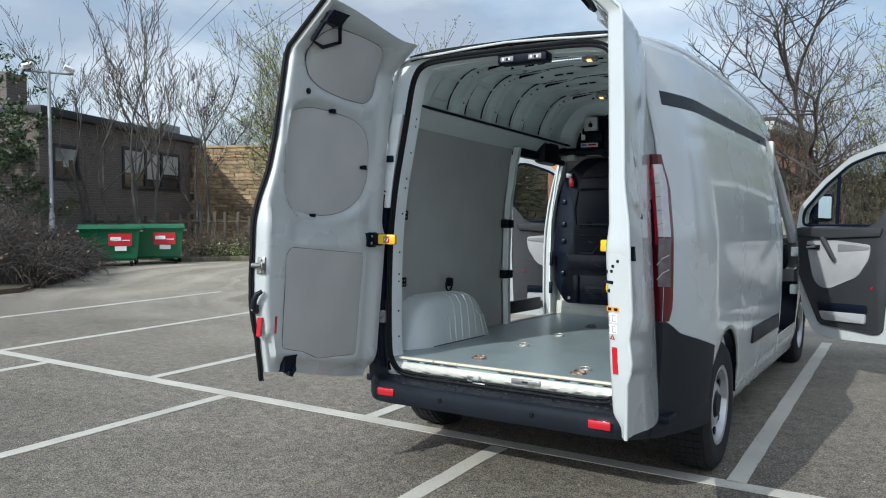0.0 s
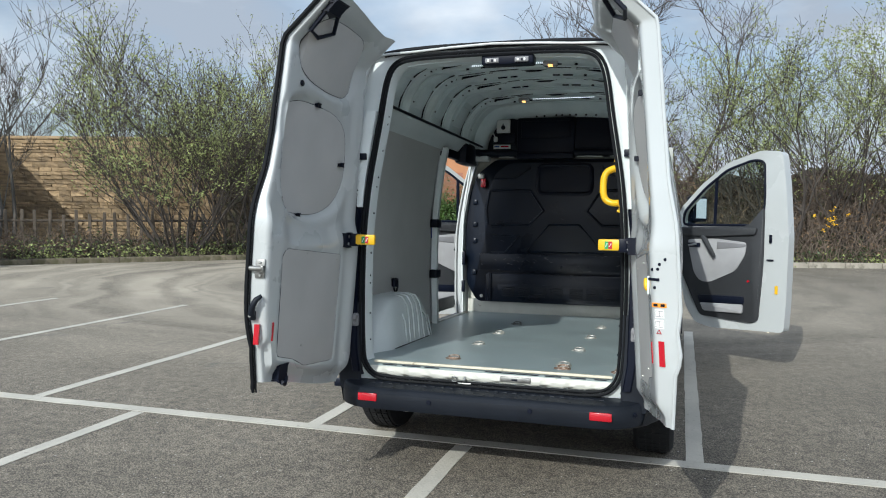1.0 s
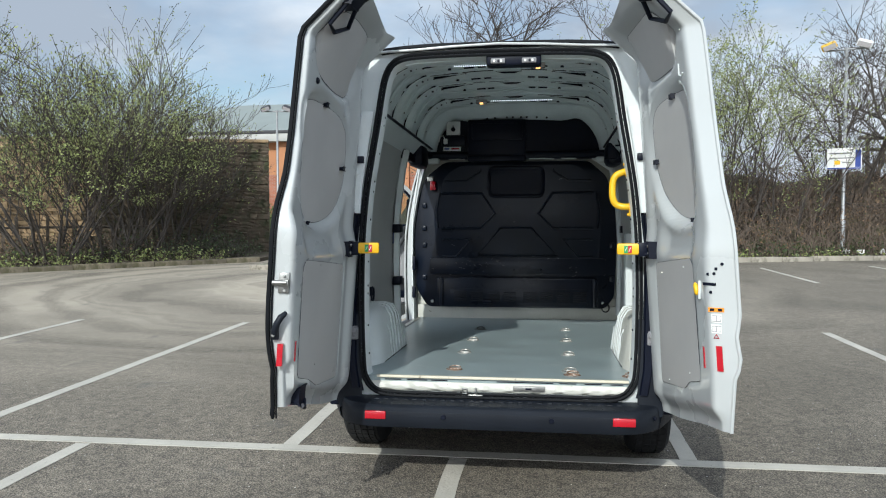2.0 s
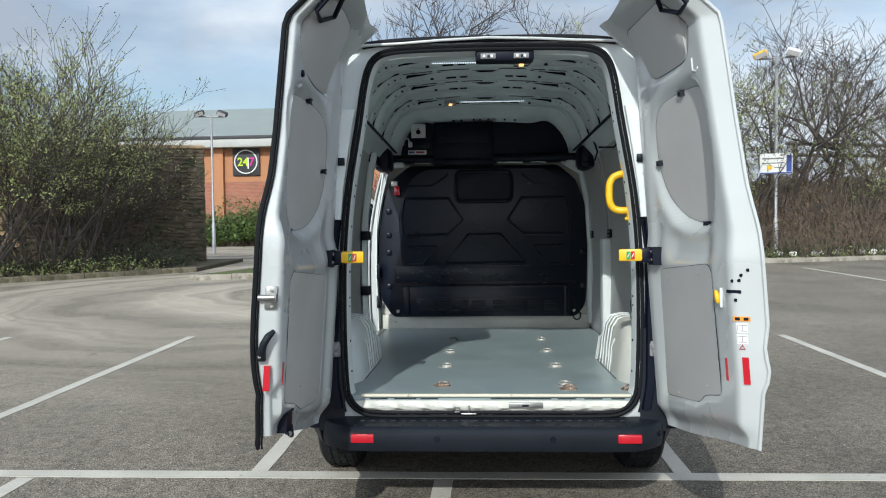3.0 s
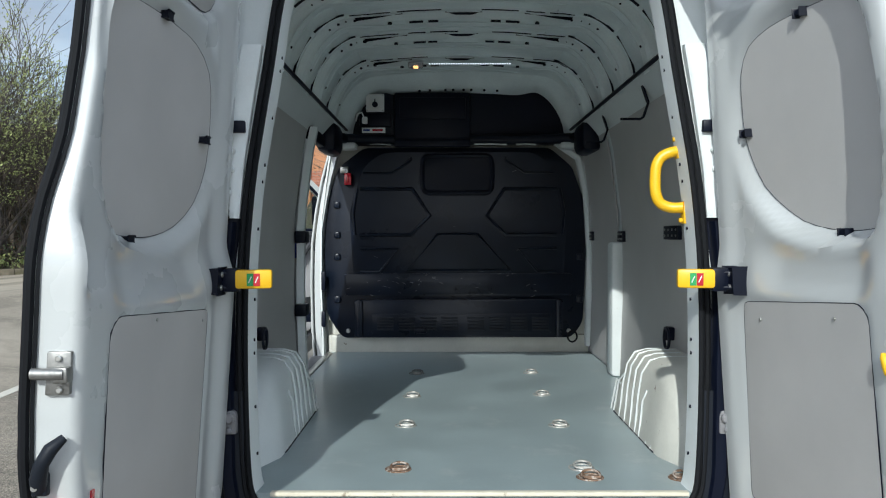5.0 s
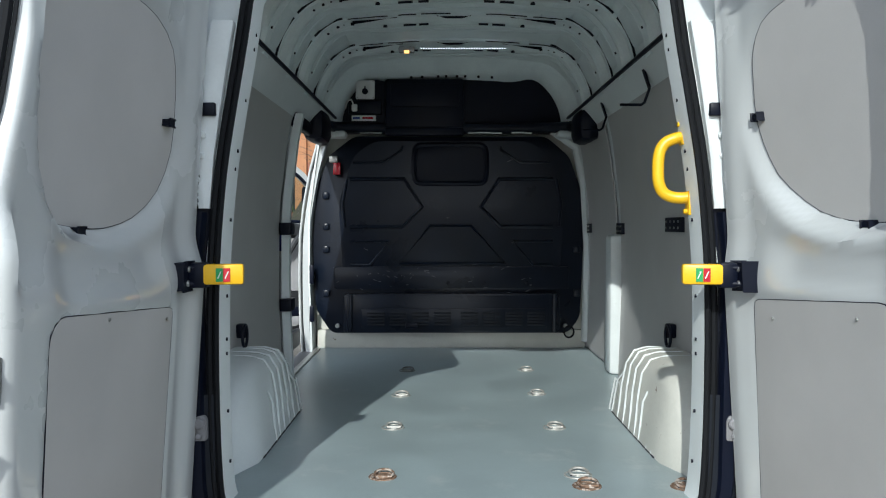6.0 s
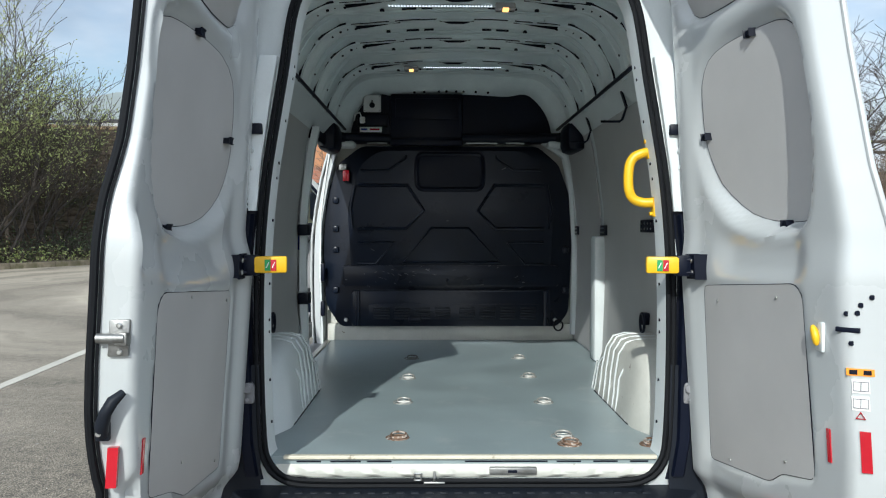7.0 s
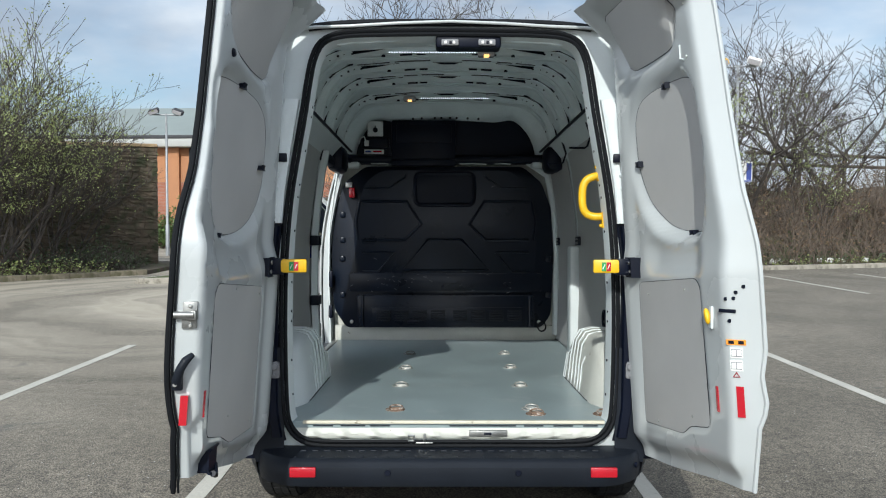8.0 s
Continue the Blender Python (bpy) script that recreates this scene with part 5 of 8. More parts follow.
build_walls()


def roof_curve(f, y, drop=0.0):
    """Across the inside of the roof, f from -1 to 1."""
    a = abs(f)
    if a < 0.62:
        x, z = a / 0.62 * 0.50, 2.275 - 0.03 * (a / 0.62) ** 2
    else:
        g = (a - 0.62) / 0.38
        x = 0.50 + 0.245 * math.sin(g * math.pi / 2)
        z = 2.245 - 0.285 * (1 - math.cos(g * math.pi / 2)) ** 0.9
    rise = roof_rise(y) * (1 - smoothstep(0.6, 1.0, a))
    k = smoothstep(0.4, 0.8, a)
    x, z = x - drop * k * 0.8, z + rise - drop * (1 - 0.55 * k)
    if z < 2.12:
        x = keep_in(x, z, y, 0.016 + 0.8 * drop)
    return Vector((x if f >= 0 else -x, y, z))


RIB_Y = (0.36, 0.77, 1.20, 1.62, 2.12)


def strip_on_roof(bm, f0, f1, y, drop, h, n=6, across=0.0):
    """A thin flat strip lying along the roof's curve, h wide fore and aft."""
    rows = []
    for e in (-0.5, 0.5):
        rows.append([roof_curve(f0 + (f1 - f0) * i / n, y + e * h, drop + e * across) for i in range(n + 1)])
    grid(bm, rows)


def build_roof_inside():
    fs = [-1 + 2 * k / 64 for k in range(65)]
    bm = bmesh.new()
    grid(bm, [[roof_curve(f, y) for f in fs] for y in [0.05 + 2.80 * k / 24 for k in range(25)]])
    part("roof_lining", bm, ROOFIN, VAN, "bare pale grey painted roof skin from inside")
    rnd = random.Random(17)
    for n, y in enumerate(RIB_Y):
        w = 0.065 if n else 0.05
        sect = [(-w * 1.5, 0.0), (-w * 1.32, 0.010), (-w, 0.012), (-w * 0.85, 0.040), (-w * 0.60, 0.056), (w * 0.40, 0.056), (w * 0.6, 0.048), (w, 0.014), (w * 1.5, 0.010), (w * 1.7, 0.0)]
        if n == 0:
            sect = [(-0.30, 0.0), (-0.29, 0.05), (-0.20, 0.06), (0.04, 0.055), (0.09, 0.02), (0.11, 0.0)]
        bm = bmesh.new()
        # the pressing stands prouder in the middle and at the shoulders
        rows = []
        for dy, d in sect:
            row = []
            for f in fs:
                k = 1.0 + 0.16 * (smoothstep(0.10, 0.14, abs(f)) - 1) + 0.22 * smoothstep(0.50, 0.58, abs(f)) * (1 - smoothstep(0.66, 0.72, abs(f)))
                row.append(roof_curve(f, y + dy, d * k))
            rows.append(row)
        grid(bm, rows)
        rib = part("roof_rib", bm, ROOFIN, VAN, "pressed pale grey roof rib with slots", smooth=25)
        # rolled lips along both edges of the rib
        for e, d in ((-0.72, 0.056), (0.46, 0.056)):
            bm = bmesh.new()
            tube(bm, [roof_curve(f, y + e * w, d) for f in fs[3:-3]], 0.0032, 5)
            part("rib_lip", bm, ROOFIN, rib)
        # black strips stand for the shade in the gaps between rib and skin: one in the middle, a wedge towards each
        # shoulder
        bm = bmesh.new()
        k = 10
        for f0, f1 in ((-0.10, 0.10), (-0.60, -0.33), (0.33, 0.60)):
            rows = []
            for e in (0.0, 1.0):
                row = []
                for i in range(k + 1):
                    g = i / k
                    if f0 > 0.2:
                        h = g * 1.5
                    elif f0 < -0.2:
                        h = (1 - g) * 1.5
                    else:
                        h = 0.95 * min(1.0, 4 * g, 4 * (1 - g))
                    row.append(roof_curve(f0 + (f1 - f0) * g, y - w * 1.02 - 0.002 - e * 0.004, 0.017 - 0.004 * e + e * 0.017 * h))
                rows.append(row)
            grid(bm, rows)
        tagged(part("gap_shade", bm, BLACK, rib), kind="stuff")
        # slots: two dashes and an oval each side
        bm = bmesh.new()
        for sg in (-1, 1):
            for f0, f1 in ((0.14, 0.195), (0.225, 0.30)):
                j = rnd.uniform(-0.008, 0.008)
                strip_on_roof(bm, sg * (f0 + j), sg * (f1 + j), y - w * 0.80, 0.050, 0.008, 3, 0.009)
            disc(bm, roof_curve(sg * 0.40, y - w * 0.78, 0.050), (0, 0.5, 1), 0.010, 0.006, 10)
            for f, e in ((0.605, 0.008), (0.655, 0.005), (0.690, 0.007), (0.735, 0.006)):
                e *= rnd.uniform(0.6, 1.15)
                q = roof_curve(sg * (f + rnd.uniform(-0.006, 0.006)), y - w * 1.0, 0.036)
                box(bm, q - Vector((e, 0.004, e * 0.75)), q + Vector((e, 0.004, e)), 0.004)
            for f in (0.90,):
                disc(bm, roof_curve(sg * f, y - w * 0.1, 0.058), (sg * 0.8, 0, 0.4), 0.005, 0.006, 8)
        tagged(part("slot_strip", bm, BLACK, rib), kind="stuff")
        # broken black tubes for the shaded gap where the pressing meets the skin
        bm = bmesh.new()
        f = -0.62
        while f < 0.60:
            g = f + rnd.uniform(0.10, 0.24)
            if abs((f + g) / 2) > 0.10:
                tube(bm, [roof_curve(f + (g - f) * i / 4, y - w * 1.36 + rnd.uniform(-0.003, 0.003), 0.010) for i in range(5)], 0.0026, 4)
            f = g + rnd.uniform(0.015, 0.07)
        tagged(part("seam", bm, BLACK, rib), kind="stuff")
        # thin black tubes drawn as the shadow line beside the rib down each side, broken by its fixings
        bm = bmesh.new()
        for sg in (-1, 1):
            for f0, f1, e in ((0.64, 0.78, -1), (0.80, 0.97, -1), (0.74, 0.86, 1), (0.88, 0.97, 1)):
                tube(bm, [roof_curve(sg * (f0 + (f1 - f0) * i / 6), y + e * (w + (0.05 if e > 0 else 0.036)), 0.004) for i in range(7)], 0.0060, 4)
        tagged(part("flange_shade", bm, BLACK, rib), kind="stuff")
    # stiffening panels between the ribs at each side
    for s in (-1, 1):
        for a, b in zip(RIB_Y, RIB_Y[1:]):
            bm = bmesh.new()
            grid(bm, [[roof_curve(s * f, yy, d) for f in (0.50, 0.53, 0.58, 0.62)] for yy, d in ((a + 0.12, 0.0), (a + 0.13, 0.016), (b - 0.12, 0.016), (b - 0.11, 0.0))])
            part("roof_gusset", bm, ROOFIN, VAN)
            # raised fields and a patch of sealant on the skin at the shoulder
            for f0, f1 in ((0.66, 0.76), (0.79, 0.93)):
                bm = bmesh.new()
                ff = (f0, f0 + 0.012, f1 - 0.012, f1)
                dd = (0.0, 0.009, 0.009, 0.0)
                grid(bm, [[roof_curve(s * f, yy, 0.001 + d * e) for f, d in zip(ff, dd)] for yy, e in ((a + 0.125, 0.0), (a + 0.14, 1.0), (b - 0.125, 1.0), (b - 0.115, 0.0))])
                part("roof_field", bm, ROOFIN, VAN)
    # front header
    bm = bmesh.new()
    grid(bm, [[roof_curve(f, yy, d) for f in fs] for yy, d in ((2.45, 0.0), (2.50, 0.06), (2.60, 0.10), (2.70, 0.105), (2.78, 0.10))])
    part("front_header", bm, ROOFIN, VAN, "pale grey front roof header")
    bm = bmesh.new()
    for f in (-0.3, -0.22, -0.10, -0.04, 0.04, 0.1, 0.2, 0.3):
        disc(bm, roof_curve(f, 2.56, 0.088), (0, 0.6, 1), 0.008, 0.008, 8)
    tagged(part("header_holes", bm, BLACK, VAN), kind="stuff")
    # lights: two dotted strips and two dome lamps, number plate lamp unit
    for x0, x1, y, d in ((-0.30, 0.14, 0.72, 0.050), (-0.175, 0.285, 2.035, 0.058)):
        bm = bmesh.new()
        z = roof_curve(0, y, d).z
        box(bm, (x0, y - 0.008, z), (x1, y + 0.008, z + 0.012), 0.002)
        strip = part("light_strip", bm, INNER, VAN, "thin strip light with a row of bright dots")
        bm = bmesh.new()
        for k in range(34):
            x = x0 + 0.008 + (x1 - x0 - 0.016) * k / 33
            box(bm, (x - 0.0028, y - 0.0105, z + 0.002), (x + 0.0028, y - 0.006, z + 0.007))
        tagged(part("dots", bm, LED, strip), kind="stuff")
    for x, y, d in ((0.185, 0.66, 0.06), (-0.245, 2.045, 0.06)):
        z = roof_curve(0, y, d).z
        bm = bmesh.new()
        box(bm, (x - 0.042, y - 0.022, z - 0.012), (x + 0.042, y + 0.022, z + 0.02), 0.008)
        lamp = part("dome_lamp", bm, CLEAR, VAN, "small interior lamp glowing warm")
        bm = bmesh.new()
        box(bm, (x - 0.012, y - 0.026, z - 0.015), (x + 0.014, y + 0.006, z - 0.004), 0.003)
        part("bulb", bm, WARM, lamp)
    bm = bmesh.new()
    box(bm, (-0.058, 0.02, 2.075), (0.208, 0.10, 2.150), 0.012)
    unit = part("catch_housing", bm, BLACK, VAN, "black catch housing over the opening")
    for x in (0.0, 0.15):
        bm = bmesh.new()
        box(bm, (x - 0.035, 0.010, 2.083), (x + 0.035, 0.03, 2.108), 0.004)
        f = part("catch", bm, TRIM, unit, "pale catch with dark slots")
        for dx, m in ((-0.018, PAPER), (0.002, BLACK), (0.016, PAPER)):
            bm = bmesh.new()
            box(bm, (x + dx - 0.005, 0.006, 2.088), (x + dx + 0.005, 0.014, 2.100), 0.001)
            part("insert", bm, m, f)


build_roof_inside()


def build_bulkhead():
    Y = 2.62
    outline = [(-0.835, 0.80), (-0.74, 0.655), (0.72, 0.655), (0.79, 0.75), (0.81, 1.20), (0.79, 1.55), (0.72, 1.74), (0.58, 1.86), (-0.60, 1.86), (-0.755, 1.74), (-0.825, 1.55), (-0.850, 1.20)]
    bm = bmesh.new()
    slab(bm, [(x, Y + 0.02, z) for x, z in rounded(outline, 0.03, 3)], (0, 0.05, 0), 0.008)
    wall = part("bulkhead", bm, BULK, VAN, "black moulded plastic bulkhead, scratched and dusty")

    def relief(name, pts, h, r=0.03, bev=0.008, m=BULK, back=0.03):
        bm = bmesh.new()
        slab(bm, [(x, Y + 0.02 - h, z) for x, z in rounded(pts, r, 4)], (0, h + back, 0), bev)
        return part(name, bm, m, wall)

    def bead(pts, r=0.009, closed=False, y=Y + 0.018):
        bm = bmesh.new()
        tube(bm, [(x, y, z) for x, z in pts], r, 8, closed=closed)
        part("bead", bm, BULK, wall)

    relief("centre_field", [(-0.66, 0.94), (0.66, 0.94), (0.69, 1.45), (0.60, 1.74), (0.48, 1.83), (-0.48, 1.83), (-0.60, 1.74), (-0.69, 1.45)], 0.018, 0.06, 0.014)
    for s in (-1, 1):
        bead([(s * 0.62, 1.31), (s * 0.30, 1.31), (s * 0.18, 1.43), (s * 0.29, 1.60), (s * 0.62, 1.60)], 0.012, y=Y)
        bead([(s * 0.655, 1.31), (s * 0.668, 1.45), (s * 0.64, 1.60)], 0.010, y=Y)
        bead([(s * 0.62, 1.22), (s * 0.38, 1.22), (s * 0.50, 1.075), (s * 0.62, 1.075)], 0.008, y=Y)
        bead([(s * 0.60, 1.70), (s * 0.42, 1.70), (s * 0.30, 1.78), (s * 0.30, 1.80)], 0.008, y=Y)
        # clip bosses along the edges
        for z in (1.50, 1.31, 1.17, 0.90) if s < 0 else (1.17, 0.90):
            bm = bmesh.new()
            box(bm, (s * 0.770 - 0.020, Y + 0.002, z - 0.022), (s * 0.770 + 0.020, Y + 0.03, z + 0.022), 0.010)
            part("boss", bm, BULK, wall)
        for z in (1.02, 0.70):
            bm = bmesh.new()
            disc(bm, (s * 0.70, Y + 0.005, z), (0, 1, 0), 0.014, 0.02, 12, 0.004)
            part("bolt", bm, STEEL if z < 0.8 else BLACK, wall)
    bead([(-0.32, 1.085), (-0.13, 1.315), (0.12, 1.315), (0.33, 1.085)], 0.009, closed=True, y=Y)
    # window with its frame
    bm = bmesh.new()
    fr = rounded([(-0.222, 1.574), (0.208, 1.574), (0.216, 1.69), (0.208, 1.808), (-0.222, 1.808), (-0.230, 1.69)], 0.045, 5)
    tube(bm, [(x, Y - 0.005, z) for x, z in fr], 0.016, 8, closed=True)
    part("window_frame", bm, BLACK, wall, "black rubber window frame")
    bm = bmesh.new()
    slab(bm, [(x, Y - 0.008, z) for x, z in fr], (0, 0.012, 0), 0.002)
    part("window_blank", bm, BLACK, wall, "dark blanked window")
    # rails and the foot with its vents
    relief("rail", [(-0.72, 0.925), (0.72, 0.925), (0.72, 1.065), (-0.72, 1.065)], 0.026, 0.02, 0.008)
    relief("foot", [(-0.66, 0.662), (0.66, 0.662), (0.66, 0.90), (-0.66, 0.90)], 0.05, 0.02, 0.012)
    relief("vent_recess", [(-0.55, 0.69), (0.58, 0.69), (0.58, 0.81), (-0.55, 0.81)], 0.056, 0.012, 0.004)
    for i in range(8):
        x = -0.46 + 0.135 * i + (0.03 if i > 3 else 0)
        for j in range(5):
            bm = bmesh.new()
            z = 0.712 + 0.018 * j
            box(bm, (x - 0.052, Y - 0.044, z - 0.004), (x + 0.052, Y - 0.030, z + 0.006), 0.002)
            part("slat", bm, PLASTIC, wall)
    for x in (-0.62, 0.63):
        bm = bmesh.new()
        box(bm, (x - 0.014, Y - 0.046, 0.665), (x + 0.014, Y, 0.90), 0.006)
        part("foot_rib", bm, BULK, wall)
    for x in (-0.36, -0.02, 0.20, 0.46):
        bm = bmesh.new()
        disc(bm, (x, Y - 0.010, 0.965), (0, 1, 0), 0.010, 0.01, 10, 0.003)
        part("bolt", bm, BLACK, wall)
    bm = bmesh.new()
    box(bm, (-0.28, Y - 0.055, 0.69), (-0.20, Y - 0.02, 0.725), 0.008)
    part("catch", bm, BLACK, wall)
    # scratches worn through the plastic skin
    rnd = random.Random(5)
    bm = bmesh.new()
    for _ in range(46):
        x, z = rnd.uniform(-0.72, 0.5), rnd.choice((rnd.uniform(0.93, 1.08), rnd.uniform(0.93, 1.08), rnd.uniform(0.7, 1.75)))
        y = Y - 0.0075 if 0.93 < z < 1.06 else (Y - 0.004 if 1.1 < z else Y - 0.0325)
        a, l = rnd.uniform(-0.6, 0.6), rnd.uniform(0.005, 0.03)
        box(bm, (x, y - 0.0005, z), (x + l, y + 0.003, z + 0.002), 0, Matrix.Translation((x, 0, z)) @ Matrix.Rotation(a, 4, "Y") @ Matrix.Translation((-x, 0, -z)))
    tagged(part("scratches", bm, TRIM, wall), kind="stuff")
    # white floor lip and posts either side
    bm = bmesh.new()
    box(bm, (-0.83, 2.66, 0.555), (0.83, 2.72, 0.67), 0.008)
    box(bm, (-0.84, 2.70, 0.555), (0.84, 2.76, 1.95), 0.01)
    part("cross_member", bm, WORN, VAN, "white cross member below the bulkhead")
    for s in (-1, 1):
        if s < 0:
            continue
        bm = bmesh.new()
        tube(bm, [(s * 0.835, 2.66, 0.6), (s * 0.838, 2.66, 1.2), (s * 0.81, 2.66, 1.6), (s * 0.77, 2.66, 1.80), (s * 0.62, 2.64, 1.90)], 0.03, 8)
        part("bulkhead_post", bm, INNER, VAN, "white post beside the bulkhead")
    bm = bmesh.new()
    box(bm, (-0.72, Y - 0.02, 1.625), (-0.675, Y + 0.02, 1.70), 0.006)
    part("red_catch", bm, RED, VAN, "small red plastic catch")
    bm = bmesh.new()
    box(bm, (-0.745, Y - 0.015, 1.70), (-0.695, Y + 0.02, 1.74), 0.003)
    part("catch_plate", bm, STEEL, VAN)
    bm = bmesh.new()
    tube(bm, [(0.72 + 0.03 * math.cos(a), Y - 0.01, 0.665 + 0.035 * math.sin(a)) for a in [k * math.pi / 6 for k in range(12)]], 0.006, 6, closed=True)
    part("cable_loop", bm, RUBBER, VAN, "loop of black cable")


build_bulkhead()


def build_overhead_shelf():
    Y = 2.60
    bm = bmesh.new()
    out = [(-0.70, 1.88), (0.70, 1.88), (0.72, 2.03), (0.66, 2.14), (0.54, 2.20), (-0.50, 2.20), (-0.64, 2.14), (-0.71, 2.02)]
    slab(bm, [(x, Y, z) for x, z in rounded(out, 0.06, 4)], (0, 0.12, 0), 0.02)
    shelf = part("overhead_shelf", bm, BLACK, VAN, "black overhead storage unit above the bulkhead")
    bm = bmesh.new()
    box(bm, (-0.40, Y - 0.05, 1.865), (0.075, Y + 0.02, 2.195), 0.012)
    part("storage_box", bm, BLACK, shelf)
    bm = bmesh.new()
    box(bm, (-0.365, Y - 0.056, 2.03), (0.045, Y - 0.04, 2.165), 0.006)
    part("box_opening", bm, BLACK, shelf)
    bm = bmesh.new()
    box(bm, (-0.40, Y - 0.075, 1.855), (0.075, Y - 0.02, 1.905), 0.012)
    part("box_lip", bm, BLACK, shelf)
    bm = bmesh.new()
    tube(bm, [(-0.78, 2.30, 1.90), (-0.70, 2.52, 1.905), (-0.4, Y - 0.02, 1.905), (0.4, Y - 0.02, 1.905), (0.70, 2.52, 1.905), (0.78, 2.30, 1.90)], 0.032, 10)
    part("shelf_rail", bm, BLACK, shelf, "black padded rail")
    for s in (-1, 1):
        bm = bmesh.new()
        box(bm, (s * 0.745 - 0.065, 2.06, 1.775), (s * 0.745 + 0.055, 2.36, 1.955), 0.045)
        part("end_pad", bm, BLACK, shelf, "rounded black end pad")
        bm = bmesh.new()
        box(bm, (s * 0.70 - 0.07, 2.50, 1.84), (s * 0.70 + 0.07, 2.62, 1.885), 0.02)
        part("support", bm, INNER, shelf, "white shelf support")
    bm = bmesh.new()
    box(bm, (-0.575, Y - 0.055, 2.075), (-0.462, Y - 0.03, 2.185), 0.005)
    sw = part("switch_plate", bm, PAPER, shelf, "white control plate with a round knob")
    bm = bmesh.new()
    disc(bm, (-0.518, Y - 0.062, 2.118), (0, 1, 0), 0.018, 0.016, 16, 0.004)
    box(bm, (-0.521, Y - 0.072, 2.118), (-0.515, Y - 0.06, 2.15), 0.001)
    part("knob", bm, BLACK, sw)
    for x in (-0.567, -0.470):
        for z in (2.083, 2.177):
            bm = bmesh.new()
            disc(bm, (x, Y - 0.056, z), (0, 1, 0), 0.004, 0.003, 6)
            part("plate_screw", bm, STEEL, sw)
    bm = bmesh.new()
    box(bm, (-0.62, Y - 0.045, 1.985), (-0.42, Y + 0.02, 2.07), 0.01)
    part("control_box", bm, BLACK, shelf)
    bm = bmesh.new()
    box(bm, (-0.60, Y - 0.058, 2.0), (-0.565, Y - 0.04, 2.045), 0.008)
    part("plug", bm, PAPER, shelf, "white plug")
    bm = bmesh.new()
    tube(bm, [(-0.59, Y - 0.05, 2.045), (-0.60, Y - 0.06, 2.07), (-0.63, Y - 0.05, 2.06), (-0.64, Y - 0.03, 2.02)], 0.005, 6)
    part("lead", bm, PAPER, shelf)
    bm = bmesh.new()
    box(bm, (-0.60, Y - 0.052, 1.943), (-0.455, Y - 0.045, 1.977), 0.001)
    lab = part("label_strip", bm, PAPER, shelf, "white label strip with dark marks")
    for x0, x1, m in ((-0.592, -0.55, BLUE), (-0.535, -0.47, RED)):
        bm = bmesh.new()
        box(bm, (x0, Y - 0.054, 1.955), (x1, Y - 0.0515, 1.967))
        part("mark", bm, m, lab)
    for x0, x1 in ((-0.55, -0.42), (0.10, 0.30), (0.36, 0.48)):
        bm = bmesh.new()
        tube(bm, [(x0, Y - 0.055, 1.872), ((x0 + x1) / 2, Y - 0.055, 1.874), (x1, Y - 0.055, 1.870)], 0.005, 6)
        part("trim_strip", bm, STEEL, shelf)


build_overhead_shelf()


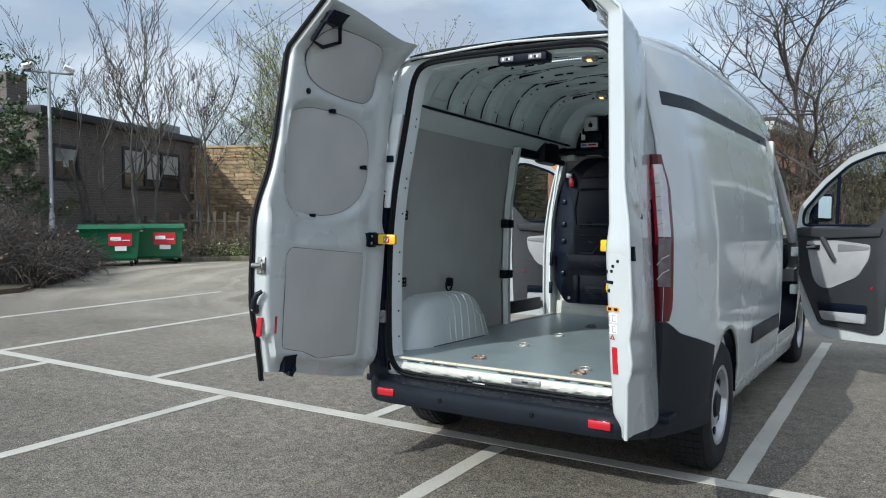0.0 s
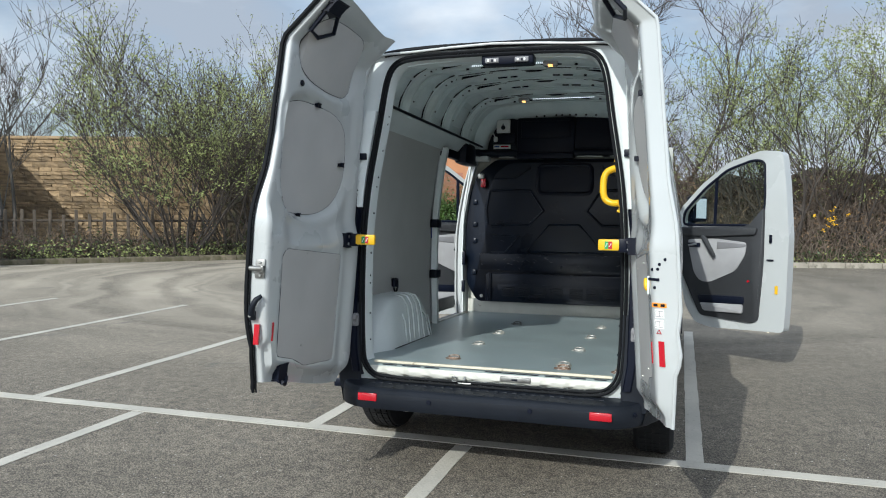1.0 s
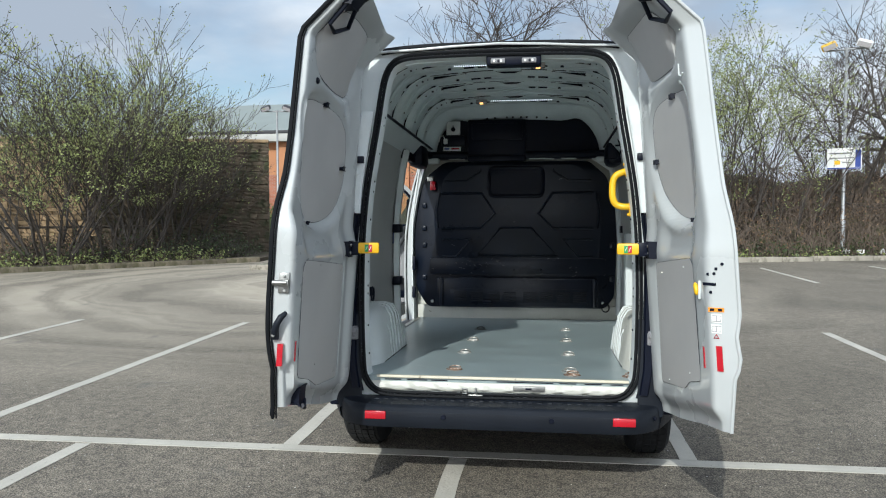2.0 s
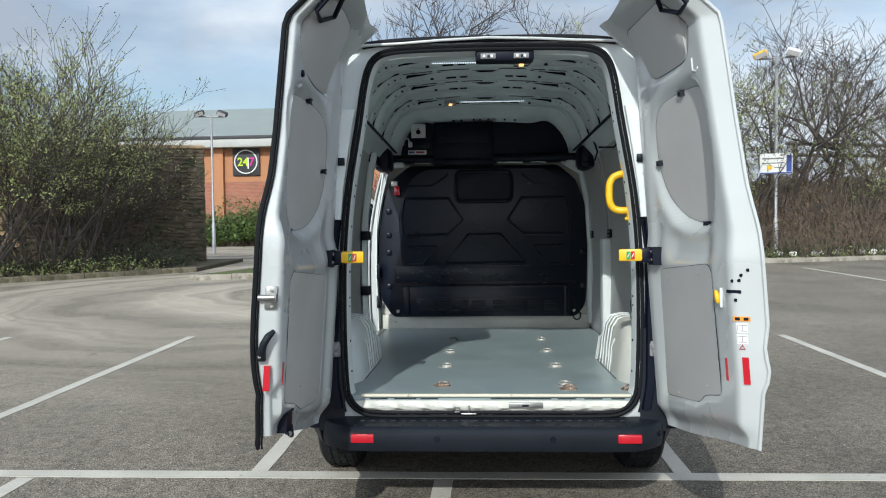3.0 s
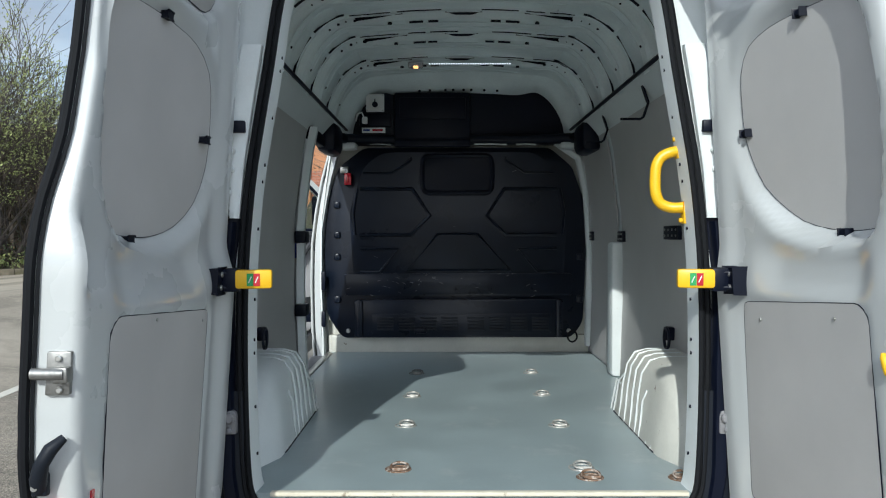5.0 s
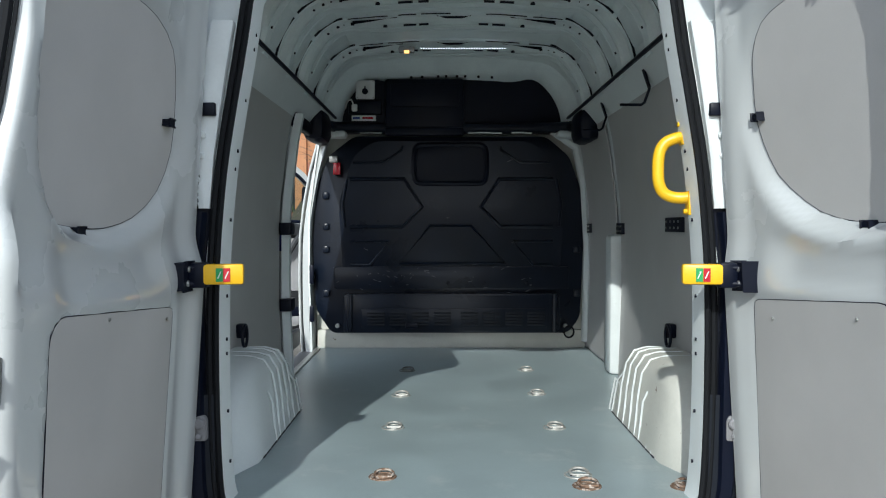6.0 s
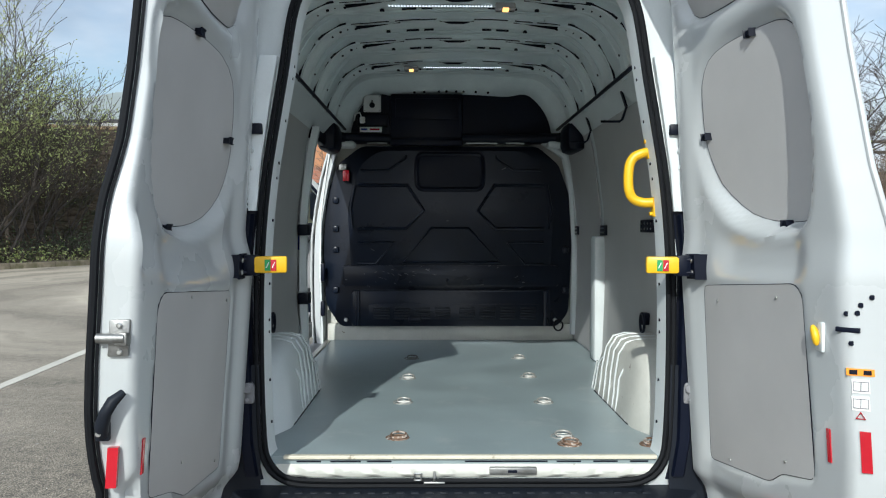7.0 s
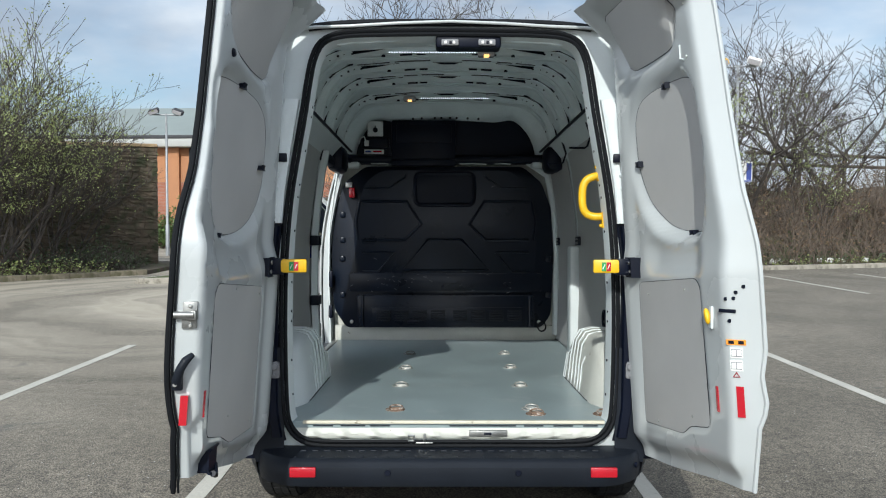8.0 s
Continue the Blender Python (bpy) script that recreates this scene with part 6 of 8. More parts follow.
# ---- cab doors and the slid-back side door ----
def build_cab_door(s):
    """Front door swung open on its front hinge; u runs from the hinge outwards."""
    o, e = Vector((s * 0.885, 3.78, 0)), Vector((s * 0.843, -0.537, 0))
    out = Vector((s * 0.537, 0.843, 0))

    def P(u, z, d=0.0):
        return o + e * u + out * d + Vector((0, 0, z))

    shell = [(0.10, 0.60), (0.20, 0.46), (0.35, 0.425), (1.03, 0.445), (1.045, 0.70), (1.055, 1.25), (1.02, 1.70), (0.985, 1.965), (0.80, 1.985), (0.50, 1.90), (0.25, 1.72), (0.03, 1.50), (0.0, 1.30), (0.02, 0.95)]
    window = [(0.05, 1.345), (0.82, 1.345), (0.835, 1.60), (0.825, 1.895), (0.72, 1.91), (0.48, 1.835), (0.27, 1.68), (0.06, 1.47)]
    bm = bmesh.new()
    so, wi = rounded(shell, 0.04, 3), rounded(window, 0.05, 3)
    outer_b, outer_a = [bm.verts.new(P(u, z, 0.10)) for u, z in so], [bm.verts.new(P(u, z, 0.0)) for u, z in so]
    win_a, win_b = [bm.verts.new(P(u, z, 0.015)) for u, z in wi], [bm.verts.new(P(u, z, 0.085)) for u, z in wi]

    def bridge(p, q):
        n = len(p)
        for i in range(n):
            bm.faces.new((p[i], p[(i + 1) % n], q[(i + 1) % n], q[i]))

    def fill(a, b):
        es = []
        for loop in (a, b):
            for i in range(len(loop)):
                e2 = bm.edges.get((loop[i], loop[(i + 1) % len(loop)]))
                es.append(e2 or bm.edges.new((loop[i], loop[(i + 1) % len(loop)])))
        bmesh.ops.triangle_fill(bm, use_beauty=True, edges=es)

    bridge(outer_a, outer_b)
    bridge(win_a, win_b)
    fill(outer_a, win_a)
    fill(outer_b, win_b)
    door = part("cab_door", bm, PAINT, VAN, "white cab door standing open with grey and black trim")
    bm = bmesh.new()
    slab(bm, [P(u, z, 0.05) for u, z in wi], out * 0.004)
    pane = part("window_glass", bm, GLASS, door, "tinted side window")
    pane.visible_shadow = False
    bm = bmesh.new()
    tube(bm, [P(u, z, 0.02) for u, z in wi], 0.013, 6, closed=True)
    tube(bm, [P(0.36, 1.345, 0.035), P(0.37, 1.76, 0.035)], 0.016, 6)
    part("window_seal", bm, BLACK, door, "black window seal and divider")

    def trim(name, pts, d, m, label="", r=0.03, bev=0.008):
        bm = bmesh.new()
        slab(bm, [P(u, z, d) for u, z in rounded(pts, r, 3)], out * 0.03, bev)
        part(name, bm, m, door, label)

    trim("trim_panel", [(0.03, 1.33), (0.70, 1.335), (0.84, 1.50), (0.84, 1.0), (0.81, 0.53), (0.76, 0.500), (0.26, 0.53), (0.17, 0.70), (0.03, 0.98)], -0.02, CHARCOAL, "charcoal door trim panel")
    trim("trim_insert", [(0.12, 1.215), (0.40, 1.225), (0.70, 1.195), (0.685, 1.08), (0.60, 0.945), (0.36, 0.835), (0.27, 0.835), (0.20, 0.90), (0.16, 1.06)], -0.027, CABTRIM, "light grey door trim insert")
    trim("insert_fold", [(0.42, 1.13), (0.69, 1.155), (0.695, 1.18), (0.42, 1.20)], -0.031, TRIM, "", 0.012, 0.004)
    trim("pocket_shadow", [(0.235, 0.715), (0.685, 0.725), (0.69, 0.66), (0.26, 0.64)], -0.030, BLACK, "", 0.02)
    trim("door_pocket", [(0.27, 0.645), (0.68, 0.655), (0.68, 0.575), (0.31, 0.575)], -0.045, CABTRIM, "grey door pocket", 0.02)
    trim("armrest", [(0.03, 1.325), (0.80, 1.325), (0.78, 1.26), (0.36, 1.245), (0.05, 1.25)], -0.045, CHARCOAL, "charcoal ledge below the window", 0.02, 0.012)
    bm = bmesh.new()
    tube(bm, [P(0.30, 1.24, -0.06), P(0.34, 1.20, -0.075), P(0.39, 1.12, -0.075), P(0.41, 1.06, -0.05)], [0.022, 0.022, 0.02, 0.016], 8)
    part("pull", bm, CHARCOAL, door, "dark pull handle")
    bm = bmesh.new()
    box(bm, (-0.06, -0.012, -0.02), (0.06, 0.012, 0.02), 0.008, Matrix.Translation(P(0.20, 1.165, -0.035)) @ Matrix.Rotation(math.atan2(e.y, e.x), 4, "Z"))
    part("release", bm, BLACK, door)
    bm = bmesh.new()
    tube(bm, [P(0.15, 1.16, -0.05), P(0.23, 1.172, -0.052)], 0.009, 8)
    part("release_lever", bm, RIM, door)
    bm = bmesh.new()
    disc(bm, P(0.72, 0.86, -0.024), out, 0.010, 0.01, 10)
    part("door_reflector", bm, RED, door)
    bm = bmesh.new()
    box(bm, (-0.012, -0.006, -0.035), (0.012, 0.006, 0.035), 0.003, Matrix.Translation(P(0.90, 1.23, -0.002)) @ Matrix.Rotation(math.atan2(e.y, e.x), 4, "Z"))
    box(bm, (-0.03, -0.006, -0.006), (0.03, 0.006, 0.006), 0.002, Matrix.Translation(P(0.90, 1.05, -0.002)) @ Matrix.Rotation(math.atan2(e.y, e.x), 4, "Z"))
    part("lock", bm, BLACK, door)
    bm = bmesh.new()
    box(bm, (-0.012, -0.004, -0.035), (0.012, 0.004, 0.035), 0.0, Matrix.Translation(P(0.96, 0.80, -0.002)) @ Matrix.Rotation(math.atan2(e.y, e.x), 4, "Z"))
    part("door_sticker", bm, YELLOW, door)
    # wing mirror
    m4 = Matrix.Translation(P(0.085, 1.50, 0.19)) @ Matrix.Rotation(math.atan2(e.y, e.x) + (math.pi / 2 - 0.30) * s, 4, "Z")
    bm = bmesh.new()
    box(bm, (-0.090, -0.05, -0.125), (0.090, 0.06, 0.125), 0.03, m4)
    tube(bm, [P(0.06, 1.34, 0.08), P(0.06, 1.37, 0.16)], 0.03, 8)
    mir = part("wing_mirror", bm, BLACK, door, "black door mirror")
    bm = bmesh.new()
    yf = -0.052
    box(bm, (-0.060, yf - 0.003, -0.090), (0.060, yf + 0.004, 0.095), 0.0, m4)
    part("mirror_glass", bm, MIRROR, mir, "mirror glass")
    # hinges
    for z in (0.80, 1.12):
        bm = bmesh.new()
        box(bm, (s * 0.885 - 0.03, 3.72, z - 0.04), (s * 0.885 + 0.03, 3.80, z + 0.04), 0.008)
        part("hinge", bm, INNER, door)


for s in (-1, 1):
    build_cab_door(s)

bm = bmesh.new()
rows = []
for k in range(17):
    z = 0.50 + 1.36 * k / 16
    x = lerp_table(SIDE, z) + 0.055
    rows.append([(-x + 0.03, 0.72, z), (-x, 0.735, z), (-x, 1.62, z), (-x + 0.03, 1.64, z)])
grid(bm, rows)
slide = part("side_door", bm, PAINT, VAN, "white sliding side door slid back along the body")
mod = slide.modifiers.new("thick", "SOLIDIFY")
mod.thickness = 0.03

# ---- surroundings ----
DEADWOOD = mat("dead_branches", (0.050, 0.042, 0.036), 0.9, var=0.3, scale=1.5, bump=0.0, island=0.6)
BARK = mat("grey_bark", (0.080, 0.068, 0.060), 0.9, var=0.35, scale=6, bump=0.3, bscale=60)
FINETWIG = mat("fine_dark_twigs", (0.070, 0.058, 0.048), 0.9, var=0.3, scale=1.5, bump=0.0, island=0.6)
TWIG = mat("brown_twigs", (0.14, 0.108, 0.084), 0.9, var=0.3, scale=1.5, bump=0.0, island=0.6)
PALEBARK = mat("pale_bark", (0.10, 0.09, 0.078), 0.85, var=0.35, scale=5, bump=0.3, bscale=50)
LEAF = mat("young_leaves", (0.26, 0.300, 0.105), 0.6, var=0.25, scale=1.2, bump=0.0, island=0.9)
HEDGE = mat("hedge_leaves", (0.075, 0.125, 0.026), 0.5, var=0.3, scale=1.2, bump=0.0, island=0.9)
IVY = mat("dark_leaves", (0.045, 0.075, 0.021), 0.5, var=0.3, scale=1.2, bump=0.0, island=0.9)
DEADLEAF = mat("dead_leaves", (0.19, 0.125, 0.075), 0.85, var=0.35, scale=1.2, bump=0.0, island=0.9)
SOIL = mat("leaf_litter_soil", (0.085, 0.065, 0.045), 0.95, var=0.4, scale=2.5, bump=0.6, bscale=30, spots=(0.06, 0.075, 0.025), spot_scale=3, spot_edge=(0.5, 0.62), world=True)
GRASS = mat("short_grass", (0.085, 0.11, 0.028), 0.9, var=0.35, scale=6, bump=0.5, bscale=60, world=True)
KERB = mat("concrete_kerb", (0.33, 0.30, 0.25), 0.85, var=0.2, scale=5, bump=0.2, bscale=60, spots=(0.13, 0.12, 0.09), spot_scale=7, spot_edge=(0.52, 0.68), obj=0.4)
MOSSKERB = mat("soil_stained_kerb", (0.17, 0.145, 0.105), 0.9, var=0.35, scale=5, bump=0.3, bscale=50, spots=(0.08, 0.075, 0.04), spot_scale=6, spot_edge=(0.45, 0.62), obj=0.5)
STONE = mat("sandstone", (0.33, 0.235, 0.135), 0.9, var=0.4, scale=4, bump=0.5, bscale=24, spots=(0.16, 0.12, 0.08), spot_scale=5, spot_edge=(0.52, 0.68), obj=0.9, world=True)
# darker brown stone with dark green spots, for the wall's right-hand stretch
DARKSTONE = mat("dark_stone", (0.150, 0.115, 0.080), 0.95, var=0.35, scale=3, bump=0.5, bscale=24, spots=(0.045, 0.05, 0.025), spot_scale=3, spot_edge=(0.45, 0.62), obj=0.8, world=True)
MORTAR = mat("wall_core", (0.17, 0.13, 0.09), 0.95, var=0.25, scale=4, bump=0.3, bscale=40)
GALV = mat("galvanised_post", (0.36, 0.37, 0.38), 0.5, metal=0.5, var=0.15, scale=5, bump=0.03)
WOODF = mat("weathered_fence_wood", (0.11, 0.09, 0.07), 0.9, var=0.35, scale=5, bump=0.3, bscale=50, obj=0.6)
BINGREEN = mat("green_bin_plastic", (0.006, 0.115, 0.045), 0.42, var=0.2, scale=3, bump=0.05, bscale=90, spots=(0.03, 0.08, 0.05), spot_scale=6, spot_edge=(0.55, 0.7))
REDLABEL = mat("red_bin_label", (0.50, 0.015, 0.03), 0.5, var=0.1, bump=0.0)
ROOFGREY = mat("grey_green_roofing", (0.22, 0.25, 0.24), 0.6, var=0.12, scale=1.0, bump=0.1, bscale=20)
FASCIA = mat("dark_fascia", (0.035, 0.035, 0.04), 0.6, var=0.2, bump=0.02)
BLIND = mat("window_blind", (0.42, 0.42, 0.40), 0.7, var=0.1, scale=2, bump=0.0)
DARKGLASS = mat("dark_window_glass", (0.03, 0.035, 0.04), 0.08, var=0.2, scale=1, bump=0.0, coat=0.6)
ORANGEBR = mat("orange_render", (0.42, 0.195, 0.095), 0.8, var=0.08, scale=2, bump=0.05)


def brick_material(name, a, b, mortar):
    m = bpy.data.materials.new(name)
    m.use_nodes = True
    nt = m.node_tree
    N, L = nt.nodes, nt.links
    p = N["Principled BSDF"]
    co = N.new("ShaderNodeTexCoord")
    br = N.new("ShaderNodeTexBrick")
    br.inputs["Scale"].default_value = 1.0
    br.inputs["Brick Width"].default_value, br.inputs["Row Height"].default_value = 0.225, 0.075
    br.inputs["Mortar Size"].default_value, br.inputs["Bias"].default_value = 0.008, 0.1
    br.inputs["Color1"].default_value, br.inputs["Color2"].default_value, br.inputs["Mortar"].default_value = (*a, 1), (*b, 1), (*mortar, 1)
    L.new(co.outputs["UV"], br.inputs["Vector"])
    n = N.new("ShaderNodeTexNoise")
    n.inputs["Scale"].default_value, n.inputs["Detail"].default_value = 1.3, 6.0
    L.new(co.outputs["Object"], n.inputs["Vector"])
    mx = N.new("ShaderNodeMix")
    mx.data_type, mx.blend_type = "RGBA", "MULTIPLY"
    mx.inputs[0].default_value = 0.7
    r = N.new("ShaderNodeValToRGB")
    r.color_ramp.elements[0].color, r.color_ramp.elements[1].color = (0.6, 0.6, 0.6, 1), (1.3, 1.27, 1.22, 1)
    L.new(n.outputs["Fac"], r.inputs[0])
    L.new(br.outputs["Color"], mx.inputs[6])
    L.new(r.outputs[0], mx.inputs[7])
    L.new(mx.outputs[2], p.inputs["Base Color"])
    p.inputs["Roughness"].default_value = 0.9
    bp = N.new("ShaderNodeBump")
    bp.inputs["Strength"].default_value, bp.inputs["Distance"].default_value = 0.5, 0.01
    bp.invert = True
    L.new(br.outputs["Fac"], bp.inputs["Height"])
    L.new(bp.outputs[0], p.inputs["Normal"])
    return m


DARKBRICK = brick_material("dark_brown_brick", (0.115, 0.095, 0.085), (0.16, 0.13, 0.115), (0.19, 0.18, 0.165))
REDBRICK = brick_material("red_brick", (0.30, 0.095, 0.055), (0.36, 0.13, 0.075), (0.30, 0.24, 0.2))


def brick_box(name, lo, hi, m, parent):
    """A walled block whose faces carry brick courses at their true size."""
    bm = bmesh.new()
    box(bm, lo, hi)
    uv = bm.loops.layers.uv.new("courses")
    bm.normal_update()
    for f in bm.faces:
        for l in f.loops:
            c = l.vert.co
            l[uv].uv = (c.x if abs(f.normal.y) > 0.5 else c.y, c.z)
    return part(name, bm, m, parent, smooth=0)


# --- plants ---
class Twigs:
    """Gathers tapered sticks and leaves, to be made into one mesh each."""

    def __init__(self, seed):
        self.r = random.Random(seed)
        self.v, self.f, self.lv, self.lf, self.tips = [], [], [], [], []
        self.tv, self.tf = [], []

    def stick(self, a, b, ra, rb, n=3, fine=False):
        u, w = basis(b - a)
        vs, fs = (self.tv, self.tf) if fine else (self.v, self.f)
        k = len(vs)
        for p, r in ((a, ra), (b, rb)):
            for i in range(n):
                t = 2 * math.pi * i / n
                vs.append(p + r * (math.cos(t) * u + math.sin(t) * w))
        for i in range(n):
            fs.append((k + i, k + (i + 1) % n, k + n + (i + 1) % n, k + n + i))

    def leaf(self, p, s):
        r = self.r
        u = Vector((r.uniform(-1, 1), r.uniform(-1, 1), r.uniform(-0.6, 1))).normalized()
        w = u.cross(Vector((r.uniform(-1, 1), r.uniform(-1, 1), r.uniform(-1, 1)))).normalized()
        k = len(self.lv)
        self.lv += [p - u * s, p + w * s * 0.5, p + u * s, p - w * s * 0.5]
        self.lf.append((k, k + 1, k + 2, k + 3))

    def branch(self, p, d, length, rad, depth, spread=0.55, up=0.12, kids=(3, 5), wobble=0.16, thin=0.0028):
        r = self.r
        n = max(2, int(length / (0.42 if depth > 1 else 0.22)))
        step = length / n
        q = p.copy()
        pts = [q.copy()]
        for i in range(n):
            d = (d + Vector((r.uniform(-1, 1), r.uniform(-1, 1), r.uniform(-1, 1))) * wobble + Vector((0, 0, up))).normalized()
            nq = q + d * step
            ra, rb = rad * (1 - 0.72 * i / n), rad * (1 - 0.72 * (i + 1) / n)
            self.stick(q, nq, max(ra, thin), max(rb, thin), 6 if rad > 0.06 else (4 if rad > 0.02 else 3), depth <= 1)
            q = nq
            pts.append(q.copy())
        if depth <= 0:
            self.tips += pts[1:]
            return
        for j in range(r.randint(*kids)):
            t = r.uniform(0.28, 1.0) if j else 1.0
            i = min(n - 1, int(t * n))
            base = pts[i].lerp(pts[i + 1], t * n - i) if i < n else pts[-1]
            side = Vector((r.uniform(-1, 1), r.uniform(-1, 1), r.uniform(-0.35, 0.7))).normalized()
            nd = (d * (1 - spread) + side * spread).normalized()
            self.branch(base, nd, length * r.uniform(0.42, 0.66), max(thin, rad * 0.42), depth - 1, spread, up, kids, wobble, thin)


def plant(name, label, category, x, y, height, seed, stems=1, depth=4, rad=0.09, lean=0.15, leaves=0, leaf=0.03, leafmat=None, bark=None, spread=0.5, up=0.10, kids=(3, 5), base_r=0.15, group="", low=0.0, wobble=0.16, twig=0.0035):
    t = Twigs(seed)
    r = t.r
    for k in range(stems):
        a = 2 * math.pi * (k + r.random() * 0.7) / stems
        d = Vector((math.cos(a) * lean, math.sin(a) * lean, 1)).normalized()
        L = height * r.uniform(0.42, 0.56)
        t.branch(Vector((math.cos(a) * base_r, math.sin(a) * base_r, -0.05)), d, L, rad * r.uniform(0.7, 1.1), depth, spread, up, kids, wobble, twig)
    # trim to the height that the plant has
    top = max(v.z for v in t.v + t.tv)
    e = thing(name, label, category, Matrix.Translation((x, y, 0)), group)
    k = height / top
    raw("trunk", [(v.x * k, v.y * k, v.z * k) for v in t.v], t.f, bark or BARK, e, "branching bare limbs")
    raw("branchwork", [(v.x * k, v.y * k, v.z * k) for v in t.tv], t.tf, FINETWIG, e, "fine bare twigs")
    if leaves and t.tips:
        for _ in range(leaves):
            p = r.choice(t.tips) * k
            if p.z < low:
                continue
            t.leaf(p + Vector((r.gauss(0, 0.06), r.gauss(0, 0.06), r.gauss(0, 0.06))), leaf * r.uniform(0.6, 1.3))
        raw("crown", t.lv, t.lf, leafmat or LEAF, e, "sparse young leaves")
    return e


def thicket(name, label, category, path, width, height, n, seed, stickmat=None, leafmat=None, leaves=0, leaf=0.035, arch=0.5, rise=0.0):
    """Brambles and saplings along a line: uncountable stems."""
    r = random.Random(seed)
    t = Twigs(seed)
    segs = [(Vector(a), Vector(b)) for a, b in zip(path, path[1:])]
    total = sum((b - a).length for a, b in segs)
    for _ in range(n):
        s = r.uniform(0, total)
        for a, b in segs:
            L = (b - a).length
            if s <= L:
                break
            s -= L
        d = (b - a).normalized()
        side = Vector((-d.y, d.x))
        off = r.random()
        p2 = a + d * min(s, L) + side * off * width
        h = height * r.uniform(0.35, 1.0) * (0.45 + 0.55 * off) * (0.8 + 0.35 * noise.noise((p2.x * 0.5, p2.y * 0.5, seed)))
        p = Vector((p2.x, p2.y, 0.02 + rise * off * width))
        dirn = Vector((r.uniform(-0.6, 0.6), r.uniform(-0.6, 0.6), 1)).normalized()
        m = 7
        bend = Vector((r.uniform(-1, 1), r.uniform(-1, 1), -arch)) * 0.22
        q = p
        for i in range(m):
            nq = q + dirn * h / m * 1.2
            nq.z = max(nq.z, 0.03 + rise * off * width * 0.5)
            t.stick(q, nq, 0.010 * (1 - i / m) + 0.003, 0.010 * (1 - (i + 1) / m) + 0.003)
            if i > 1:
                t.tips.append(nq.copy())
                if r.random() < 0.7:
                    sd = (dirn + Vector((r.uniform(-1, 1), r.uniform(-1, 1), r.uniform(-0.5, 0.8))) * 0.9).normalized()
                    e = nq + sd * h * r.uniform(0.08, 0.22)
                    t.stick(nq, e, 0.004, 0.002)
                    t.tips.append(e)
            dirn = (dirn + bend + Vector((r.uniform(-1, 1), r.uniform(-1, 1), r.uniform(-1, 1))) * 0.16).normalized()
            q = nq
    e = thing(name, label, category, kind="stuff")
    raw("stems", t.v, t.f, stickmat or TWIG, e)
    for _ in range(leaves):
        t.leaf(r.choice(t.tips) + Vector((r.gauss(0, 0.09), r.gauss(0, 0.09), r.gauss(0, 0.09))), leaf * r.uniform(0.6, 1.4))
    if leaves:
        raw("leaves", t.lv, t.lf, leafmat or LEAF, e)
    return e


def verge(name, pts, z, m, label, bumpy=0.0):
    bm = bmesh.new()
    slab(bm, [(x, y, z) for x, y in pts], (0, 0, -z - 0.05))
    bmesh.ops.triangulate(bm, faces=[f for f in bm.faces if len(f.verts) > 4])
    tagged(link(name, bm, m, smooth=0), label, "verge", kind="structure")


verge("verge_left", [(-14.1, 9.7), (-7.5, 16.35), (-7.7, 21), (-30, 21), (-30, 12.2), (-17.2, 9.6)], 0.10, SOIL, "strip of soil and leaf litter before the wall")
verge("verge_heap", [(-10.4, 3.5), (-14.3, 7.4), (-16.6, 7.6), (-40, 8.3), (-40, -14), (-9.8, -14)], 0.08, SOIL, "rough soil bank with cut branches")
verge("verge_far", [(-6.6, 13.55), (60, 34.9), (60, 60), (-4, 60), (-5.2, 18.5)], 0.10, SOIL, "strip of soil behind the far kerb")
verge("grass_tip", [(-6.5, 13.62), (-2.0, 15.05), (-2.6, 17.0), (-5.0, 17.6)], 0.125, GRASS, "worn grass corner by the drive")


def build_bank():
    """Earth bank behind the far kerb."""
    d = Vector((0.952, 0.307))
    side = Vector((-d.y, d.x))
    bm = bmesh.new()
    rows = []
    for w, z in ((0.5, 0.06), (1.2, 0.5), (2.2, 1.2), (3.4, 2.0), (4.6, 2.4), (7.0, 2.5), (12.0, 2.2), (13.0, -0.1)):
        row = []
        for k in range(60):
            p = Vector((-3.0, 15.0)) + d * k * 0.8 + side * w
            row.append((p.x, p.y, z * (1 + 0.25 * noise.noise((p.x * 0.5, p.y * 0.5, 1.7))) * smoothstep(0, 3, k)))
        rows.append(row)
    grid(bm, rows)
    tagged(link("bank", bm, SOIL), "earth bank covered in litter behind the far kerb", "bank", kind="structure")


build_bank()


def kerb_run(pts, seed, material=KERB):
    r = random.Random(seed)
    run = thing("kerb", "row of worn concrete kerbstones", "kerb", kind="structure")
    bm = bmesh.new()
    box(bm, (0.005, -0.065, -0.05), (0.995, 0.065, 0.125), 0.012)
    me = bpy.data.meshes.new("kerbstone")
    bm.to_mesh(me)
    bm.free()
    me.materials.append(material)
    for (x0, y0), (x1, y1) in zip(pts, pts[1:]):
        d = Vector((x1 - x0, y1 - y0))
        n = max(1, round(d.length / 0.915))
        ang = math.atan2(d.y, d.x)
        for i in range(n):
            p = Vector((x0, y0)) + d * i / n
            o = new("kerbstone", me)
            o.parent = run
            o.matrix_basis = Matrix.Translation((p.x, p.y, r.uniform(-0.012, 0.012))) @ Matrix.Rotation(ang + r.uniform(-0.012, 0.012), 4, "Z") @ Matrix.Diagonal((d.length / n, 1, 1, 1))


kerb_run([(-14.1, 9.7), (-7.5, 16.35)], 1, MOSSKERB)
kerb_run([(-5.2, 18.5), (-6.6, 13.55), (24.0, 23.4)], 2)


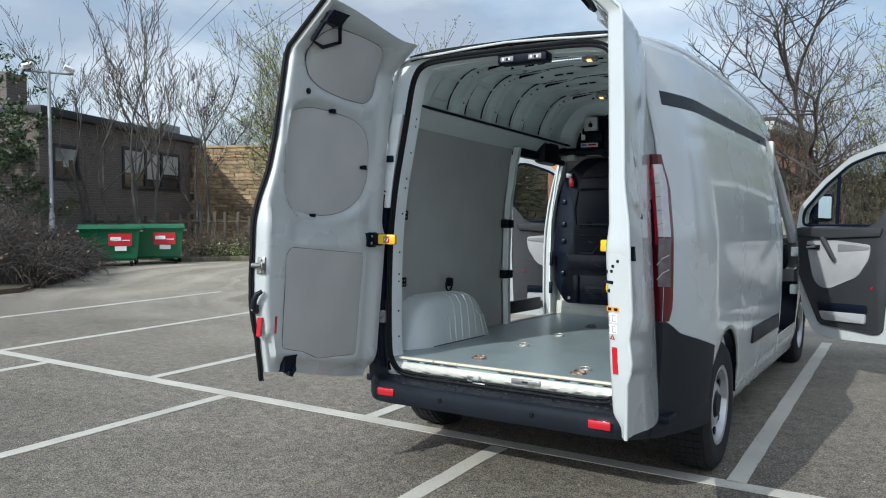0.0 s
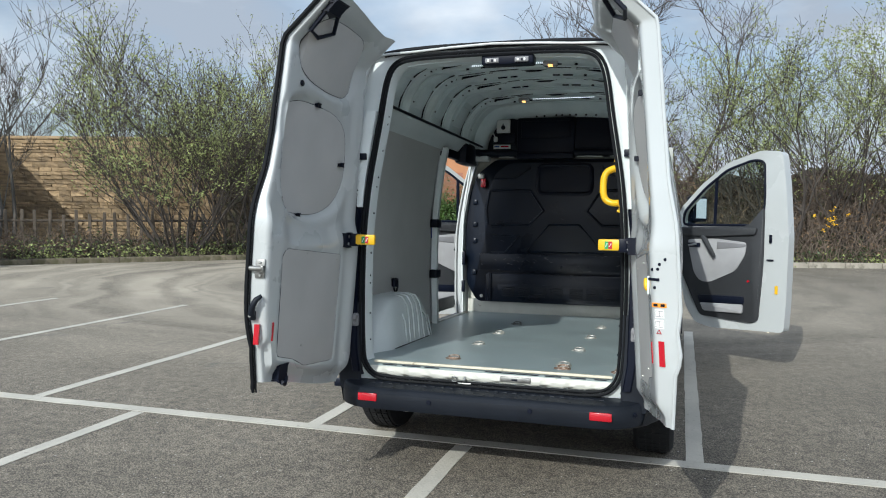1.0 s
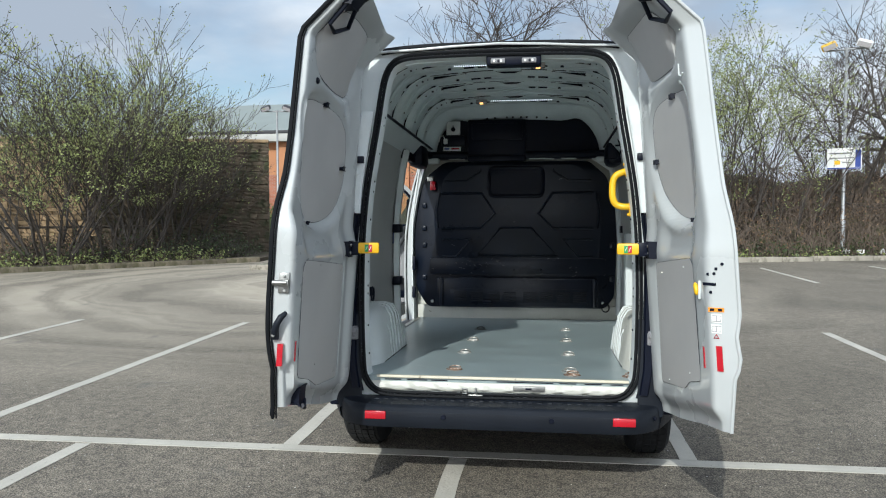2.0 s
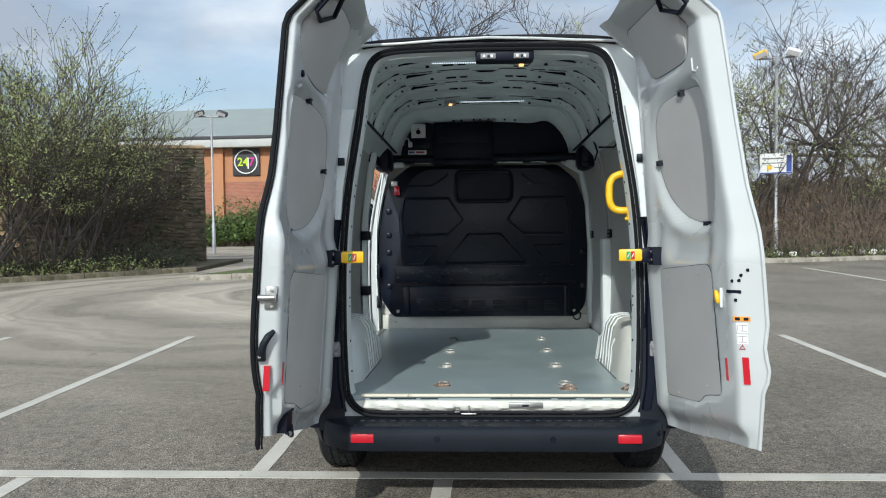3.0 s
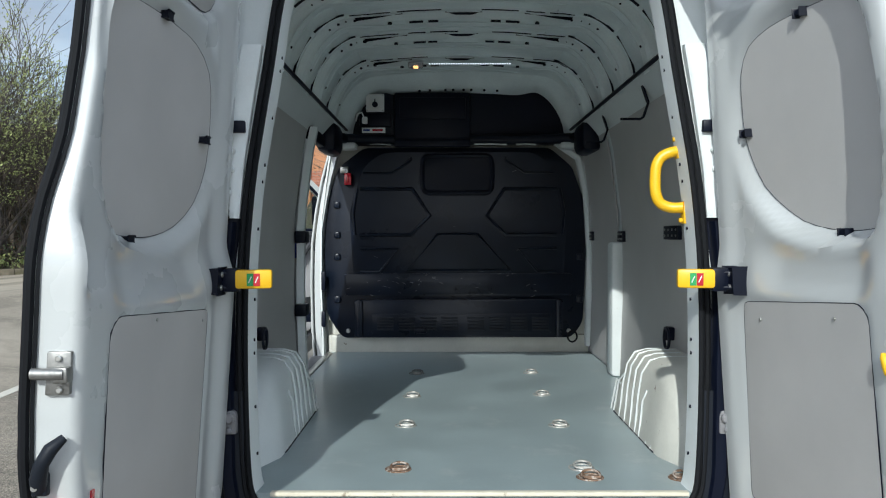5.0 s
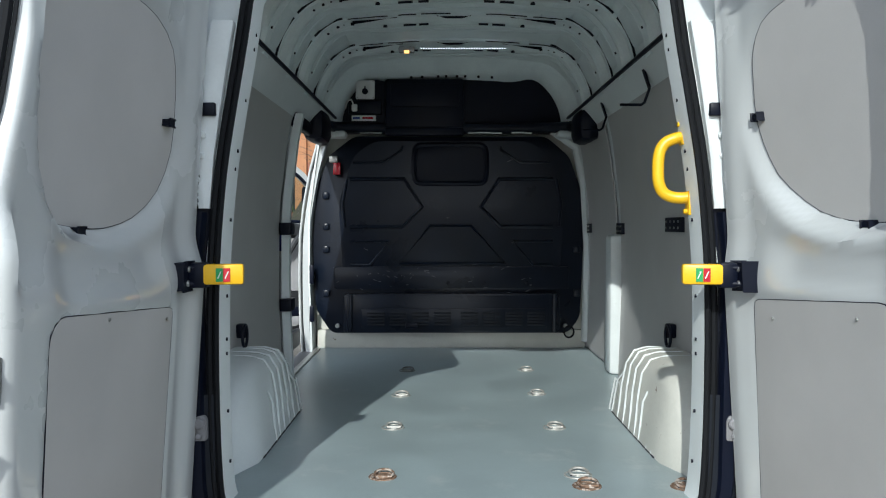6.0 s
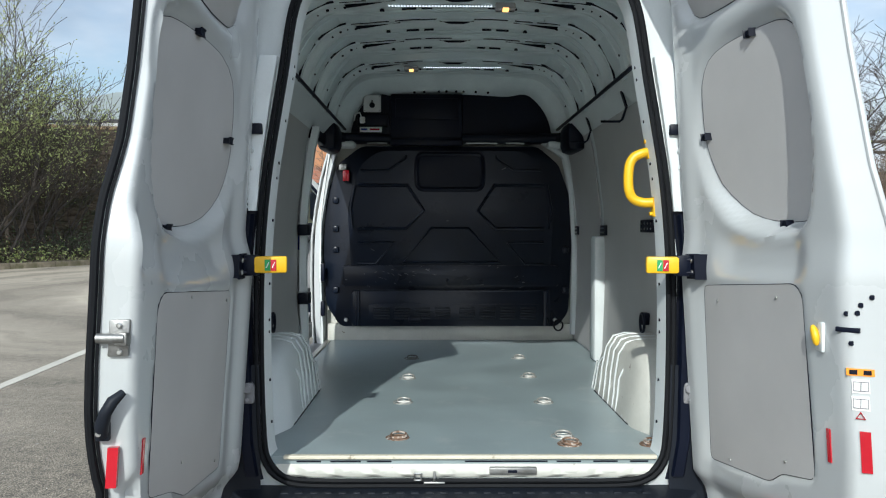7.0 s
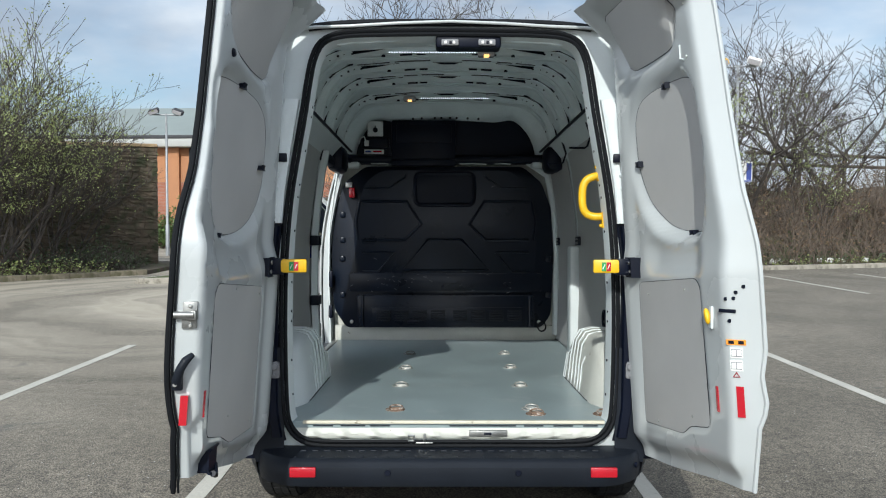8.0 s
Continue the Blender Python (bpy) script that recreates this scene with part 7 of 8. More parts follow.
def build_stone_wall():
    """Coursed sandstone wall, stone by stone along its near face."""
    a, b = Vector((-20.6, 15.7)), Vector((-8.35, 19.5))
    d = (b - a)
    L = d.length
    ang = math.atan2(d.y, d.x)
    m = Matrix.Translation((a.x, a.y, 0)) @ Matrix.Rotation(ang, 4, "Z")
    wall = thing("wall_stone", "tall old sandstone boundary wall, sunlit and stained", "wall", m, kind="structure")
    bm = bmesh.new()
    box(bm, (0, 0.05, -0.1), (L - 0.03, 0.48, 3.52), 0.0)
    part("core", bm, MORTAR, wall, smooth=0)
    r = random.Random(3)
    meshes = []
    for k in range(6):
        bm = bmesh.new()
        vs = box(bm, (0.0, 0.0, 0.0), (1, 0.16, 1), 0.0)
        bmesh.ops.subdivide_edges(bm, edges=list(bm.edges), cuts=1, use_grid_fill=True)
        for v in bm.verts:
            v.co += Vector((r.uniform(-0.02, 0.02), r.uniform(-0.025, 0.005) if v.co.y < 0.08 else 0, r.uniform(-0.05, 0.05)))
        me = bpy.data.meshes.new("stone")
        bm.to_mesh(me)
        bm.free()
        me.materials.append(STONE)
        meshes.append(me)
    z, placed = 0.0, 0
    rest = {"sandstone": ([], []), "darkstone": ([], [])}
    while z < 3.45:
        h = r.choice((0.10, 0.12, 0.14, 0.18))
        x = -r.uniform(0, 0.3)
        while x < L - 0.05:
            w = r.uniform(0.20, 0.55)
            w = min(w, L - x)
            me = r.choice(meshes)
            y = r.uniform(-0.03, 0.015)
            mm = Matrix.Translation((x + 0.008, y, z + 0.006)) @ Matrix.Diagonal((w - 0.014, 1, h - 0.012, 1))
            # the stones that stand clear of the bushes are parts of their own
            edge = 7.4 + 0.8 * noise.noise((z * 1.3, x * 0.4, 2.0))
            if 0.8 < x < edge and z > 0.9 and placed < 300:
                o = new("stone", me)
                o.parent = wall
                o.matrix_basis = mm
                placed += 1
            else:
                vs, fs = rest["sandstone" if x < edge else "darkstone"]
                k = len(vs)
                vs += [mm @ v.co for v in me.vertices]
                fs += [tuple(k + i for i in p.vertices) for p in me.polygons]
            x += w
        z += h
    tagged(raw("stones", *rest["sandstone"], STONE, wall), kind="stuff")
    tagged(raw("sooty_stones", *rest["darkstone"], DARKSTONE, wall, "soot-darkened mossy stones"), kind="stuff")
    bm = bmesh.new()
    box(bm, (-0.05, -0.06, z), (L, 0.54, z + 0.10), 0.02)
    part("coping", bm, STONE, wall)


def build_dark_house():
    a, b = Vector((-17.2, 7.9)), Vector((-21.0, 16.2))
    L = (b - a).length
    ang = math.atan2((b - a).y, (b - a).x)
    m = Matrix.Translation((a.x, a.y, 0)) @ Matrix.Rotation(ang, 4, "Z")
    h = thing("brick_building", "low dark brick building with flat roof and wide window", "building", m)
    H = 3.75
    brick_box("wall", (0, 0, -0.1), (L, 6.0, H), DARKBRICK, h)
    bm = bmesh.new()
    box(bm, (-0.12, -0.16, H - 0.02), (L + 0.1, 6.1, H + 0.20), 0.02)
    part("roof", bm, FASCIA, h, "dark flat roof edge")
    bm = bmesh.new()
    box(bm, (L - 1.6, 0.6, H + 0.2), (L - 0.1, 2.2, H + 0.62), 0.02)
    part("roof_box", bm, ROOFGREY, h, "pale rooftop box")
    brick_box("chimney", (0.2, 1.0, H), (1.0, 1.8, H + 1.1), DARKBRICK, h)
    for x0, x1, z0, z1, parts in ((3.95, 7.6, 2.0, 3.2, (0.0, 0.36, 0.66, 1.0)), (0.55, 1.6, 2.15, 3.0, (0.0, 1.0))):
        bm = bmesh.new()
        w = x1 - x0
        for f in parts:
            box(bm, (x0 + w * f - 0.045, -0.05, z0), (x0 + w * f + 0.045, 0.02, z1), 0.008)
        for z in (z0, z1):
            box(bm, (x0 - 0.045, -0.052, z - 0.045), (x1 + 0.045, 0.022, z + 0.045), 0.008)
        if w > 2:
            box(bm, (x0 + w * 0.66, -0.048, z0 + 0.38), (x1, 0.018, z0 + 0.44), 0.006)
        win = part("window", bm, FASCIA, h, "dark framed window")
        for f0, f1 in zip(parts, parts[1:]):
            bm = bmesh.new()
            box(bm, (x0 + w * f0 + 0.05, -0.012, z0 + 0.05), (x0 + w * f1 - 0.05, -0.002, z1 - 0.05))
            part("pane", bm, DARKGLASS, win)
        for a0, a1, b0 in ((x0 + w * parts[-2] + 0.06, x1 - 0.06, z0 + 0.50), (x0 + 0.06, x0 + w * 0.34, z0 + 0.45), (x0 + w * 0.40, x0 + w * 0.62, z0 + 0.30)):
            bm = bmesh.new()
            box(bm, (a0, -0.0185, b0), (a1, -0.0135, z1 - 0.06))
            part("blind", bm, BLIND, win, "pale blind behind glass")
    bm = bmesh.new()
    tube(bm, [(L - 0.15, -0.06, H), (L - 0.15, -0.06, 0)], 0.045, 8)
    part("downpipe", bm, FASCIA, h, "black rainwater pipe")


def build_bin(x, y, turn):
    b = thing("wheeled_bin", "large green wheeled waste container with red label", "waste bin", Matrix.Translation((x, y, 0)) @ Matrix.Rotation(turn, 4, "Z") @ Matrix.Scale(0.96, 4), "waste containers")
    bm = bmesh.new()
    rows = []
    for z, w, d in ((0.14, 0.56, 0.40), (0.20, 0.60, 0.44), (0.85, 0.66, 0.52), (0.90, 0.69, 0.55), (0.94, 0.69, 0.55)):
        rows.append([(-w, -d, z), (w, -d, z), (w, d, z), (-w, d, z), (-w, -d, z)])
    vs = grid(bm, rows)
    bm.faces.new(vs[0][:4])
    part("body", bm, BINGREEN, b, smooth=25)
    bm = bmesh.new()
    rows = []
    for k in range(7):
        a = math.pi * k / 6
        rows.append([(s * 0.70, -0.57 * math.cos(a), 0.945 + 0.07 * math.sin(a) ** 0.7) for s in (-1, -0.5, 0, 0.5, 1)])
    grid(bm, rows)
    for s in (-1, 1):
        bm.faces.new([bm.verts.new((s * 0.70, -0.57 * math.cos(math.pi * k / 6), 0.945 + 0.07 * math.sin(math.pi * k / 6) ** 0.7)) for k in range(7)])
    part("lid", bm, BINGREEN, b, "green domed lid", smooth=35)
    bm = bmesh.new()
    tube(bm, [(-0.72, -0.57, 0.92), (0.72, -0.57, 0.92)], 0.022, 8)
    part("rim", bm, BINGREEN, b)
    for s in (-1, 1):
        bm = bmesh.new()
        tube(bm, [(s * 0.66, -0.2, 0.85), (s * 0.74, -0.2, 0.85), (s * 0.74, 0.2, 0.85), (s * 0.66, 0.2, 0.85)], 0.02, 8)
        part("trunnion", bm, GALV, b)
        for d in (-1, 1):
            bm = bmesh.new()
            disc(bm, (s * 0.48, d * 0.34, 0.075), (1, 0, 0), 0.075, 0.05, 16, 0.01)
            w = part("wheel", bm, RUBBER, b)
            bm = bmesh.new()
            box(bm, (s * 0.48 - 0.035, d * 0.34 - 0.05, 0.09), (s * 0.48 + 0.035, d * 0.34 + 0.05, 0.16), 0.01)
            part("fork", bm, GALV, w)
    bm = bmesh.new()
    box(bm, (-0.04, -0.530, 0.50), (0.48, -0.48, 0.80))
    for v in bm.verts:
        v.co.y += (0.78 - v.co.z) * 0.11 - 0.003
    lab = part("label", bm, REDLABEL, b, "red label with pale bars")
    for x0, x1, z0, z1 in ((0.00, 0.24, 0.63, 0.72), (0.26, 0.44, 0.625, 0.645), (0.10, 0.36, 0.38, 0.49)):
        bm = bmesh.new()
        box(bm, (x0, -0.536, z0), (x1, -0.48, z1))
        for v in bm.verts:
            v.co.y += (0.78 - v.co.z) * 0.11 - 0.004
        part("label_bar", bm, PAPER, lab)
    return b


def build_fence():
    a, b = Vector((-18.5, 9.2)), Vector((-10.4, 16.0))
    d = b - a
    f = thing("low_fence", "low weathered paling fence with posts", "fence", kind="structure")
    n = 34
    bm = bmesh.new()
    box(bm, (-0.04, -0.02, 0), (0.04, 0.02, 1.18), 0.01)
    me = bpy.data.meshes.new("paling")
    bm.to_mesh(me)
    bm.free()
    me.materials.append(WOODF)
    r = random.Random(8)
    for i in range(n):
        p = a + d * i / (n - 1)
        o = new("paling", me)
        o.parent = f
        o.matrix_basis = Matrix.Translation((p.x, p.y, r.uniform(-0.06, 0.1))) @ Matrix.Rotation(math.atan2(d.y, d.x) + r.uniform(-0.1, 0.1), 4, "Z") @ Matrix.Rotation(r.uniform(-0.05, 0.05), 4, "Y")
    for z in (0.45, 0.98):
        bm = bmesh.new()
        tube(bm, [(a.x, a.y + 0.03, z), (b.x, b.y + 0.03, z)], 0.035, 6)
        part("rail", bm, WOODF, f)


def build_lamp_post(x, y, h, turn, heads, sign=False, size=1.0):
    p = thing("lamp_post", "galvanised lamp post with twin flood lights" if not sign else "galvanised lamp post with flood lights and a sign", "lamp post", Matrix.Translation((x, y, 0)) @ Matrix.Rotation(turn, 4, "Z"))
    bm = bmesh.new()
    tube(bm, [(0, 0, -0.1), (0, 0, 1.2), (0, 0, 1.25), (0, 0, h)], [0.075, 0.075, 0.05, 0.042], 10)
    part("pole", bm, GALV, p)
    bm = bmesh.new()
    tube(bm, [(-0.55, 0, h - 0.05), (0.55, 0, h - 0.05)], 0.028, 8)
    part("crossbar", bm, GALV, p)
    for s in (-1, 1):
        bm = bmesh.new()
        box(bm, (-0.20, -0.16, -0.08), (0.20, 0.16, 0.10), 0.04, Matrix.Translation((s * 0.45, -0.05, h + 0.06)) @ Matrix.Rotation(s * 0.35, 4, "Y") @ Matrix.Rotation(0.35, 4, "X") @ Matrix.Scale(size, 4))
        head = part("lamp_head", bm, heads[0] if s < 0 else heads[1], p)
        bm = bmesh.new()
        box(bm, (-0.17, -0.175, -0.06), (0.17, -0.155, 0.08), 0.0, Matrix.Translation((s * 0.45, -0.05, h + 0.06)) @ Matrix.Rotation(s * 0.35, 4, "Y") @ Matrix.Rotation(0.35, 4, "X") @ Matrix.Scale(size, 4))
        part("lens", bm, CLEAR, head)
    if sign:
        bm = bmesh.new()
        box(bm, (-0.44, -0.09, 2.55), (0.44, -0.06, 3.15), 0.006)
        b = part("sign", bm, PAPER, p, "white notice board with a blue border and faint bars")
        for x0, x1, z0, z1, m in ((-0.43, 0.43, 2.555, 2.59, BLUE), (0.28, 0.42, 2.6, 3.1, BLUE), (-0.38, 0.2, 2.98, 3.02, TRIM), (-0.38, 0.24, 2.85, 2.88, TRIM), (-0.25, -0.1, 2.68, 2.8, YELLOW), (-0.05, 0.2, 2.72, 2.75, TRIM)):
            bm = bmesh.new()
            box(bm, (x0, -0.094, z0), (x1, -0.088, z1))
            part("sign_bar", bm, m, b)
    return p


def build_red_building():
    h = thing("red_building", "red brick club building with grey-green roof and round sign", "building", Matrix.Translation((-24.0, 38.1, 0)) @ Matrix.Rotation(radians(-4), 4, "Z"))
    L, H = 19.5, 5.2
    brick_box("wall", (0, 0, -0.1), (L, 12, 3.4), REDBRICK, h)
    bm = bmesh.new()
    box(bm, (0.003, 0.003, 3.4), (L - 0.003, 12, H), 0)
    part("upper_wall", bm, ORANGEBR, h, "orange upper wall", smooth=0)
    for x in (1.2, 5.5, 9.7, 13.4, 16.5):
        bm = bmesh.new()
        box(bm, (x, -0.22, 0), (x + 0.6, 0.05, H), 0.01)
        part("pier", bm, ORANGEBR, h, "orange pier", smooth=0)
    bm = bmesh.new()
    box(bm, (-0.6, -0.7, H), (L + 0.6, 12.5, H + 0.42), 0.03)
    part("roof_edge", bm, BLIND, h, "pale metal eaves")
    bm = bmesh.new()
    box(bm, (-0.62, -0.72, H + 0.42), (L + 0.62, 12.5, H + 0.60), 0.02)
    part("gutter", bm, FASCIA, h, "dark gutter")
    bm = bmesh.new()
    e = [bm.verts.new(v) for v in ((-0.6, -0.7, H + 0.58), (L + 0.6, -0.7, H + 0.58), (L + 0.6, 12.5, H + 0.58), (-0.6, 12.5, H + 0.58), (4.6, 5.5, H + 2.9), (L - 4.6, 5.5, H + 2.9))]
    for q in ((0, 1, 5, 4), (1, 2, 5), (2, 3, 4, 5), (3, 0, 4)):
        bm.faces.new([e[i] for i in q])
    part("roof", bm, ROOFGREY, h, "hipped grey-green roof", smooth=0)
    for x in (15.4, 17.5):
        bm = bmesh.new()
        box(bm, (x, -0.06, 0.9), (x + 1.6, 0.04, 2.6), 0.02)
        w = part("window", bm, FASCIA, h)
        bm = bmesh.new()
        box(bm, (x + 0.08, -0.07, 0.98), (x + 1.52, -0.05, 2.52))
        part("pane", bm, DARKGLASS, w)
    # round sign with its figures
    bm = bmesh.new()
    box(bm, (10.80, -0.12, 3.72), (12.30, -0.03, 5.17), 0.02)
    sg = part("sign", bm, FASCIA, h, "dark sign with white ring and bright figures")
    bm = bmesh.new()
    tube(bm, [(11.55 + 0.62 * math.cos(a), -0.14, 4.45 + 0.62 * math.sin(a)) for a in [k * math.pi / 16 for k in range(32)]], 0.035, 6, closed=True)
    part("ring", bm, PAPER, sg)
    for txt, x, m in (("24", 11.08, mat("lime_figures", (0.45, 0.62, 0.03), 0.5, bump=0.0)), ("|", 11.60, PAPER), ("7", 11.72, mat("magenta_figures", (0.55, 0.03, 0.28), 0.5, bump=0.0))):
        cu = bpy.data.curves.new("figures", "FONT")
        cu.body, cu.size, cu.extrude, cu.offset = txt, 0.62, 0.01, 0.012
        cu.materials.append(m)
        o = new("figures", cu)
        o.parent = sg
        o.matrix_basis = pose(x, -0.15, 4.24, 90, 0, 0)


build_dark_house()
build_red_building()
build_fence()
TURN = math.atan2(0.83, 0.56)
build_bin(-14.42, 7.92, TURN)
build_bin(-14.25, 9.08, TURN - 0.1)
build_lamp_post(-10.75, 27.0, 5.55, radians(8), (FASCIA, FASCIA))
build_lamp_post(8.75, 19.7, 6.0, radians(-20), (YELLOW, PAPER), True)
build_lamp_post(17.5, 33.0, 7.2, radians(-20), (FASCIA, FASCIA))
build_lamp_post(-16.3, 7.65, 4.7, radians(62), (PAPER, PAPER), size=0.65)

# bare trees behind the bins
for k, (x, y, h, n) in enumerate(((-16.3, 10.3, 8.0, 3), (-15.5, 11.6, 7.4, 2), (-17.0, 9.4, 6.6, 3))):
    plant("birch_tree", "slender bare tree with pale bark behind the bins", "tree", x, y, h, 11 + k, stems=n, depth=4, rad=0.078, lean=0.20, bark=PALEBARK, spread=0.40, up=0.12, group="bare trees", base_r=0.2, kids=(3, 5), twig=0.0065)
for k, (x, y, h) in enumerate(((-24.0, 22.0, 8.2), (-20.5, 21.5, 7.4), (-17.6, 23.0, 7.6))):
    plant("bare_tree", "bare twiggy tree rising beyond the flat roof", "tree", x, y, h, 113 + k, stems=3, depth=4, rad=0.09, lean=0.3, spread=0.5, group="bare trees", kids=(4, 5), twig=0.006)
plant("evergreen_shrub", "dense dark evergreen shrub beside the branch heap", "shrub", -17.3, 5.7, 5.2, 15, stems=6, depth=3, rad=0.05, lean=0.3, leaves=14000, leaf=0.05, leafmat=IVY, spread=0.6)
# budding bushes before the stone wall: one broad fan and smaller ones beside it
for k, (x, y, h, n, st, ln) in enumerate(((-11.7, 13.5, 6.5, 19000, 16, 0.72), (-10.9, 14.9, 6.9, 9500, 11, 0.6), (-10.3, 15.2, 6.4, 4200, 8, 0.5), (-10.7, 16.9, 6.0, 1800, 9, 0.5), (-10.5, 17.9, 5.0, 600, 8, 0.42))):
    plant("budding_bush", "tall many-stemmed bush breaking into yellow-green leaf", "bush", x, y, h, 30 + k, stems=st, depth=3, rad=0.042, lean=ln, leaves=n, leaf=0.031, spread=0.40, up=0.03, kids=(4, 6), base_r=0.30, group="budding bushes", wobble=0.11, low=0.5, twig=0.0055)
thicket("undergrowth", "tangled dark brambles and twigs below the bushes", "undergrowth", [(-14.5, 10.3), (-8.0, 16.7), (-8.4, 18.6)], 1.4, 1.2, 1500, 50, stickmat=FINETWIG, leaves=5200, leaf=0.034, leafmat=IVY)
thicket("undergrowth", "brown tangled brambles along the fence", "undergrowth", [(-18.0, 9.4), (-14.2, 10.6), (-9.4, 15.6)], 1.4, 1.5, 1300, 51, leaves=2200, leafmat=DEADLEAF)
thicket("undergrowth", "fresh green weeds at the kerb", "undergrowth", [(-13.9, 10.2), (-8.2, 16.0)], 0.7, 0.7, 340, 54, leaves=2600, leafmat=LEAF)
thicket("branch_heap", "heap of cut dead branches on the bank", "brushwood", [(-10.6, 4.0), (-12.2, 5.8), (-14.4, 7.4)], 2.8, 2.3, 4200, 52, stickmat=DEADWOOD, leaves=2500, leafmat=DEADLEAF, arch=1.3)
thicket("branch_heap", "dead branches leaning on the shrub", "brushwood", [(-13.6, 5.4), (-15.4, 7.6)], 1.8, 2.3, 700, 53, stickmat=DEADWOOD, arch=0.3)
# far kerb: bare trees, budding trees, brambles
plant("bare_tree", "large bare spreading tree with several stems", "tree", -0.4, 19.6, 9.4, 60, stems=4, depth=4, rad=0.15, lean=0.42, spread=0.52, up=0.06, kids=(4, 6), base_r=0.2, group="bare trees", twig=0.006)
for k, (x, y, h, st) in enumerate(((9.9, 22.8, 8.8, 4), (14.5, 24.5, 8.4, 4), (12.2, 25.5, 8.2, 4), (18.5, 27.0, 8.6, 3))):
    plant("bare_tree", "bare dark tree arching over the far bank", "tree", x, y, h, 61 + k, stems=st, depth=4, rad=0.11, lean=0.55, spread=0.52, up=0.03, kids=(4, 5), group="bare trees", twig=0.006)
for k, (x, y, h, n) in enumerate(((3.4, 18.0, 6.6, 9000), (5.4, 18.9, 7.4, 12000), (7.3, 19.9, 6.6, 6000), (2.0, 18.6, 5.8, 4500), (4.4, 19.6, 6.8, 6000), (11.9, 21.6, 5.2, 2500))):
    plant("budding_tree", "many-stemmed tree with sparse young leaves on the far bank", "tree", x, y, h, 70 + k, stems=8, depth=3, rad=0.045, lean=0.5, leaves=int(n * 0.7), leaf=0.034, spread=0.44, group="budding trees", kids=(3, 5), up=0.06)
thicket("bramble_bank", "steep bank of brown brambles and saplings", "undergrowth", [(-2.0, 15.3), (6.0, 17.9), (14.0, 20.5), (26.0, 24.4)], 3.2, 2.6, 5200, 80, stickmat=TWIG, leaves=16000, leafmat=DEADLEAF, rise=0.62)
thicket("bramble_bank", "low green ivy and brambles by the kerb", "undergrowth", [(-2.0, 15.2), (6.0, 17.8), (14.0, 20.4), (26.0, 24.3)], 1.1, 1.0, 900, 81, leaves=9000, leafmat=IVY)
thicket("bramble_bank", "fresh weeds along the far kerb", "undergrowth", [(-2.0, 15.1), (6.0, 17.7), (14.0, 20.3), (26.0, 24.2)], 0.4, 0.35, 420, 84, leaves=3600, leafmat=LEAF)


def build_flowers():
    """A gorse-like clump of yellow flowers in the brambles."""
    t = Twigs(91)
    for _ in range(9):
        c = Vector((4.4 + t.r.gauss(0, 0.22), 18.0 + t.r.gauss(0, 0.2), 1.25 + t.r.gauss(0, 0.14)))
        for _ in range(9):
            t.leaf(c + Vector((t.r.gauss(0, 0.03), t.r.gauss(0, 0.03), t.r.gauss(0, 0.03))), 0.035)
    e = thing("flower_clump", "clump of small yellow flowers among brambles", "flowers", kind="stuff")
    raw("petals", t.lv, t.lf, YELLOW, e)


build_flowers()


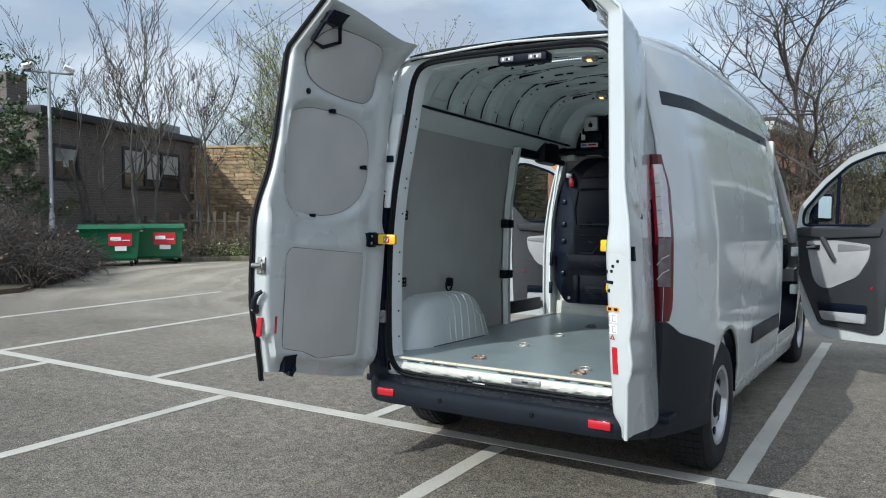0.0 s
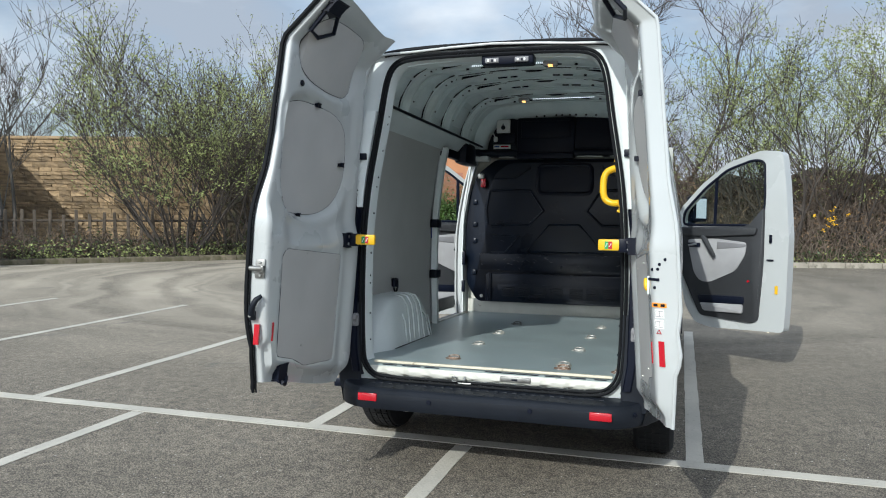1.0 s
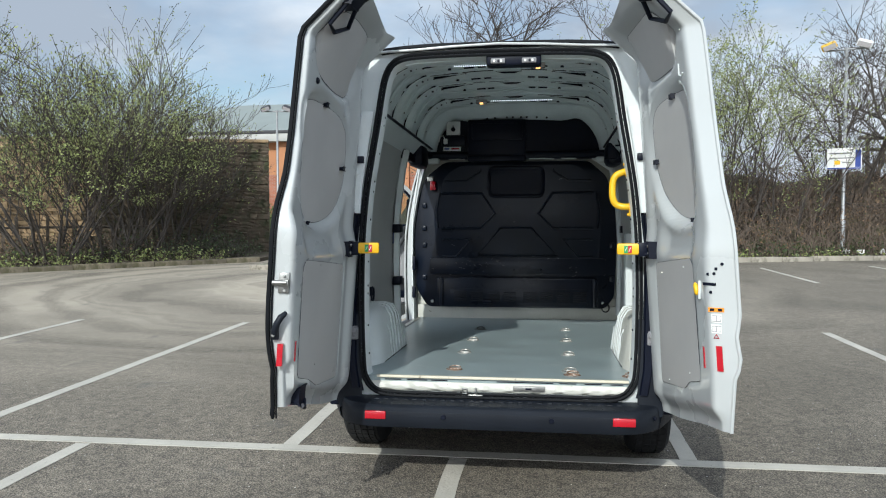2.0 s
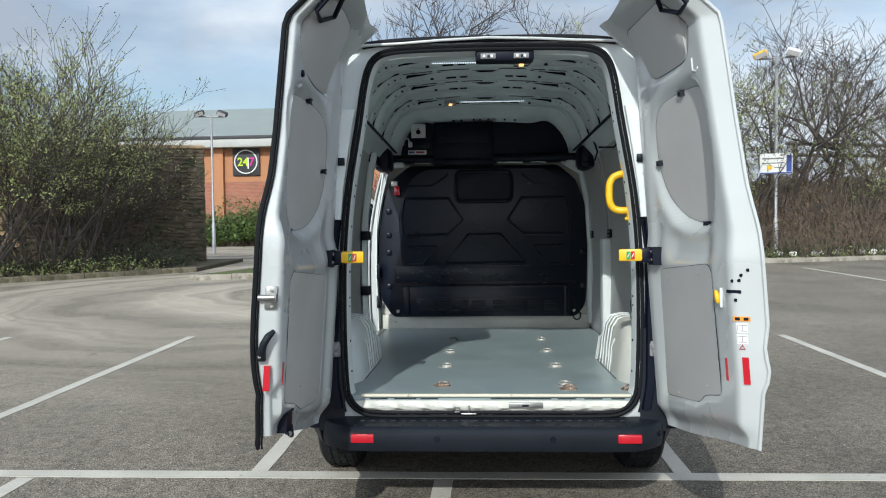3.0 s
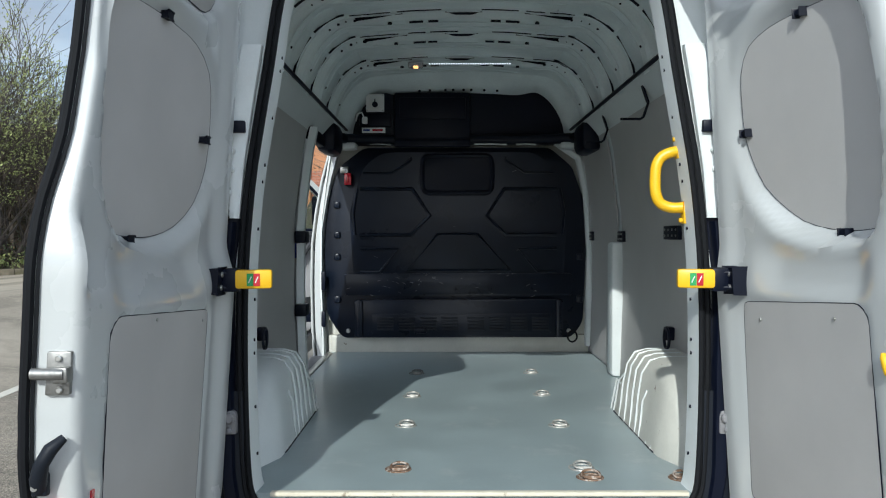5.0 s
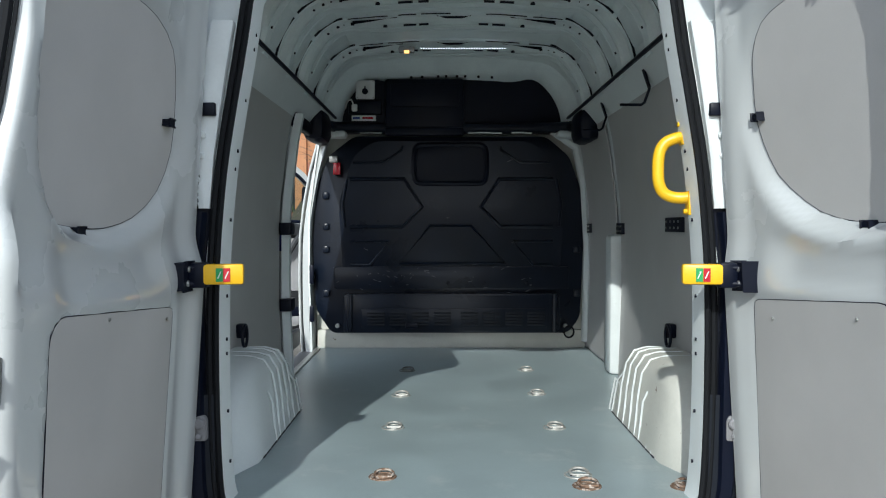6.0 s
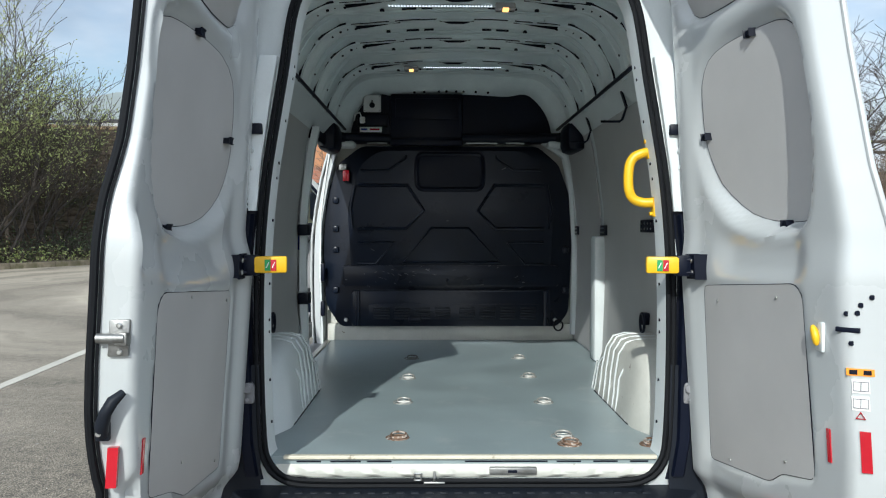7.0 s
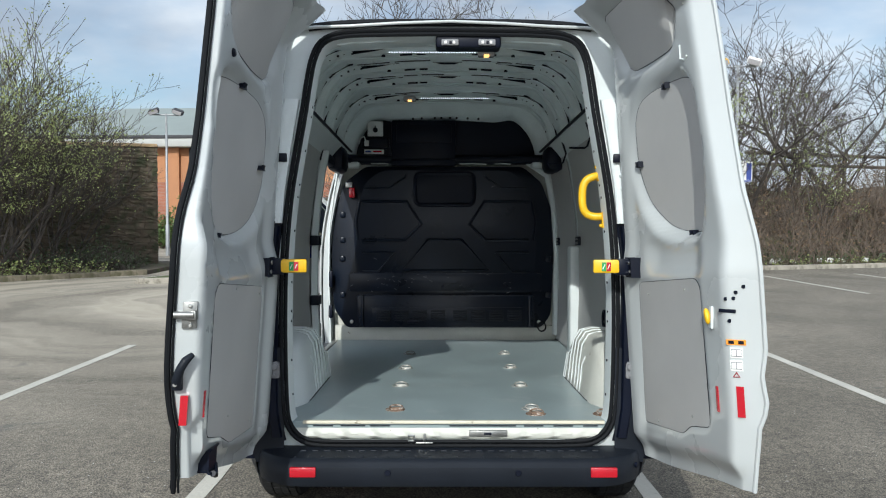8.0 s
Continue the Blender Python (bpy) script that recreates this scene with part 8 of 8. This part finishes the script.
def build_bank_fence():
    """Two-rail fence along the top of the far bank."""
    f = thing("rail_fence", "grey two-rail wooden fence on top of the bank", "fence", kind="structure")
    d = Vector((0.952, 0.307))
    o = Vector((-3.0, 15.0)) + Vector((-0.307, 0.952)) * 8.0
    for k in range(8, 18):
        p = o + d * 2.4 * k
        bm = bmesh.new()
        box(bm, (p.x - 0.06, p.y - 0.06, 1.6), (p.x + 0.06, p.y + 0.06, 4.35), 0.01)
        part("post", bm, WOODF, f)
    for z in (3.75, 4.2):
        a, b = o + d * 18.8, o + d * 41
        bm = bmesh.new()
        tube(bm, [(a.x, a.y - 0.08, z), (b.x, b.y - 0.08, z)], 0.075, 6)
        part("rail", bm, WOODF, f)


build_bank_fence()


def build_litter():
    """Crumpled pale scraps lying at the foot of the bank."""
    r = random.Random(6)
    d, o = Vector((0.952, 0.307)), Vector((8.6, 18.75))
    for k in range(9):
        p = o + d * (k * 0.55 + r.uniform(0, 0.3)) + Vector((-0.307, 0.952)) * r.uniform(0.15, 0.5)
        bm = bmesh.new()
        bmesh.ops.create_icosphere(bm, subdivisions=2, radius=0.11)
        for v in bm.verts:
            v.co *= r.uniform(0.55, 1.25)
            v.co.z = max(-0.06, v.co.z * 0.8)
        bmesh.ops.translate(bm, verts=bm.verts, vec=(p.x, p.y, 0.20))
        tagged(link("plastic_scrap", bm, PAPER, smooth=0), "crumpled white plastic scrap at the kerb", "litter", "litter scraps")


build_litter()
thicket("hedge", "clipped dark green hedge before the brick building", "hedge", [(-14.0, 34.4), (-8.5, 34.9)], 1.7, 3.3, 700, 82, leaves=26000, leaf=0.07, leafmat=HEDGE)
thicket("far_woods", "distant brown bare woodland", "woods", [(-60, 40), (-30, 48), (0, 56), (40, 60), (70, 50)], 8.0, 8.0, 2600, 83, leaves=0)
# overhead wires between two wooden poles, high over the car park
for x, y in ((-81.0, 52.7), (34.0, -11.5)):
    bm = bmesh.new()
    tube(bm, [(x, y, -0.2), (x, y, 10.2)], [0.15, 0.11], 10)
    tube(bm, [(x - 0.9, y - 1.6, 9.9), (x + 0.9, y + 1.6, 9.9)], 0.06, 6)
    tagged(link("utility_pole", bm, WOODF), "tall wooden utility pole with a crossarm", "pole", "utility poles")
for k, off in enumerate((-1.4, -1.0, 1.0, 1.4)):
    bm = bmesh.new()
    a, b = Vector((-81.0 + 0.56 * off, 52.7 + off, 9.95)), Vector((34.0 + 0.56 * off, -11.5 + off, 9.95))
    tube(bm, [a.lerp(b, t) - Vector((0, 0, 2.6 * t * (1 - t))) for t in [i / 30 for i in range(31)]], 0.011, 4)
    tagged(link("overhead_wire", bm, BLACK), "thin black overhead wire against the sky", "wire", "overhead wires")
build_stone_wall()
